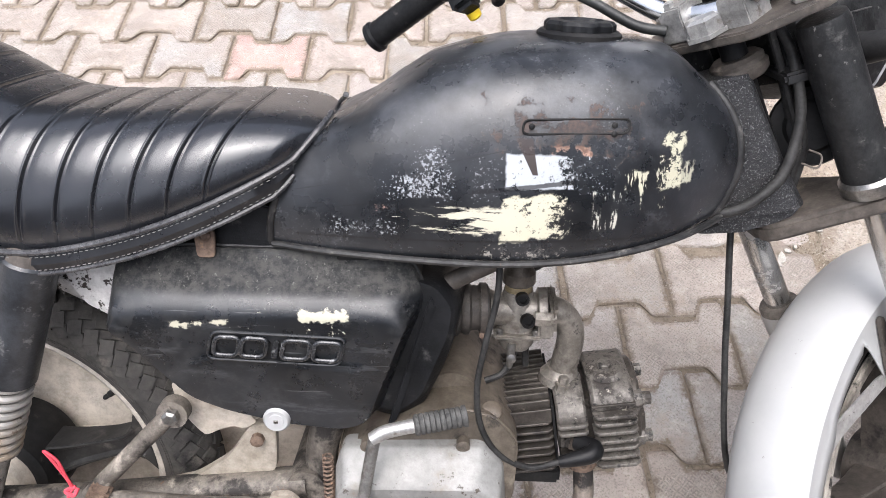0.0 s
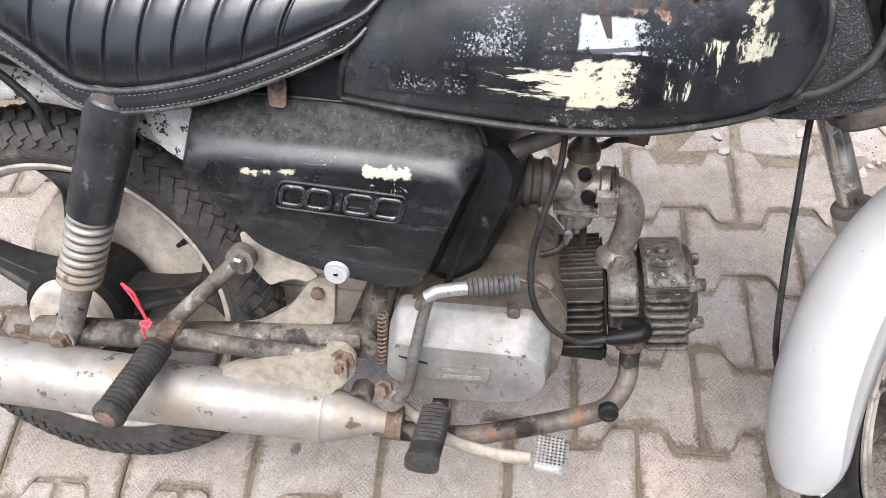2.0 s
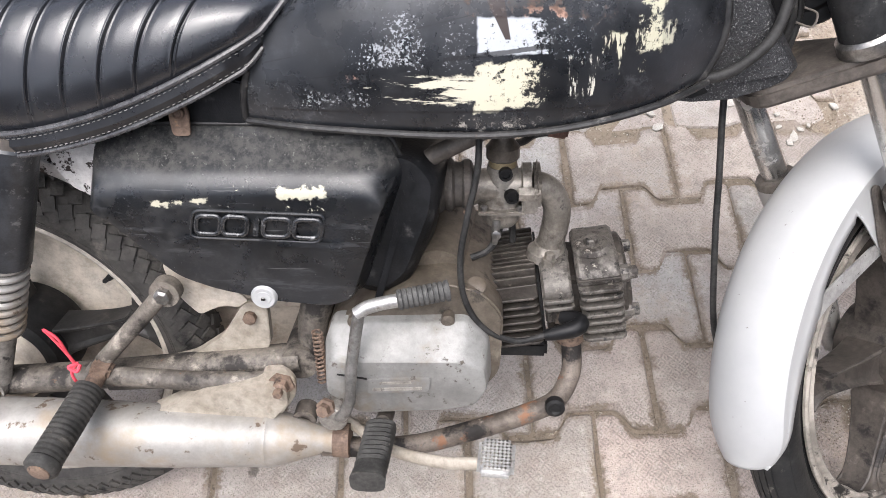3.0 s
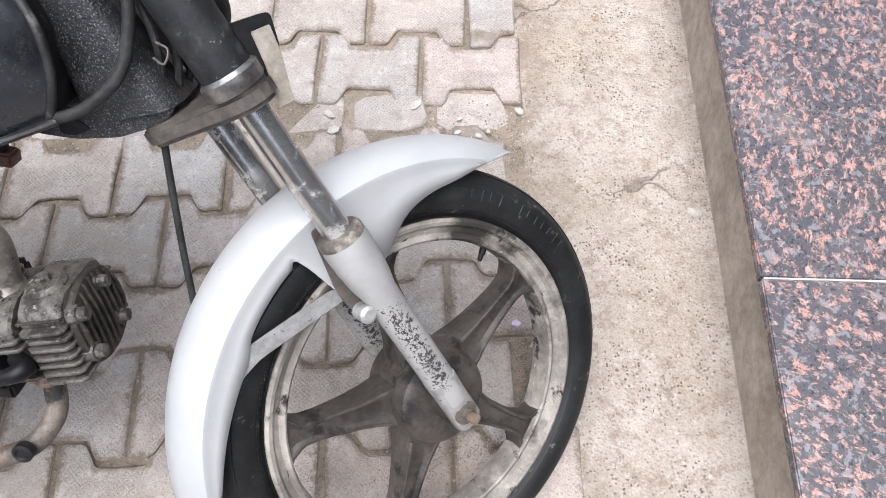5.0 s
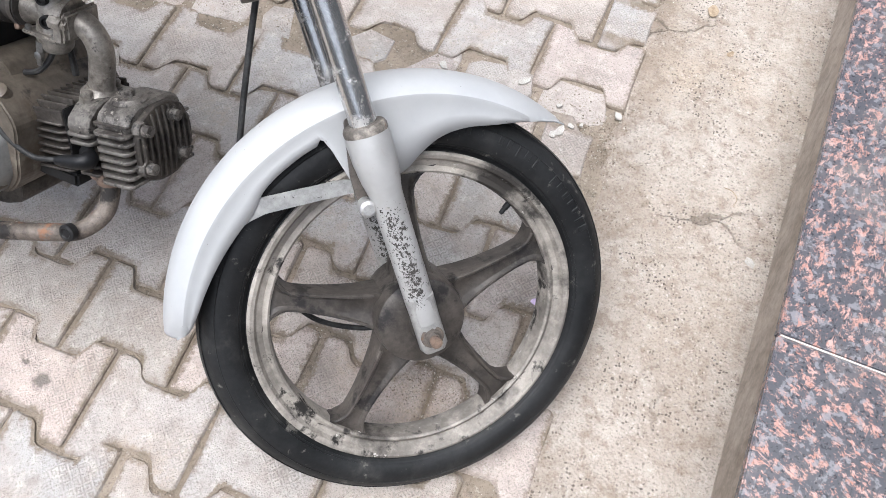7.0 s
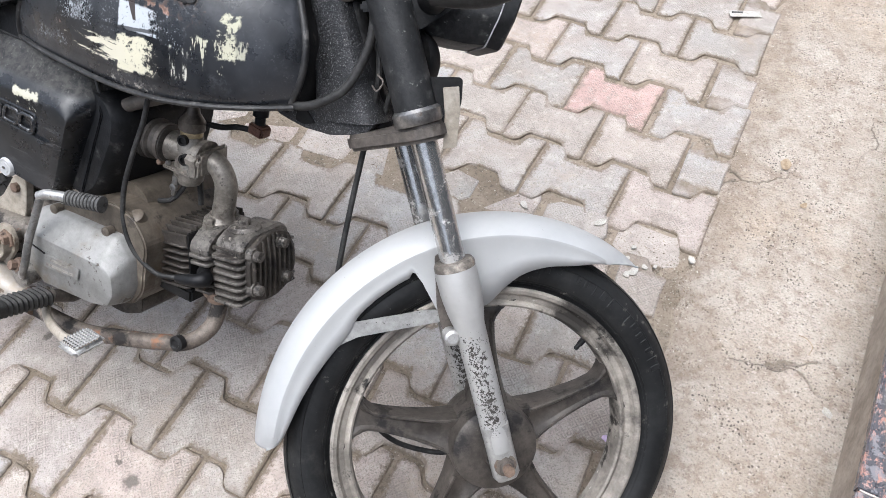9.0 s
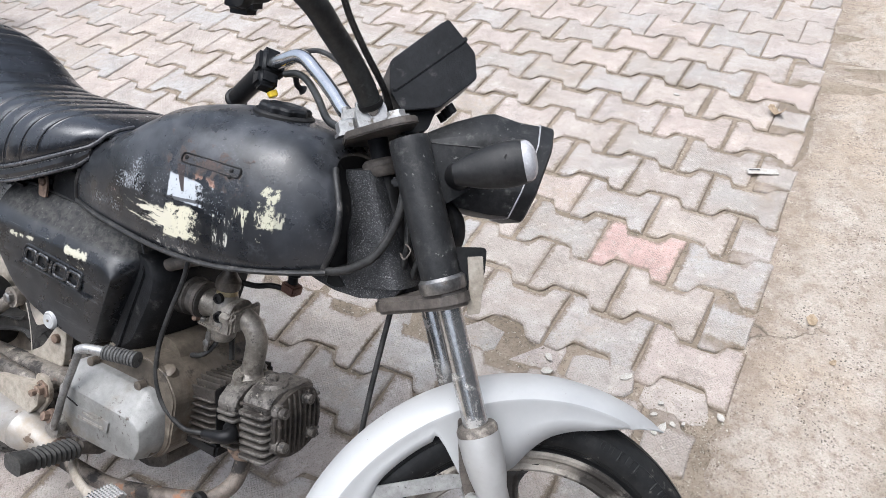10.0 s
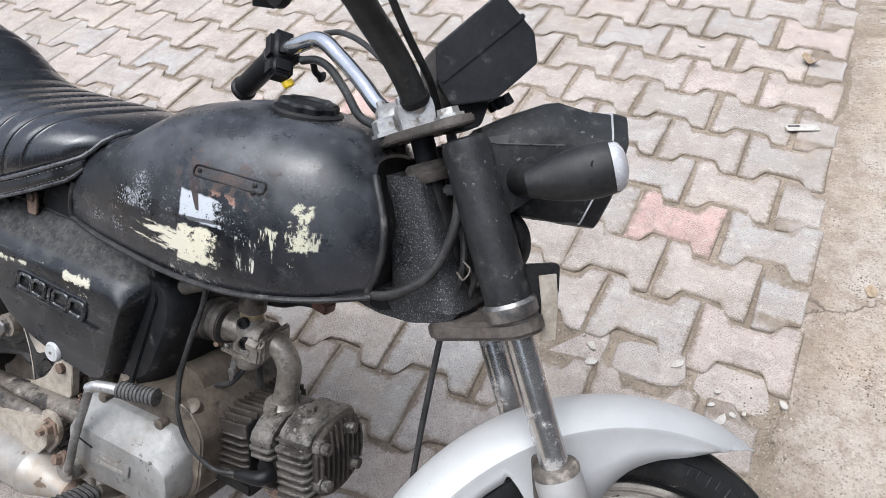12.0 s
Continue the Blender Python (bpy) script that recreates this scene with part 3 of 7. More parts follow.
    "stanchion": surface("dulled_chrome_tube", (0.46, 0.45, 0.43), (0.58, 0.57, 0.55), 0.2, 0.9, 22, 500, 0.06, 0.0003, (((0.36, 0.345, 0.32), 26, 0.52, 0.2), ((0.06, 0.052, 0.045), 44, 0.62, 0.14)), 0.08, 0.5, 0.6),
    "shock_cover": surface("scuffed_blue_black_cover", (0.010, 0.0115, 0.014), (0.032, 0.0352, 0.0405), 0.34, 0, 26, 300, 0.4, 0.0008, (((0.12, 0.122, 0.122), 60, 0.57, 0.1),), 0.12, 0.6),
    "tap_rust": surface("red_brown_rusted_tap", (0.10, 0.045, 0.03), (0.17, 0.085, 0.055), 0.6, 0.1, 40, 300, 0.5, 0.001, (((0.03, 0.02, 0.016), 60, 0.57, 0.12),)),
    "paver_rosy": paver_mat("paver_concrete_rosy", True),
    "paver_far": paver_mat("paver_concrete_far", False, True),
    "sand": sand_mat(),
    "concrete": concrete_mat(),
    "granite": granite_mat(),
    "plaster": surface("brown_cement_plaster", (0.29, 0.24, 0.19), (0.39, 0.33, 0.27), 0.9, 0, 8, 200, 0.5, 0.002, (((0.13, 0.105, 0.085), 20, 0.6, 0.2),)),
    "mark": surface("rubbed_gloss_black_mark", (0.011, 0.0115, 0.0125), (0.034, 0.035, 0.037), 0.26, 0.1, 60, 500, 0.1, 0.0003, (((0.2, 0.2, 0.2), 90, 0.58, 0.12),), 0.08, 0.8),
    "signal": surface("greyed_black_signal_rubber", (0.010, 0.010, 0.0104), (0.026, 0.0257, 0.0252), 0.5, 0, 22, 400, 0.25, 0.0005, (((0.09, 0.085, 0.08), 30, 0.6, 0.2),), 0.12, 0.3),
    "head": surface("dusty_head_casting", (0.092, 0.083, 0.073), (0.18, 0.165, 0.146), 0.52, 0.3, 30, 320, 0.6, 0.0012, (((0.028, 0.023, 0.019), 30, 0.49, 0.12), ((0.010, 0.009, 0.008), 80, 0.55, 0.1), ((0.36, 0.33, 0.285), 60, 0.60, 0.1))),
    "carb": surface("brown_grimed_alloy", (0.165, 0.148, 0.126), (0.285, 0.262, 0.23), 0.42, 0.45, 26, 300, 0.35, 0.0008, (((0.055, 0.043, 0.032), 30, 0.53, 0.15), ((0.018, 0.0155, 0.0135), 70, 0.60, 0.1))),
    "carb_cap": surface("oily_brown_casting", (0.05, 0.041, 0.033), (0.12, 0.103, 0.086), 0.4, 0.3, 30, 300, 0.4, 0.0008),
    "brass": surface("dull_brass", (0.36, 0.29, 0.17), (0.46, 0.38, 0.24), 0.35, 0.7, 40, 400, 0.2, 0.0004),
    "boot": surface("dusty_brown_boot_rubber", (0.026, 0.0225, 0.0195), (0.065, 0.057, 0.05), 0.65, 0, 26, 300, 0.4, 0.001, (((0.17, 0.15, 0.125), 40, 0.56, 0.16), ((0.02, 0.018, 0.016), 40, 0.57, 0.12))),
    "case_pale": surface("pale_dust_coated_sheet", (0.42, 0.37, 0.305), (0.54, 0.49, 0.42), 0.7, 0.0, 10, 300, 0.3, 0.0006, (((0.26, 0.21, 0.155), 12, 0.56, 0.16), ((0.08, 0.065, 0.05), 40, 0.66, 0.08))),
    "grit": grit_mat(),
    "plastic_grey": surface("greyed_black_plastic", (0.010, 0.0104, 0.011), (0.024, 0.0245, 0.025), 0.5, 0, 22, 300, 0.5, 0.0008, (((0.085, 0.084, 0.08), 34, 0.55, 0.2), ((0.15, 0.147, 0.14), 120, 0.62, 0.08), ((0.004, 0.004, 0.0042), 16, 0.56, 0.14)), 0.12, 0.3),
    # dark tone of the added walls, chosen for what the blacks reflect
    "wall": surface("dark_reflection_wall", (0.042, 0.046, 0.053), (0.062, 0.067, 0.075), 0.85, 0, 2, 60, 0.3, 0.002),
    "paper": surface("white_scrap", (0.36, 0.335, 0.295), (0.46, 0.44, 0.405), 0.75, 0, 60, 400),
    "lilac": surface("lilac_petal", (0.55, 0.42, 0.62), (0.62, 0.5, 0.68), 0.7),
    "leaf": surface("dry_leaf", (0.20, 0.145, 0.09), (0.36, 0.28, 0.19), 0.8, 0, 90, 400),
    "grout": surface("pale_grout", (0.5, 0.46, 0.41), (0.56, 0.52, 0.47), 0.9),
}
glass = Nodes("clear_headlight_glass")
M["glass"] = glass.set(color=(0.95, 0.96, 0.97), rough=0.05, trans=1.0)

# ---- mesh helpers ----


def curve(points, steps=8):
    """Points on a smooth line through the given ones."""
    p = [Vector(q) for q in points]
    if len(p) < 3:
        return p
    p = [2 * p[0] - p[1], *p, 2 * p[-1] - p[-2]]
    out = []
    for a, b, c, d in zip(p, p[1:], p[2:], p[3:]):
        for i in range(steps):
            t = i / steps
            out.append(0.5 * (2 * b + (c - a) * t + (2 * a - 5 * b + 4 * c - d) * t * t + (3 * b - a - 3 * c + d) * t ** 3))
    return [*out, p[-2]]


def loft(bm, rings, caps=(True, True), ring_closed=True):
    rows = [[bm.verts.new(v) for v in ring] for ring in rings]
    k = len(rows[0])
    for a, b in zip(rows, rows[1:]):
        for i in range(k if ring_closed else k - 1):
            j = (i + 1) % k
            bm.faces.new((a[i], a[j], b[j], b[i]))
    if ring_closed and caps[0]:
        bm.faces.new(rows[0][::-1])
    if ring_closed and caps[1]:
        bm.faces.new(rows[-1])
    return bm


def sweep(bm, points, radius, n=12, flat=1.0, up=None):
    """A tube along points; radius is a number or a list; flat squeezes it along the second axis."""
    pts = [Vector(p) for p in points]
    rad = radius if isinstance(radius, (list, tuple)) else [radius] * len(pts)
    side, rings = None, []
    for i, p in enumerate(pts):
        d = (pts[min(i + 1, len(pts) - 1)] - pts[max(i - 1, 0)]).normalized()
        if side is None:
            ref = Vector(up) if up else (Vector((0, 1, 0)) if abs(d.y) < 0.9 else Vector((0, 0, 1)))
            side = d.cross(ref).normalized()
        side = (side - d * side.dot(d)).normalized()
        oth = d.cross(side)
        rings.append([p + rad[i] * (math.cos(a) * side + flat * math.sin(a) * oth) for a in (2 * math.pi * j / n for j in range(n))])
    return loft(bm, rings)


def lathe(bm, profile, origin=(0, 0, 0), axis=(0, 1, 0), n=40, closed=False):
    """Turns (along, radius) round an axis."""
    ax = Vector(axis).normalized()
    u = ax.orthogonal().normalized()
    v = ax.cross(u)
    o = Vector(origin)
    rings = [[o + ax * h + r * (math.cos(a) * u + math.sin(a) * v) for a in (2 * math.pi * j / n for j in range(n))] for h, r in profile]
    if closed:
        rings.append(rings[0])
        loft(bm, rings, (False, False))
        bmesh.ops.remove_doubles(bm, verts=bm.verts[:], dist=1e-6)
        return bm
    return loft(bm, rings)


def prism(bm, outline, y0, y1, bevel=0.0, segments=2):
    """An outline in x and z, with thickness along y."""
    a = [bm.verts.new((x, y0, z)) for x, z in outline]
    b = [bm.verts.new((x, y1, z)) for x, z in outline]
    k = len(a)
    made = [bm.faces.new(a), bm.faces.new(b[::-1])]
    made += [bm.faces.new((a[j], a[i], b[i], b[j])) for i in range(k) for j in ((i + 1) % k,)]
    bmesh.ops.recalc_face_normals(bm, faces=made)
    if bevel:
        bmesh.ops.bevel(bm, geom=list({e for f in made for e in f.edges}), offset=bevel, segments=segments, affect="EDGES", clamp_overlap=True)
    return bm


def block(bm, centre, size, bevel=0.0, turn=None, segments=2):
    m = Matrix.Translation(centre) @ (turn or Matrix()) @ Matrix.Diagonal((*size, 1))
    made = bmesh.ops.create_cube(bm, size=1, matrix=m)["verts"]
    if bevel:
        bmesh.ops.bevel(bm, geom=list({e for v in made for e in v.link_edges}), offset=bevel, segments=segments, affect="EDGES", clamp_overlap=True)
    return bm


def rounded(outline, r, steps=4):
    """The outline with its corners rounded."""
    out, k = [], len(outline)
    for i in range(k):
        p, q, s = (Vector(outline[(i + d) % k]) for d in (-1, 0, 1))
        a, b = (p - q), (s - q)
        ra = min(r, 0.45 * a.length, 0.45 * b.length)
        a, b = q + a.normalized() * ra, q + b.normalized() * ra
        for j in range(steps + 1):
            t = j / steps
            out.append(tuple((1 - t) ** 2 * a + 2 * t * (1 - t) * q + t * t * b))
    return out


def part(name, bm, material, parent, label="", smooth=40, at=None):
    """Links a bmesh as one mesh object under a thing or a part."""
    if at:
        bmesh.ops.transform(bm, matrix=at, verts=bm.verts[:])
    bmesh.ops.recalc_face_normals(bm, faces=bm.faces[:])
    me = bpy.data.meshes.new(name)
    bm.to_mesh(me)
    bm.free()
    me.materials.append(material)
    if smooth:
        me.polygons.foreach_set("use_smooth", [True] * len(me.polygons))
        me.set_sharp_from_angle(angle=radians(smooth))
    ob = new(name, me)
    ob.parent = parent
    return tagged(ob, label)


def B():
    return bmesh.new()


def ramp(x, table):
    """A smooth reading of a table of pairs."""
    xs, ys = zip(*table)
    if x <= xs[0]:
        return ys[0]
    for i in range(len(xs) - 1):
        if x <= xs[i + 1]:
            t = (x - xs[i]) / (xs[i + 1] - xs[i])
            h = xs[i + 1] - xs[i]
            m0 = (ys[i + 1] - ys[i - 1]) / (xs[i + 1] - xs[i - 1]) if i else (ys[1] - ys[0]) / h
            m1 = (ys[i + 2] - ys[i]) / (xs[i + 2] - xs[i]) if i + 2 < len(xs) else (ys[i + 1] - ys[i]) / h
            return ((2 * t ** 3 - 3 * t * t + 1) * ys[i] + (t ** 3 - 2 * t * t + t) * h * m0
                    + (3 * t * t - 2 * t ** 3) * ys[i + 1] + (t ** 3 - t * t) * h * m1)
    return ys[-1]


# ---- ground ----
def flat(name, material, outline, z0, z1, label, parent=None, category="", bevel=0.0):
    bm = B()
    prism(bm, outline, z0, z1, bevel)
    turn = Matrix(((1, 0, 0, 0), (0, 0, 1, 0), (0, 1, 0, 0), (0, 0, 0, 1)))
    bmesh.ops.transform(bm, matrix=turn, verts=bm.verts[:])
    return tagged(part(name, bm, material, parent), label, category, "", "" if parent else "structure")


ground = flat("ground", M["sand"], [(-300, -300), (300, -300), (300, 300), (-300, 300)], -0.3, -0.0052, "sandy soil that shows in the joints of the paving", None, "ground")


def edge_x(y):
    """The line of the step's foot."""
    return 1.165 + 0.068 * (y - 0.44)


bm = B()
nx, ny = 18, 240
grid = []
for j in range(ny + 1):
    y = -1.6 + 9.0 * j / ny
    row = []
    for i in range(nx + 1):
        left = 0.865 + 0.02 * math.sin(3.1 * y) + 0.03 * noise.noise((2.0, y * 7, 0)) + 0.015 * noise.noise((5.0, y * 23, 0))
        right = edge_x(y) + 0.02 if y < 2.6 else 4.0
        t = i / nx
        x = left + (right - left) * t
        rise = 0.008 * min(1.0, t * 5) + 0.003 * noise.noise((x * 3, y * 3, 0)) + 0.002 * noise.noise((x * 11, y * 11, 3))
        row.append(bm.verts.new((x, y, -0.0066 + rise)))
    grid.append(row)
for a, b in zip(grid, grid[1:]):
    for i in range(nx):
        bm.faces.new((a[i], a[i + 1], b[i + 1], b[i]))
strip = tagged(part("concrete_strip", bm, M["concrete"], None, "", 60), "worn pebbly concrete strip dusted with sand beside the paving", "pavement", "", "structure")

# granite step
step = new("granite_step")
step.matrix_world = Matrix.Translation((1.165 - 0.068 * 0.44, 0, 0)) @ pose(0, 0, 0, 0, 0, -3.89)
tagged(step, "low step with polished pink and black granite slabs", "step", "", "structure")
part("riser", prism(B(), [(0.012, -0.05), (1.6, -0.05), (1.6, 0.160), (0.012, 0.160)], -1.6, 2.6), M["plaster"], step, "brown cement plaster riser")
for y0, y1 in ((-1.6, 0.700), (0.7025, 2.6)):
    bm = B()
    prism(bm, [(0.0, 0.162), (1.6, 0.162), (1.6, 0.182), (0.0, 0.182)], y0, y1, 0.0022)
    part("granite_slab", bm, M["granite"], step, "polished pink and black granite slab")
part("slab_joint", prism(B(), [(0.004, 0.165), (1.6, 0.165), (1.6, 0.1815), (0.004, 0.1815)], 0.700, 0.7025), M["grout"], step)

# unseen dark walls, added on three sides to darken the glossy reflections
for number, x0, x1, y0, y1, top in (("south", -7.0, 3.05, -4.25, -4.0, 2.2), ("east", 2.8, 3.05, -4.0, 2.6, 2.8), ("north", -9.0, 6.0, 10.0, 10.25, 5.0)):
    flat("unseen_wall_" + number, M["wall"], [(x0, y0), (x1, y0), (x1, y1), (x0, y1)], -0.2, top, "dark wall added out of view to darken reflections", None, "wall")

# paving: waisted blocks in running bond


WOBBLE = random.Random(3)


def paver_outline(half=1.0, chip=0.0):
    h, w = PL / 2 * half - GAP, PW / 2 - GAP
    pts = [(-h, w + WAVE), (-0.064, w + WAVE), (-0.042, w - WAVE), (0.042, w - WAVE), (0.064, w + WAVE), (h, w + WAVE)]
    if half < 1:
        pts = [(-h, w + WAVE), (0.0, w + WAVE), (0.02, w - WAVE), (h, w - WAVE)]
    pts = pts + [(x, -y) for x, y in pts[::-1]]
    pts = [(x + WOBBLE.uniform(-chip, chip), y + WOBBLE.uniform(-chip, chip)) for x, y in pts]
    if chip < 0.0025:
        return pts
    pts = rounded(pts, WOBBLE.uniform(0.004, 0.009), 1)
    # nibbled edges: a point more on each long edge, pushed in a little
    out = []
    for i, p in enumerate(pts):
        q = pts[(i + 1) % len(pts)]
        out.append(p)
        if math.dist(p, q) > 0.03:
            u, inward = WOBBLE.uniform(0.3, 0.7), WOBBLE.uniform(0.0, 0.0032)
            x, y = p[0] + (q[0] - p[0]) * u, p[1] + (q[1] - p[1]) * u
            k = 1 - inward / math.hypot(x, y)
            out.append((x * k, y * k))
    return out


def paver_mesh(bm, outline, m):
    low = [bm.verts.new(m @ Vector((x, y, -0.03))) for x, y in outline]
    mid = [bm.verts.new(m @ Vector((x, y, -0.0035))) for x, y in outline]
    top = []
    for i, (x, y) in enumerate(outline):
        top.append(bm.verts.new(m @ Vector((x - math.copysign(0.003, x), y - math.copysign(0.003, y), 0.0))))
    n = len(outline)
    for a, b in ((low, mid), (mid, top)):
        for i in range(n):
            bm.faces.new((a[(i + 1) % n], a[i], b[i], b[(i + 1) % n]))
    bm.faces.new(top[::-1])


def paver_data(name, outline, material):
    bm = B()
    paver_mesh(bm, outline, Matrix())
    bmesh.ops.recalc_face_normals(bm, faces=bm.faces[:])
    me = bpy.data.meshes.new(name)
    bm.to_mesh(me)
    bm.free()
    me.materials.append(material)
    return me


def paving():
    rnd = random.Random(5)
    base = new("paving")
    tagged(base, "pale zigzag interlocking concrete paving blocks with sandy joints", "pavement", "", "structure")
    whole, short, rosy = [paver_data("paver", paver_outline(1.0, 0.0035), M["paver"]) for _ in range(14)], paver_data("paver", paver_outline(0.5, 0.003), M["paver"]), paver_data("paver", paver_outline(), M["paver_rosy"])
    far = B()
    rows = [(0.2925 + 0.150 * k, 0.073 + 0.104 * (k % 2) + 0.026 * (0.15 * k), k) for k in range(-13, 6)]
    rows += [(1.2985 + 0.1555 * k, 0.361 + 0.105 * (k % 2), k + 100) for k in range(0, 52)]
    for y, x0, k in rows:
        for c in range(-38, 7):
            x = x0 + PL * c + rnd.uniform(-0.003, 0.003)
            askew = 0.05 if k >= 100 else 0.0
            yy = y - askew * (x - 0.25) + rnd.uniform(-0.003, 0.003)
            half = False
            end = 0.925 + rnd.uniform(-0.03, 0.012)
            if x + PL / 2 > end:
                if x - PL / 2 > 0.80:
                    continue
                half, x = True, x - PL / 4 + rnd.uniform(-0.006, 0.014)
            m = Matrix.Translation((x, yy, rnd.uniform(-0.0025, 0.0015))) @ pose(0, 0, 0, rnd.uniform(-0.7, 0.7), rnd.uniform(-0.5, 0.5), rnd.uniform(-0.7, 0.7) - math.degrees(askew))
            if k >= 100 and (y > 2.75 or x < -1.35) or k < 100 and (x < -1.05 or y < -0.5):
                if x > -0.6 * y - 3.2:
                    paver_mesh(far, paver_outline(0.5 if half else 1.0, 0.002), m)
                continue
            red = (k == 102 and abs(x - 0.573) < 0.06) or (k == 103 and abs(x + 0.376) < 0.1)
            ob = new("paver", short if half else rosy if red else rnd.choice(whole))
            ob.parent = base
            ob.matrix_local = m
    bmesh.ops.recalc_face_normals(far, faces=far.faces[:])
    ob = part("distant_paving", far, M["paver_far"], base, "", 0)
    tagged(ob, "", "", "", "stuff")

    # broken pieces in the seam where two fields of paving meet
    for i in range(11):
        x = -0.82 + 0.1588 * i + rnd.uniform(-0.008, 0.008)
        k = rnd.randint(7, 9)
        out = []
        for j in range(k):
            a = 2 * math.pi * (j + rnd.uniform(-0.25, 0.25)) / k
            c, s = math.cos(a), math.sin(a)
            out.append((0.078 * math.copysign(abs(c) ** 0.38, c) * rnd.uniform(0.88, 1.0), 0.053 * math.copysign(abs(s) ** 0.38, s) * rnd.uniform(0.78, 1.0)))
        ob = new("paver_fragment", paver_data("paver_fragment", out, M["paver"]))
        ob.parent = base
        ob.matrix_local = Matrix.Translation((x, 1.172 + rnd.uniform(-0.006, 0.006), rnd.uniform(-0.006, 0.0))) @ pose(0, 0, 0, rnd.uniform(-2, 2), rnd.uniform(-2, 2), rnd.uniform(-9, 9))


# ---- the motorcycle ----
# Its own axes: x ahead, y to its left, z up in its leaning middle plane, from the point under the rear axle.
BIKE = Matrix.Translation((-0.533, 0.600, 0.26272)) @ pose(0, 0, 0, 0, 0, -4.076) @ pose(0, 0, 0, -30.325) @ Matrix.Translation((0, 0, -0.2985))
RAKE = radians(26.5)
STEM = Vector((-math.sin(RAKE), 0, math.cos(RAKE)))
AHEAD = Vector((math.cos(RAKE), 0, math.sin(RAKE)))
AXLE = Vector((1.215, 0, 0.2925))
PIVOT = AXLE - 0.05 * AHEAD
STEER = Matrix.Translation(PIVOT) @ Matrix.Rotation(radians(39.2), 4, STEM) @ Matrix.Translation(-PIVOT)


def stem_frame(z):
    """Axes on the steering stem at a height: ahead, left, along the stem."""
    o = PIVOT + STEM * ((z - PIVOT.z) / STEM.z)
    m = Matrix((AHEAD, (0, 1, 0), STEM)).transposed().to_4x4()
    m.translation = o
    return m


bike = new("motorcycle")
bike.matrix_world = BIKE
tagged(bike, "worn black motorcycle with silver front fender leaning on brick pavement", "motorcycle")


# fuel tank
TANK_W = ((0.385, 0.098), (0.45, 0.116), (0.55, 0.131), (0.66, 0.137), (0.75, 0.130), (0.81, 0.112), (0.845, 0.090), (0.868, 0.070))
TANK_LOW = ((0.385, 0.664), (0.50, 0.662), (0.62, 0.661), (0.70, 0.666), (0.77, 0.677), (0.81, 0.685), (0.868, 0.697))
TANK_TOP = ((0.385, 0.798), (0.44, 0.812), (0.50, 0.836), (0.56, 0.857), (0.63, 0.874), (0.71, 0.878), (0.78, 0.873), (0.83, 0.862), (0.868, 0.848))
TANK_SIDE = ((0.0, 0.0), (0.45, -0.004), (0.84, 0.0), (0.925, 0.02), (0.955, 0.07), (0.98, 0.17), (1.0, 0.33), (0.99, 0.5), (0.955, 0.64),
             (0.885, 0.77), (0.77, 0.87), (0.6, 0.94), (0.4, 0.98), (0.2, 0.996), (0.0, 1.0))


def tank_shift(x, t):
    """The ends of the tank lean: the rear up and forward, the front up and back."""
    rear = max(0.0, (0.56 - x) / 0.175)
    front = max(0.0, (x - 0.80) / 0.068)
    t = max(0.0, t)
    return 0.075 * rear * t ** 2.2 - front * (0.042 * t ** 3 + 0.010 * (1 - t) ** 2 - 0.06 * t * max(0.0, 1 - t))


def tank_ring(x, grow=0.0):
    w, lo, hi = ramp(x, TANK_W) + grow, ramp(x, TANK_LOW) - grow, ramp(x, TANK_TOP) + grow
    half = [(w * a, lo + (hi - lo) * t, t) for a, t in TANK_SIDE]
    half = [half[0], *[tuple(v) for v in curve(half, 2)[1:-1]], half[-1]]
    right = [Vector((x + tank_shift(x, t), -y, z)) for y, z, t in half]
    left = [Vector((v.x, -v.y, v.z)) for v in right[-2:0:-1]]
    return right + left


def tank_side(x, z):
    """How far out the tank's side stands at a place."""
    lo, hi = ramp(x, TANK_LOW), ramp(x, TANK_TOP)
    t = (z - lo) / (hi - lo)
    return ramp(x, TANK_W) * ramp(t, [(b, a) for a, b in TANK_SIDE[2:]])


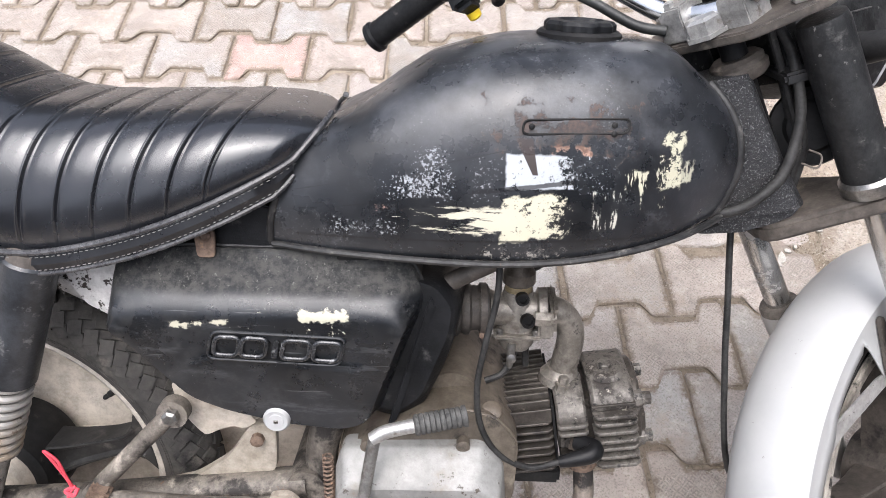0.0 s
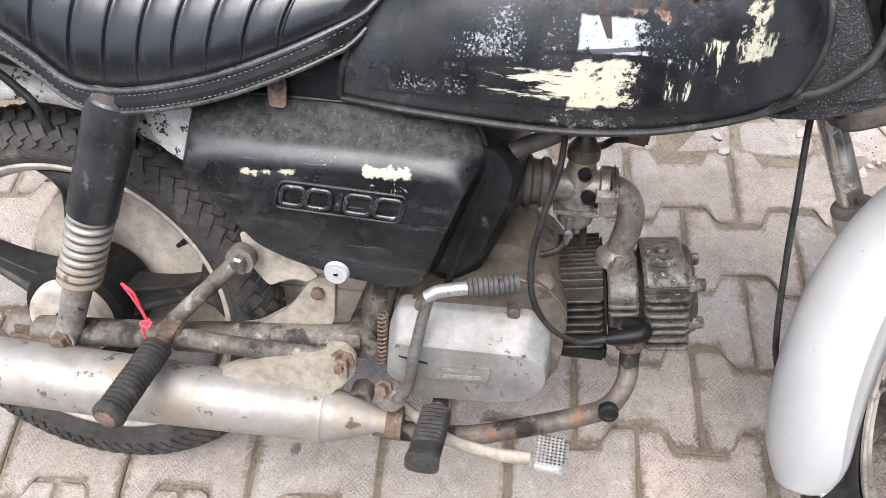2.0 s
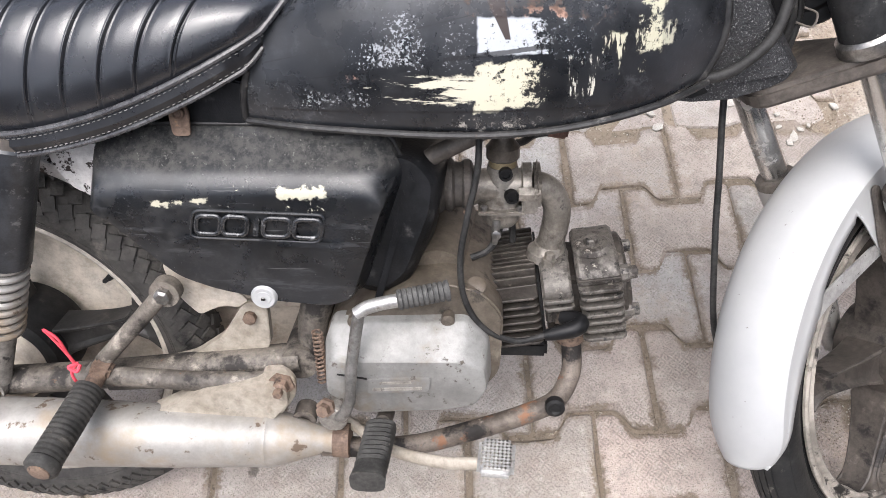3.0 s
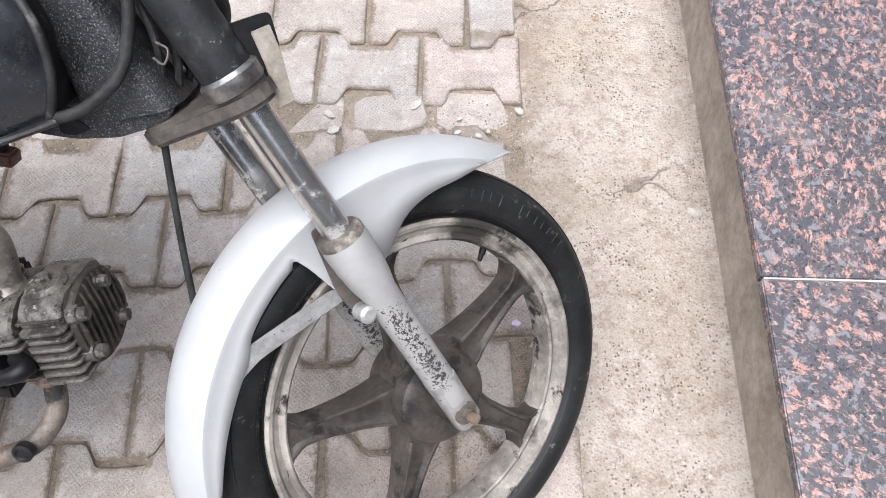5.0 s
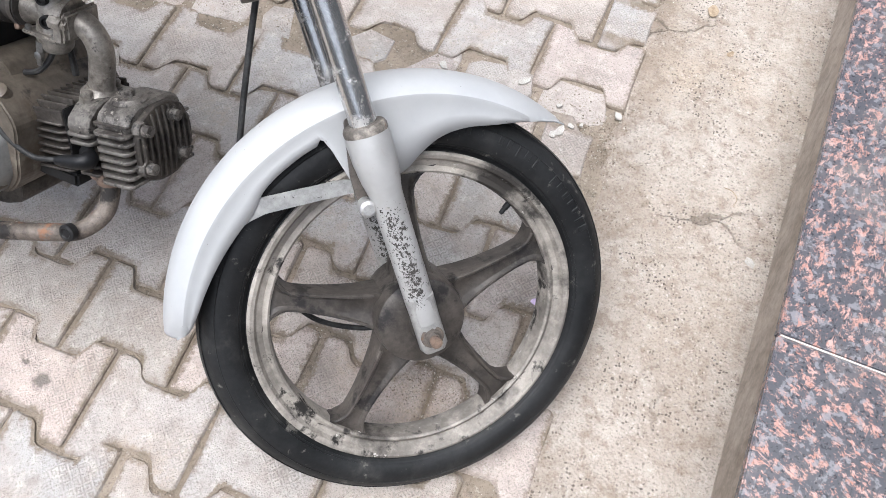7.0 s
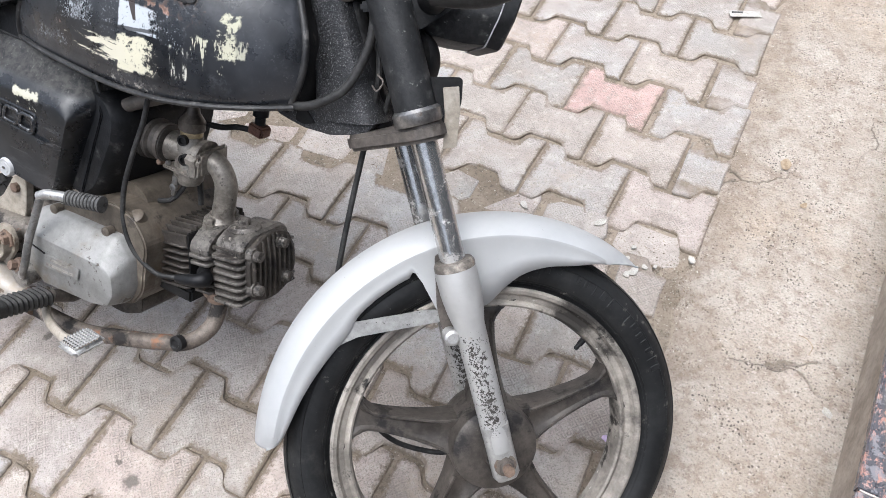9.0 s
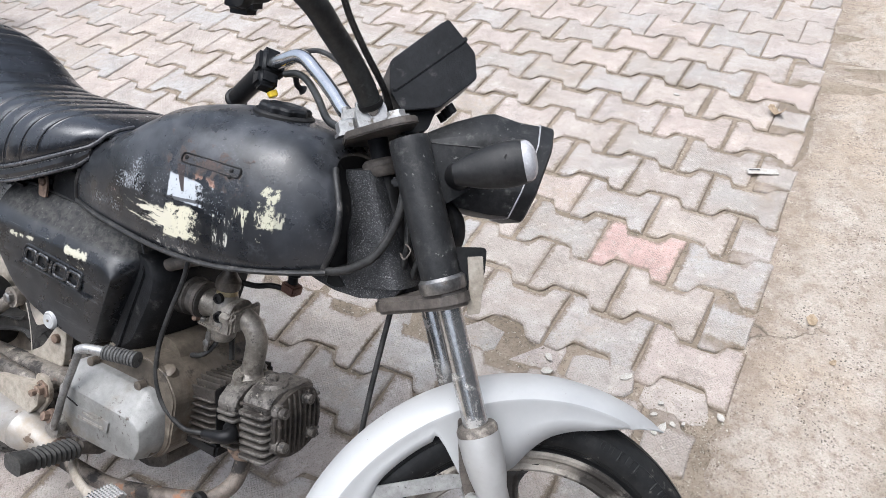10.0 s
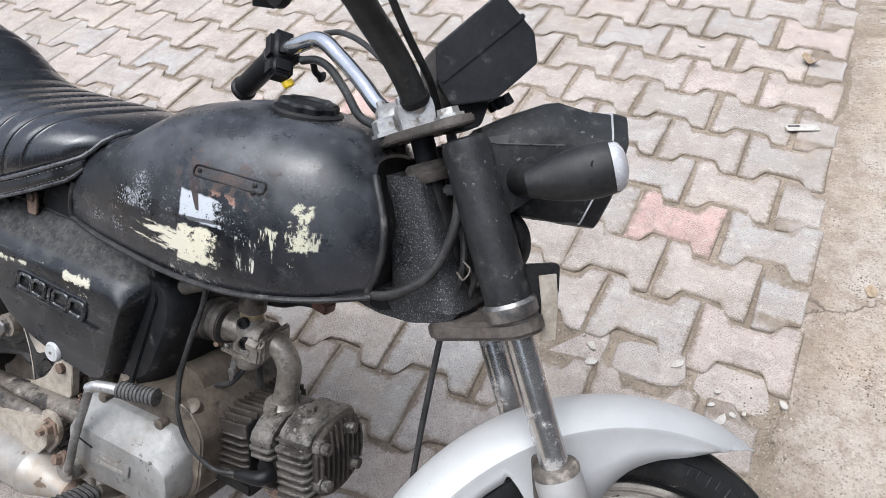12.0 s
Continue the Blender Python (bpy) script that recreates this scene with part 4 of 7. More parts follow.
def fuel_tank():
    rings = [tank_ring(0.385 + 0.483 * i / 40) for i in range(41)]
    bm = loft(B(), rings)
    tank = part("fuel_tank", bm, M["tank"], bike, "black teardrop fuel tank with flaked white and cream paint", 50)
    for x, reach, lift, thick in ((0.8675, 0.0, 0.138, 0.0046), (0.390, 0.0, 0.06, 0.0042)):
        ring = tank_ring(x, reach)
        keep = [v for v in ring if v.z < ramp(x, TANK_LOW) + lift]
        keep.sort(key=lambda v: math.atan2(v.y, -(v.z - 0.78)))
        part("edge_flange", sweep(B(), keep, thick, 10), M["worn_black"], tank, "worn pressed edge")
    inner = [[c + (v - c) * k + Vector((dx, 0, 0)) for v in rings[-1]] for c in (sum(rings[-1], Vector()) / len(rings[-1]),) for k, dx in ((0.985, 0.001), (0.93, -0.0), (0.8, 0.002))]
    part("nose_pressing", loft(B(), inner), M["black"], tank)
    low = [Vector((x, -0.955 * ramp(x, TANK_W), ramp(x, TANK_LOW) + 0.002)) for x in (0.392 + 0.0158 * i for i in range(31))]
    part("lower_seam", sweep(B(), low, 0.0038, 8), M["worn_black"], tank, "scraped lower seam")
    low = [Vector((v.x, -v.y, v.z)) for v in low]
    part("lower_seam", sweep(B(), low, 0.0038, 8), M["coarse"], tank)
    cap_at = Matrix.Translation((0.709, -0.010, 0.8675)) @ pose(0, 0, 0, 0, 1.5, 0)
    bm = lathe(B(), [(-0.004, 0.044), (0.011, 0.0445), (0.014, 0.041)], (0, 0, 0), (0, 0, 1), 40)
    part("cap_ring", bm, M["black"], tank, "", 40, cap_at)
    bm = B()
    rings = []
    for z, r, lobe in ((0.006, 0.034, 0), (0.009, 0.036, 0.0025), (0.02, 0.036, 0.0025), (0.0235, 0.033, 0.002), (0.0245, 0.024, 0), (0.021, 0.021, 0)):
        rings.append([Vector(((r + lobe * math.cos(9 * a)) * math.cos(a), (r + lobe * math.cos(9 * a)) * math.sin(a), z)) for a in (2 * math.pi * j / 72 for j in range(72))])
    part("fuel_cap", loft(bm, rings), M["plastic"], tank, "black ribbed screw cap", 35, cap_at)
    bm = B()
    # emblem seat: a long rounded recess on the tank's side
    line = rounded([(0.646, 0.798), (0.648, 0.811), (0.748, 0.813), (0.747, 0.800)], 0.006)
    pts = [Vector((x, -tank_side(x, z) - 0.0006, z)) for x, z in line]
    sweep(bm, [*pts, pts[0]], 0.0013, 6)
    for x, z in ((0.655, 0.805), (0.733, 0.807), (0.733, 0.799)):
        lathe(bm, [(-0.002, 0.003), (0.0012, 0.003), (0.002, 0.0015)], (x, -tank_side(x, z), z), (0, -1, 0.2), 10)
    part("emblem_seat", bm, M["black"], tank, "empty dark emblem seat")
    tap = part("fuel_tap", block(B(), (0.728, 0.046, 0.604), (0.028, 0.024, 0.018), 0.003, Matrix.Rotation(0.15, 4, "Y")), M["tap_rust"], tank, "rust-red fuel tap")
    part("tap_neck", lathe(B(), [(0, 0.008), (0.012, 0.008), (0.014, 0.012), (0.05, 0.012)], (0.728, 0.046, 0.612), (0, 0, 1), 14), M["black"], tap)
    part("fuel_pipe", sweep(B(), curve([(0.722, 0.044, 0.600), (0.70, 0.03, 0.602), (0.685, 0.012, 0.600), (0.668, -0.012, 0.606)]), 0.0048, 8), M["cable"], tank)


fuel_tank()

# seat
SEAT_TOP = ((-0.36, 0.885), (-0.1, 0.876), (-0.03, 0.862), (0.02, 0.842), (0.058, 0.820), (0.097, 0.805), (0.14, 0.799), (0.20, 0.799), (0.295, 0.801), (0.36, 0.801), (0.40, 0.794), (0.43, 0.782))
SEAT_LOW = ((-0.36, 0.74), (-0.1, 0.735), (0.01, 0.722), (0.06, 0.697), (0.10, 0.668), (0.14, 0.662), (0.19, 0.668), (0.26, 0.686), (0.33, 0.713), (0.40, 0.746), (0.43, 0.763))
SEAT_W = ((-0.36, 0.10), (-0.1, 0.118), (0.1, 0.128), (0.25, 0.13), (0.34, 0.126), (0.39, 0.114), (0.415, 0.101), (0.43, 0.088))
SEAT_SIDE = ((1.0, 0.0), (1.035, 0.16), (1.035, 0.36), (1.0, 0.58), (0.93, 0.74), (0.8, 0.88), (0.6, 0.965), (0.35, 0.995), (0.0, 1.0))
PLEATS = [0.335 - 0.0385 * i for i in range(17)]


def seat():
    bm, rings = B(), []
    n = 1400
    for i in range(n + 1):
        x = -0.36 + 0.775 * i / n
        w, lo, hi = ramp(x, SEAT_W), ramp(x, SEAT_LOW), ramp(x, SEAT_TOP)
        near = min(abs(x - p) for p in PLEATS)
        groove = 0.0024 * math.exp(-(near / 0.0009) ** 2) - 0.0009 * math.exp(-((near - 0.0026) / 0.0010) ** 2) if x < 0.345 else 0.0
        puff = 0.0018 * (1 - math.exp(-(near / 0.008) ** 2)) if x < 0.335 else 0.0
        end = max(0.0, (x - 0.39) / 0.025)
        half = []
        for a, t in SEAT_SIDE:
            k = 1 - 0.16 * end ** 2 * t
            d = (puff - groove) * min(1.0, 3 * t)
            half.append((w * a * (1 - 0.1 * end ** 2 * t) + d * (a if t < 0.9 else 0), lo + (hi - lo) * t * k + d * (t ** 2), t))
        half = [half[0], *[tuple(v) for v in curve(half, 3)[1:]]]
        lean = 0.027
        right = [Vector((x + lean * t * (0.3 + t), -y, z)) for y, z, t in half]
        rings.append(right + [Vector((v.x, -v.y, v.z)) for v in right[-2::-1]])
    ob = part("seat", loft(bm, rings), M["vinyl"], bike, "black vinyl saddle with cross-stitched pleats", 60)
    bm, rings = B(), []
    xs = [-0.36 + 0.780 * i / 80 for i in range(81)]
    for x in xs:
        w, z = ramp(x, SEAT_W), ramp(x, SEAT_LOW)
        h = 0.024 * min(1.0, (0.445 - x) / 0.04)
        rings.append([Vector((x, -w - 0.004, z + 0.003)), Vector((x, -w - 0.006, z - 0.5 * h)), Vector((x, -w - 0.001, z - h)), Vector((x, -w + 0.02, z - h)),
                      Vector((x, w - 0.02, z - h)), Vector((x, w + 0.001, z - h)), Vector((x, w + 0.006, z - 0.5 * h)), Vector((x, w + 0.004, z + 0.003))])
    part("seat_band", loft(bm, rings), M["vinyl_band"], ob, "dusty black skirt band", 30)
    for s in (-1, 1):
        for dz, dy, r in ((0.002, 0.006, 0.0034), (-0.023, 0.002, 0.003)):
            pts = [Vector((x, s * (ramp(x, SEAT_W) + dy), ramp(x, SEAT_LOW) + dz * (1 if dz > 0 else min(1.0, (0.445 - x) / 0.04)))) for x in xs]
            if dz > 0:
                pts += [Vector((0.430, s * 0.094, 0.770)), Vector((0.442, s * 0.088, 0.784)), Vector((0.449, s * 0.074, 0.792)), Vector((0.452, s * 0.05, 0.797))]
            part("piping", sweep(B(), pts, r, 8), M["piping"], ob)
        bm = B()
        for dz in (-0.0035, -0.0185):
            for i in range(118):
                x = -0.28 + 0.006 * i
                y = s * (ramp(x, SEAT_W) + (0.0062 if dz > -0.01 else 0.0045))
                z = ramp(x, SEAT_LOW) + dz
                tilt = math.atan2(ramp(x + 0.004, SEAT_LOW) - ramp(x - 0.004, SEAT_LOW), 0.008)
                block(bm, (x, y, z), (0.0032, 0.0009, 0.0008), 0, Matrix.Rotation(-tilt, 4, "Y"))
        part("stitching", bm, M["thread"], ob, "pale thread stitches")


seat()


# black panel under the tank, tool strap bracket
bm = prism(B(), rounded([(0.325, 0.662), (0.395, 0.660), (0.40, 0.705), (0.36, 0.712), (0.33, 0.69)], 0.012), -0.095, 0.095, 0.006)
part("frame_cover", bm, M["plastic"], bike, "black plastic filler under the tank")
bm = prism(B(), rounded([(0.314, 0.653), (0.333, 0.653), (0.335, 0.681), (0.330, 0.690), (0.319, 0.690), (0.313, 0.681)], 0.005), -0.109, -0.105, 0.001)
strap = part("strap_bracket", bm, M["rust"], bike, "rusty seat strap bracket")
part("bolt", lathe(B(), [(0, 0.007), (0.004, 0.007), (0.006, 0.0045), (0.004, 0.003), (0.004, 0.0)][:4], (0.3245, -0.109, 0.679), (0, -1, 0), 16), M["rust"], strap, "rusty bolt")
# plain dark box added to fill the dark gap under the seat
bm = prism(B(), [(0.20, 0.655), (0.31, 0.655), (0.31, 0.678), (0.20, 0.672)], -0.08, 0.08, 0.004)
part("under_seat_box", bm, M["black"], bike)


# side cover
COVER = [(0.219, 0.646), (0.207, 0.592), (0.216, 0.574), (0.288, 0.490), (0.33, 0.472), (0.40, 0.455), (0.473, 0.449), (0.503, 0.460), (0.556, 0.612), (0.540, 0.652), (0.50, 0.661), (0.268, 0.661)]


def side_cover():
    base = rounded(COVER, 0.016, 4)
    cx, cz = 0.385, 0.565

    def ring(y, kx, kz, top):
        out = []
        for x, z in base:
            f = max(0.0, (z - cz) / 0.096)
            low = max(0.0, (cz - z) / 0.1)
            out.append(Vector((cx + (x - cx) * kx, y + 0.010 * low * max(0.0, (-y - 0.09) / 0.045), cz + (z - cz) * (kz if z > cz else 1 - 0.22 * (1 - kz)) - top * f)))
        return out
    rings = [ring(-0.045, 1.0, 1.0, 0), ring(-0.086, 1.0, 1.0, 0.0), ring(-0.096, 0.997, 0.997, 0.002), ring(-0.101, 0.992, 0.992, 0.0055), ring(-0.1265, 0.968, 0.958, 0.041),
             ring(-0.1315, 0.958, 0.948, 0.0475), ring(-0.1345, 0.940, 0.935, 0.0535), ring(-0.1352, 0.90, 0.90, 0.055), ring(-0.1352, 0.80, 0.80, 0.05)]
    for r in rings[4:]:
        for v in r:
            v.x -= 0.012 * max(0.0, (v.x - cx) / 0.17) ** 2
    bm = loft(B(), rings)
    ob = part("side_cover", bm, M["cover"], bike, "scuffed black plastic side cover with raised lettering shapes", 24)
    # raised lip in paler black, which puts its edge highlight into the colour
    lip = [Vector((x, -0.0925, z)) for x, z in base if x > 0.49 or z > 0.655]
    part("cover_lip", sweep(B(), lip, 0.0026, 8), M["worn_black"], ob, "raised edge lip, paler to carry a highlight")
    # raised model mark as plain slanted loops
    slope, slant = -0.034, 0.22
    for x0, x1, solid in ((0.3285, 0.3545, 0), (0.3575, 0.384, 0), (0.391, 0.3975, 1), (0.4015, 0.4305, 0), (0.435, 0.4635, 0)):
        bm = B()
        z0, z1 = 0.5515, 0.5735
        out = [(x + slant * (z - z0), z + slope * (x - 0.33)) for x, z in rounded([(x0, z0), (x1, z0), (x1, z1), (x0, z1)], 0.0075, 5)]
        if solid:
            prism(bm, out, -0.1345, -0.1378, 0.001)
        else:
            pts = [Vector((x, -0.1358, z)) for x, z in out]
            sweep(bm, [*pts, pts[0]], 0.0028, 10, 0.8)
        part("raised_mark", bm, M["mark"], ob, "rubbed shiny raised mark")
    part("leaf_mark", prism(B(), [(0.300, 0.5395), (0.322, 0.5475), (0.326, 0.5445), (0.306, 0.5375)], -0.1345, -0.1362, 0.0006), M["cover"], ob)
    pts = [Vector((x, -0.1348, z)) for x, z in rounded([(0.3215, 0.5465), (0.464, 0.5415), (0.473, 0.575), (0.330, 0.5795)], 0.009)]
    part("emblem_frame", sweep(B(), [*pts, pts[0]], 0.0019, 8), M["cover"], ob)
    part("raised_bar", prism(B(), [(0.394, 0.5375), (0.486, 0.5335), (0.490, 0.5405), (0.398, 0.5455)], -0.1345, -0.1366, 0.0006), M["cover"], ob)
    screw = part("fastener", lathe(B(), [(-0.004, 0.0155), (0.003, 0.0155), (0.006, 0.013), (0.0055, 0.009), (0.0062, 0.0085)], (0.389, -0.124, 0.4635), (0, -1, 0), 28), M["silver"], ob, "pale round screw fastener")
    part("slot", prism(B(), [(0.3865, 0.4615), (0.3915, 0.4615), (0.3915, 0.4655), (0.3865, 0.4655)], -0.130, -0.1318, 0.0004), M["chrome"], screw)
    # black blocks on the panel stand for the darkness inside the hook slots
    for x in (0.25, 0.478):
        part("hook_slot", prism(B(), rounded([(x - 0.017, 0.6525), (x + 0.017, 0.6525), (x + 0.017, 0.657), (x - 0.017, 0.657)], 0.002), -0.094, -0.1045, 0.0006), M["black"], ob, "dark hook slot")


side_cover()
rings = []
for y, grow, low in ((-0.100, 0.0, 0.018), (-0.096, 0.004, 0.012), (-0.085, 0.010, 0.0), (-0.03, 0.016, -0.026), (0.09, 0.016, -0.026)):
    out = [(0.49, 0.452 + low), (0.525, 0.444 + low), (0.549 + 0.4 * grow, 0.463 + low), (0.566 + grow, 0.517 + 0.5 * low), (0.579 + grow, 0.561), (0.584 + grow, 0.596), (0.565 + grow, 0.622), (0.50, 0.640)]
    rings.append([Vector((x, y, z)) for x, z in rounded(out, 0.012, 3)])
airbox = part("airbox", loft(B(), rings), M["plastic"], bike, "black air filter housing", 35)
part("rib", prism(B(), [(0.512, 0.445), (0.520, 0.443), (0.566, 0.60), (0.560, 0.612)], -0.097, -0.103, 0.0015), M["plastic"], airbox)
bm = sweep(B(), [(0.53, -0.07, 0.583), (0.553, -0.07, 0.596), (0.589, -0.07, 0.619), (0.625, -0.068, 0.637), (0.70, -0.05, 0.672)], 0.0105, 12)
part("frame_tube", bm, M["frame"], bike)

# frame: backbone, rear loop, steering head
bm = sweep(B(), curve([(0.05, 0, 0.71), (0.3, 0, 0.69), (0.6, 0, 0.72), (0.80, 0, 0.765), (0.89, 0, 0.79)]), 0.022, 14)
part("backbone", bm, M["black"], bike)
for s in (-1, 1):
    bm = sweep(B(), curve([(0.46, s * 0.075, 0.66), (0.25, s * 0.085, 0.655), (0.10, s * 0.095, 0.668), (-0.12, s * 0.095, 0.70)]), 0.011, 12)
    part("rear_rail", bm, M["black"], bike)
bm = sweep(B(), curve([(0.47, -0.06, 0.62), (0.46, -0.07, 0.5), (0.43, -0.075, 0.40), (0.425, -0.075, 0.33)]), 0.02, 12)
part("seat_post", bm, M["dusty"], bike)


gusset = part("frame_gusset", prism(B(), rounded([(0.215, 0.328), (0.268, 0.343), (0.313, 0.375), (0.345, 0.424), (0.375, 0.43), (0.372, 0.36), (0.343, 0.335), (0.256, 0.312)], 0.010, 3), -0.084, -0.070, 0.004), M["cream"], bike, "cream dusted curved frame gusset")
part("gusset_bolt", lathe(B(), [(0, 0.0085), (0.007, 0.0085), (0.009, 0.005)], (0.352, -0.084, 0.405), (0, -1, 0), 8), M["rust"], gusset)
part("splash_plate", prism(B(), rounded([(0.252, 0.478), (0.285, 0.470), (0.315, 0.452), (0.342, 0.436), (0.352, 0.424), (0.334, 0.414), (0.322, 0.418), (0.300, 0.410), (0.286, 0.402), (0.268, 0.424), (0.256, 0.45)], 0.007, 3), -0.079, -0.0755, 0.001), M["case_pale"], bike, "dented cream tin plate")


def steering_head():
    top, low = stem_frame(0.838), stem_frame(0.69)
    rings = []
    for k in range(7):
        t = k / 6
        cx, cz = 0.864 + 0.060 * t, 0.838 - 0.146 * t
        hx, hy = 0.026 + 0.016 * t + 0.006 * t ** 3, 0.034 + 0.010 * t
        ring = []
        for x, y in rounded([(-hx, -hy * 0.8), (hx * 0.75, -hy), (hx, -hy * 0.55), (hx, hy * 0.55), (hx * 0.75, hy), (-hx, hy * 0.8)], 0.01, 3):
            ring.append(Vector((cx + x, y, cz + 0.25 * x)))
        rings.append(ring)
    ob = part("steering_head", loft(B(), rings), M["coarse"], bike, "coarse dusty black steering head casting", 35)
    bm = lathe(B(), [(-0.012, 0.026), (-0.008, 0.030), (0.0, 0.031), (0.003, 0.028), (0.008, 0.0285), (0.012, 0.024)], stem_frame(0.845).translation, STEM, 36)
    part("bearing_cup", bm, M["frame"], ob)
    # gusset with holes under the tank's nose
    bm = prism(B(), rounded([(0.815, 0.672), (0.838, 0.668), (0.862, 0.665), (0.905, 0.668), (0.955, 0.685), (0.968, 0.705), (0.93, 0.72), (0.86, 0.70), (0.82, 0.70)], 0.006), -0.034, 0.034, 0.004)
    gus = part("gusset", bm, M["coarse"], ob, "torn pressed-steel gusset")
    # the holes are black pieces set on the face in place of their shade
    part("gusset_hole", lathe(B(), [(0, 0.005), (0.003, 0.0055)], (0.832, -0.033, 0.682), (0, -1, 0), 16), M["black"], gus)
    part("gusset_hole", prism(B(), rounded([(0.848, 0.672), (0.862, 0.67), (0.880, 0.677), (0.864, 0.69), (0.85, 0.69)], 0.004), -0.033, -0.0365, 0.001), M["black"], gus)
    bm = lathe(B(), [(-0.02, 0.02), (-0.01, 0.040), (0.008, 0.045), (0.013, 0.043), (0.014, 0.03), (0.018, 0.026), (0.019, 0.012)], (0.978, 0.013, 0.781), (-0.3, -1, 0.15), 30)
    part("horn", bm, M["black"], bike, "round black horn")
    part("cross_bracket", block(B(), (0.935, 0.012, 0.842), (0.03, 0.10, 0.012), 0.003, Matrix.Rotation(-0.3, 4, "Y")), M["worn_black"], ob, "black cross bracket")
    part("wire_clip", sweep(B(), curve([(0.955, -0.035, 0.75), (0.968, -0.045, 0.748), (0.972, -0.04, 0.76), (0.96, -0.035, 0.765)]), 0.0012, 6), M["frame"], ob)


steering_head()


# front end, built straight and then turned with the steering
def front(name, bm, material, parent=None, label="", smooth=40):
    return part(name, bm, material, parent or bike, label, smooth, STEER)


FORK = Vector((-0.474, 0, 0.881)).normalized()


def fork_at(s, side):
    return Vector((1.215, side * 0.083, 0.2925)) + FORK * s


def hull_plate(points, r):
    """A rounded outline round circles of radius r at points in the plane."""
    ring = [Vector((x + r * math.cos(a), y + r * math.sin(a))) for x, y in points for a in (2 * math.pi * j / 16 for j in range(16))]
    ring.sort(key=lambda v: (v.x, v.y))

    def chain(pts):
        out = []
        for p in pts:
            while len(out) > 1 and (out[-1] - out[-2]).cross(p - out[-1]) <= 1e-12:
                out.pop()
            out.append(p)
        return out
    a, b = chain(ring), chain(ring[::-1])
    return [tuple(p) for p in a[:-1] + b[:-1]]


def slider_mat():
    """Silver paint with the pitted remains of a sticker along the leg."""
    n = Nodes("slider_with_sticker_remains")
    rot = STEER.to_3x3()
    along, o = rot @ FORK, STEER @ Vector((1.215, -0.083, 0.2925))
    across = rot @ FORK.cross(Vector((0, 1, 0)))

    def dot(v):
        d = n.tree.nodes.new("ShaderNodeVectorMath")
        d.operation = "DOT_PRODUCT"
        n.tree.links.new(n.co, d.inputs[0])
        d.inputs[1].default_value = v
        return n.m("SUBTRACT", d.outputs["Value"], o.dot(v))
    a, c = dot(along), dot(across)
    speck = n.noise(330, 5, 0.75)
    f = box_mask(n, a, c, 0.06, 0.185, -0.012, 0.011, n.m("MULTIPLY", n.m("SUBTRACT", n.noise(160, 5, 0.75), 0.58), 0.12), 0.002)
    f2 = box_mask(n, a, c, 0.055, 0.19, 0.005, 0.011, n.m("MULTIPLY", n.m("SUBTRACT", n.noise(220, 4, 0.75), 0.53), 0.09), 0.001)
    col = n.mix(n.step(n.noise(18, 5), 0.35, 0.7), (0.34, 0.335, 0.32), (0.42, 0.415, 0.40))
    col = n.mix(n.step(n.noise(45, 6, 0.75), 0.58, 0.75, 0, 0.6), col, (0.30, 0.26, 0.21))
    col = n.mix(n.m("MAXIMUM", f, f2), col, (0.05, 0.045, 0.04))
    return n.set(color=col, rough=0.45, metal=0.25, normal=n.bump(speck, 0.2, 0.0005))


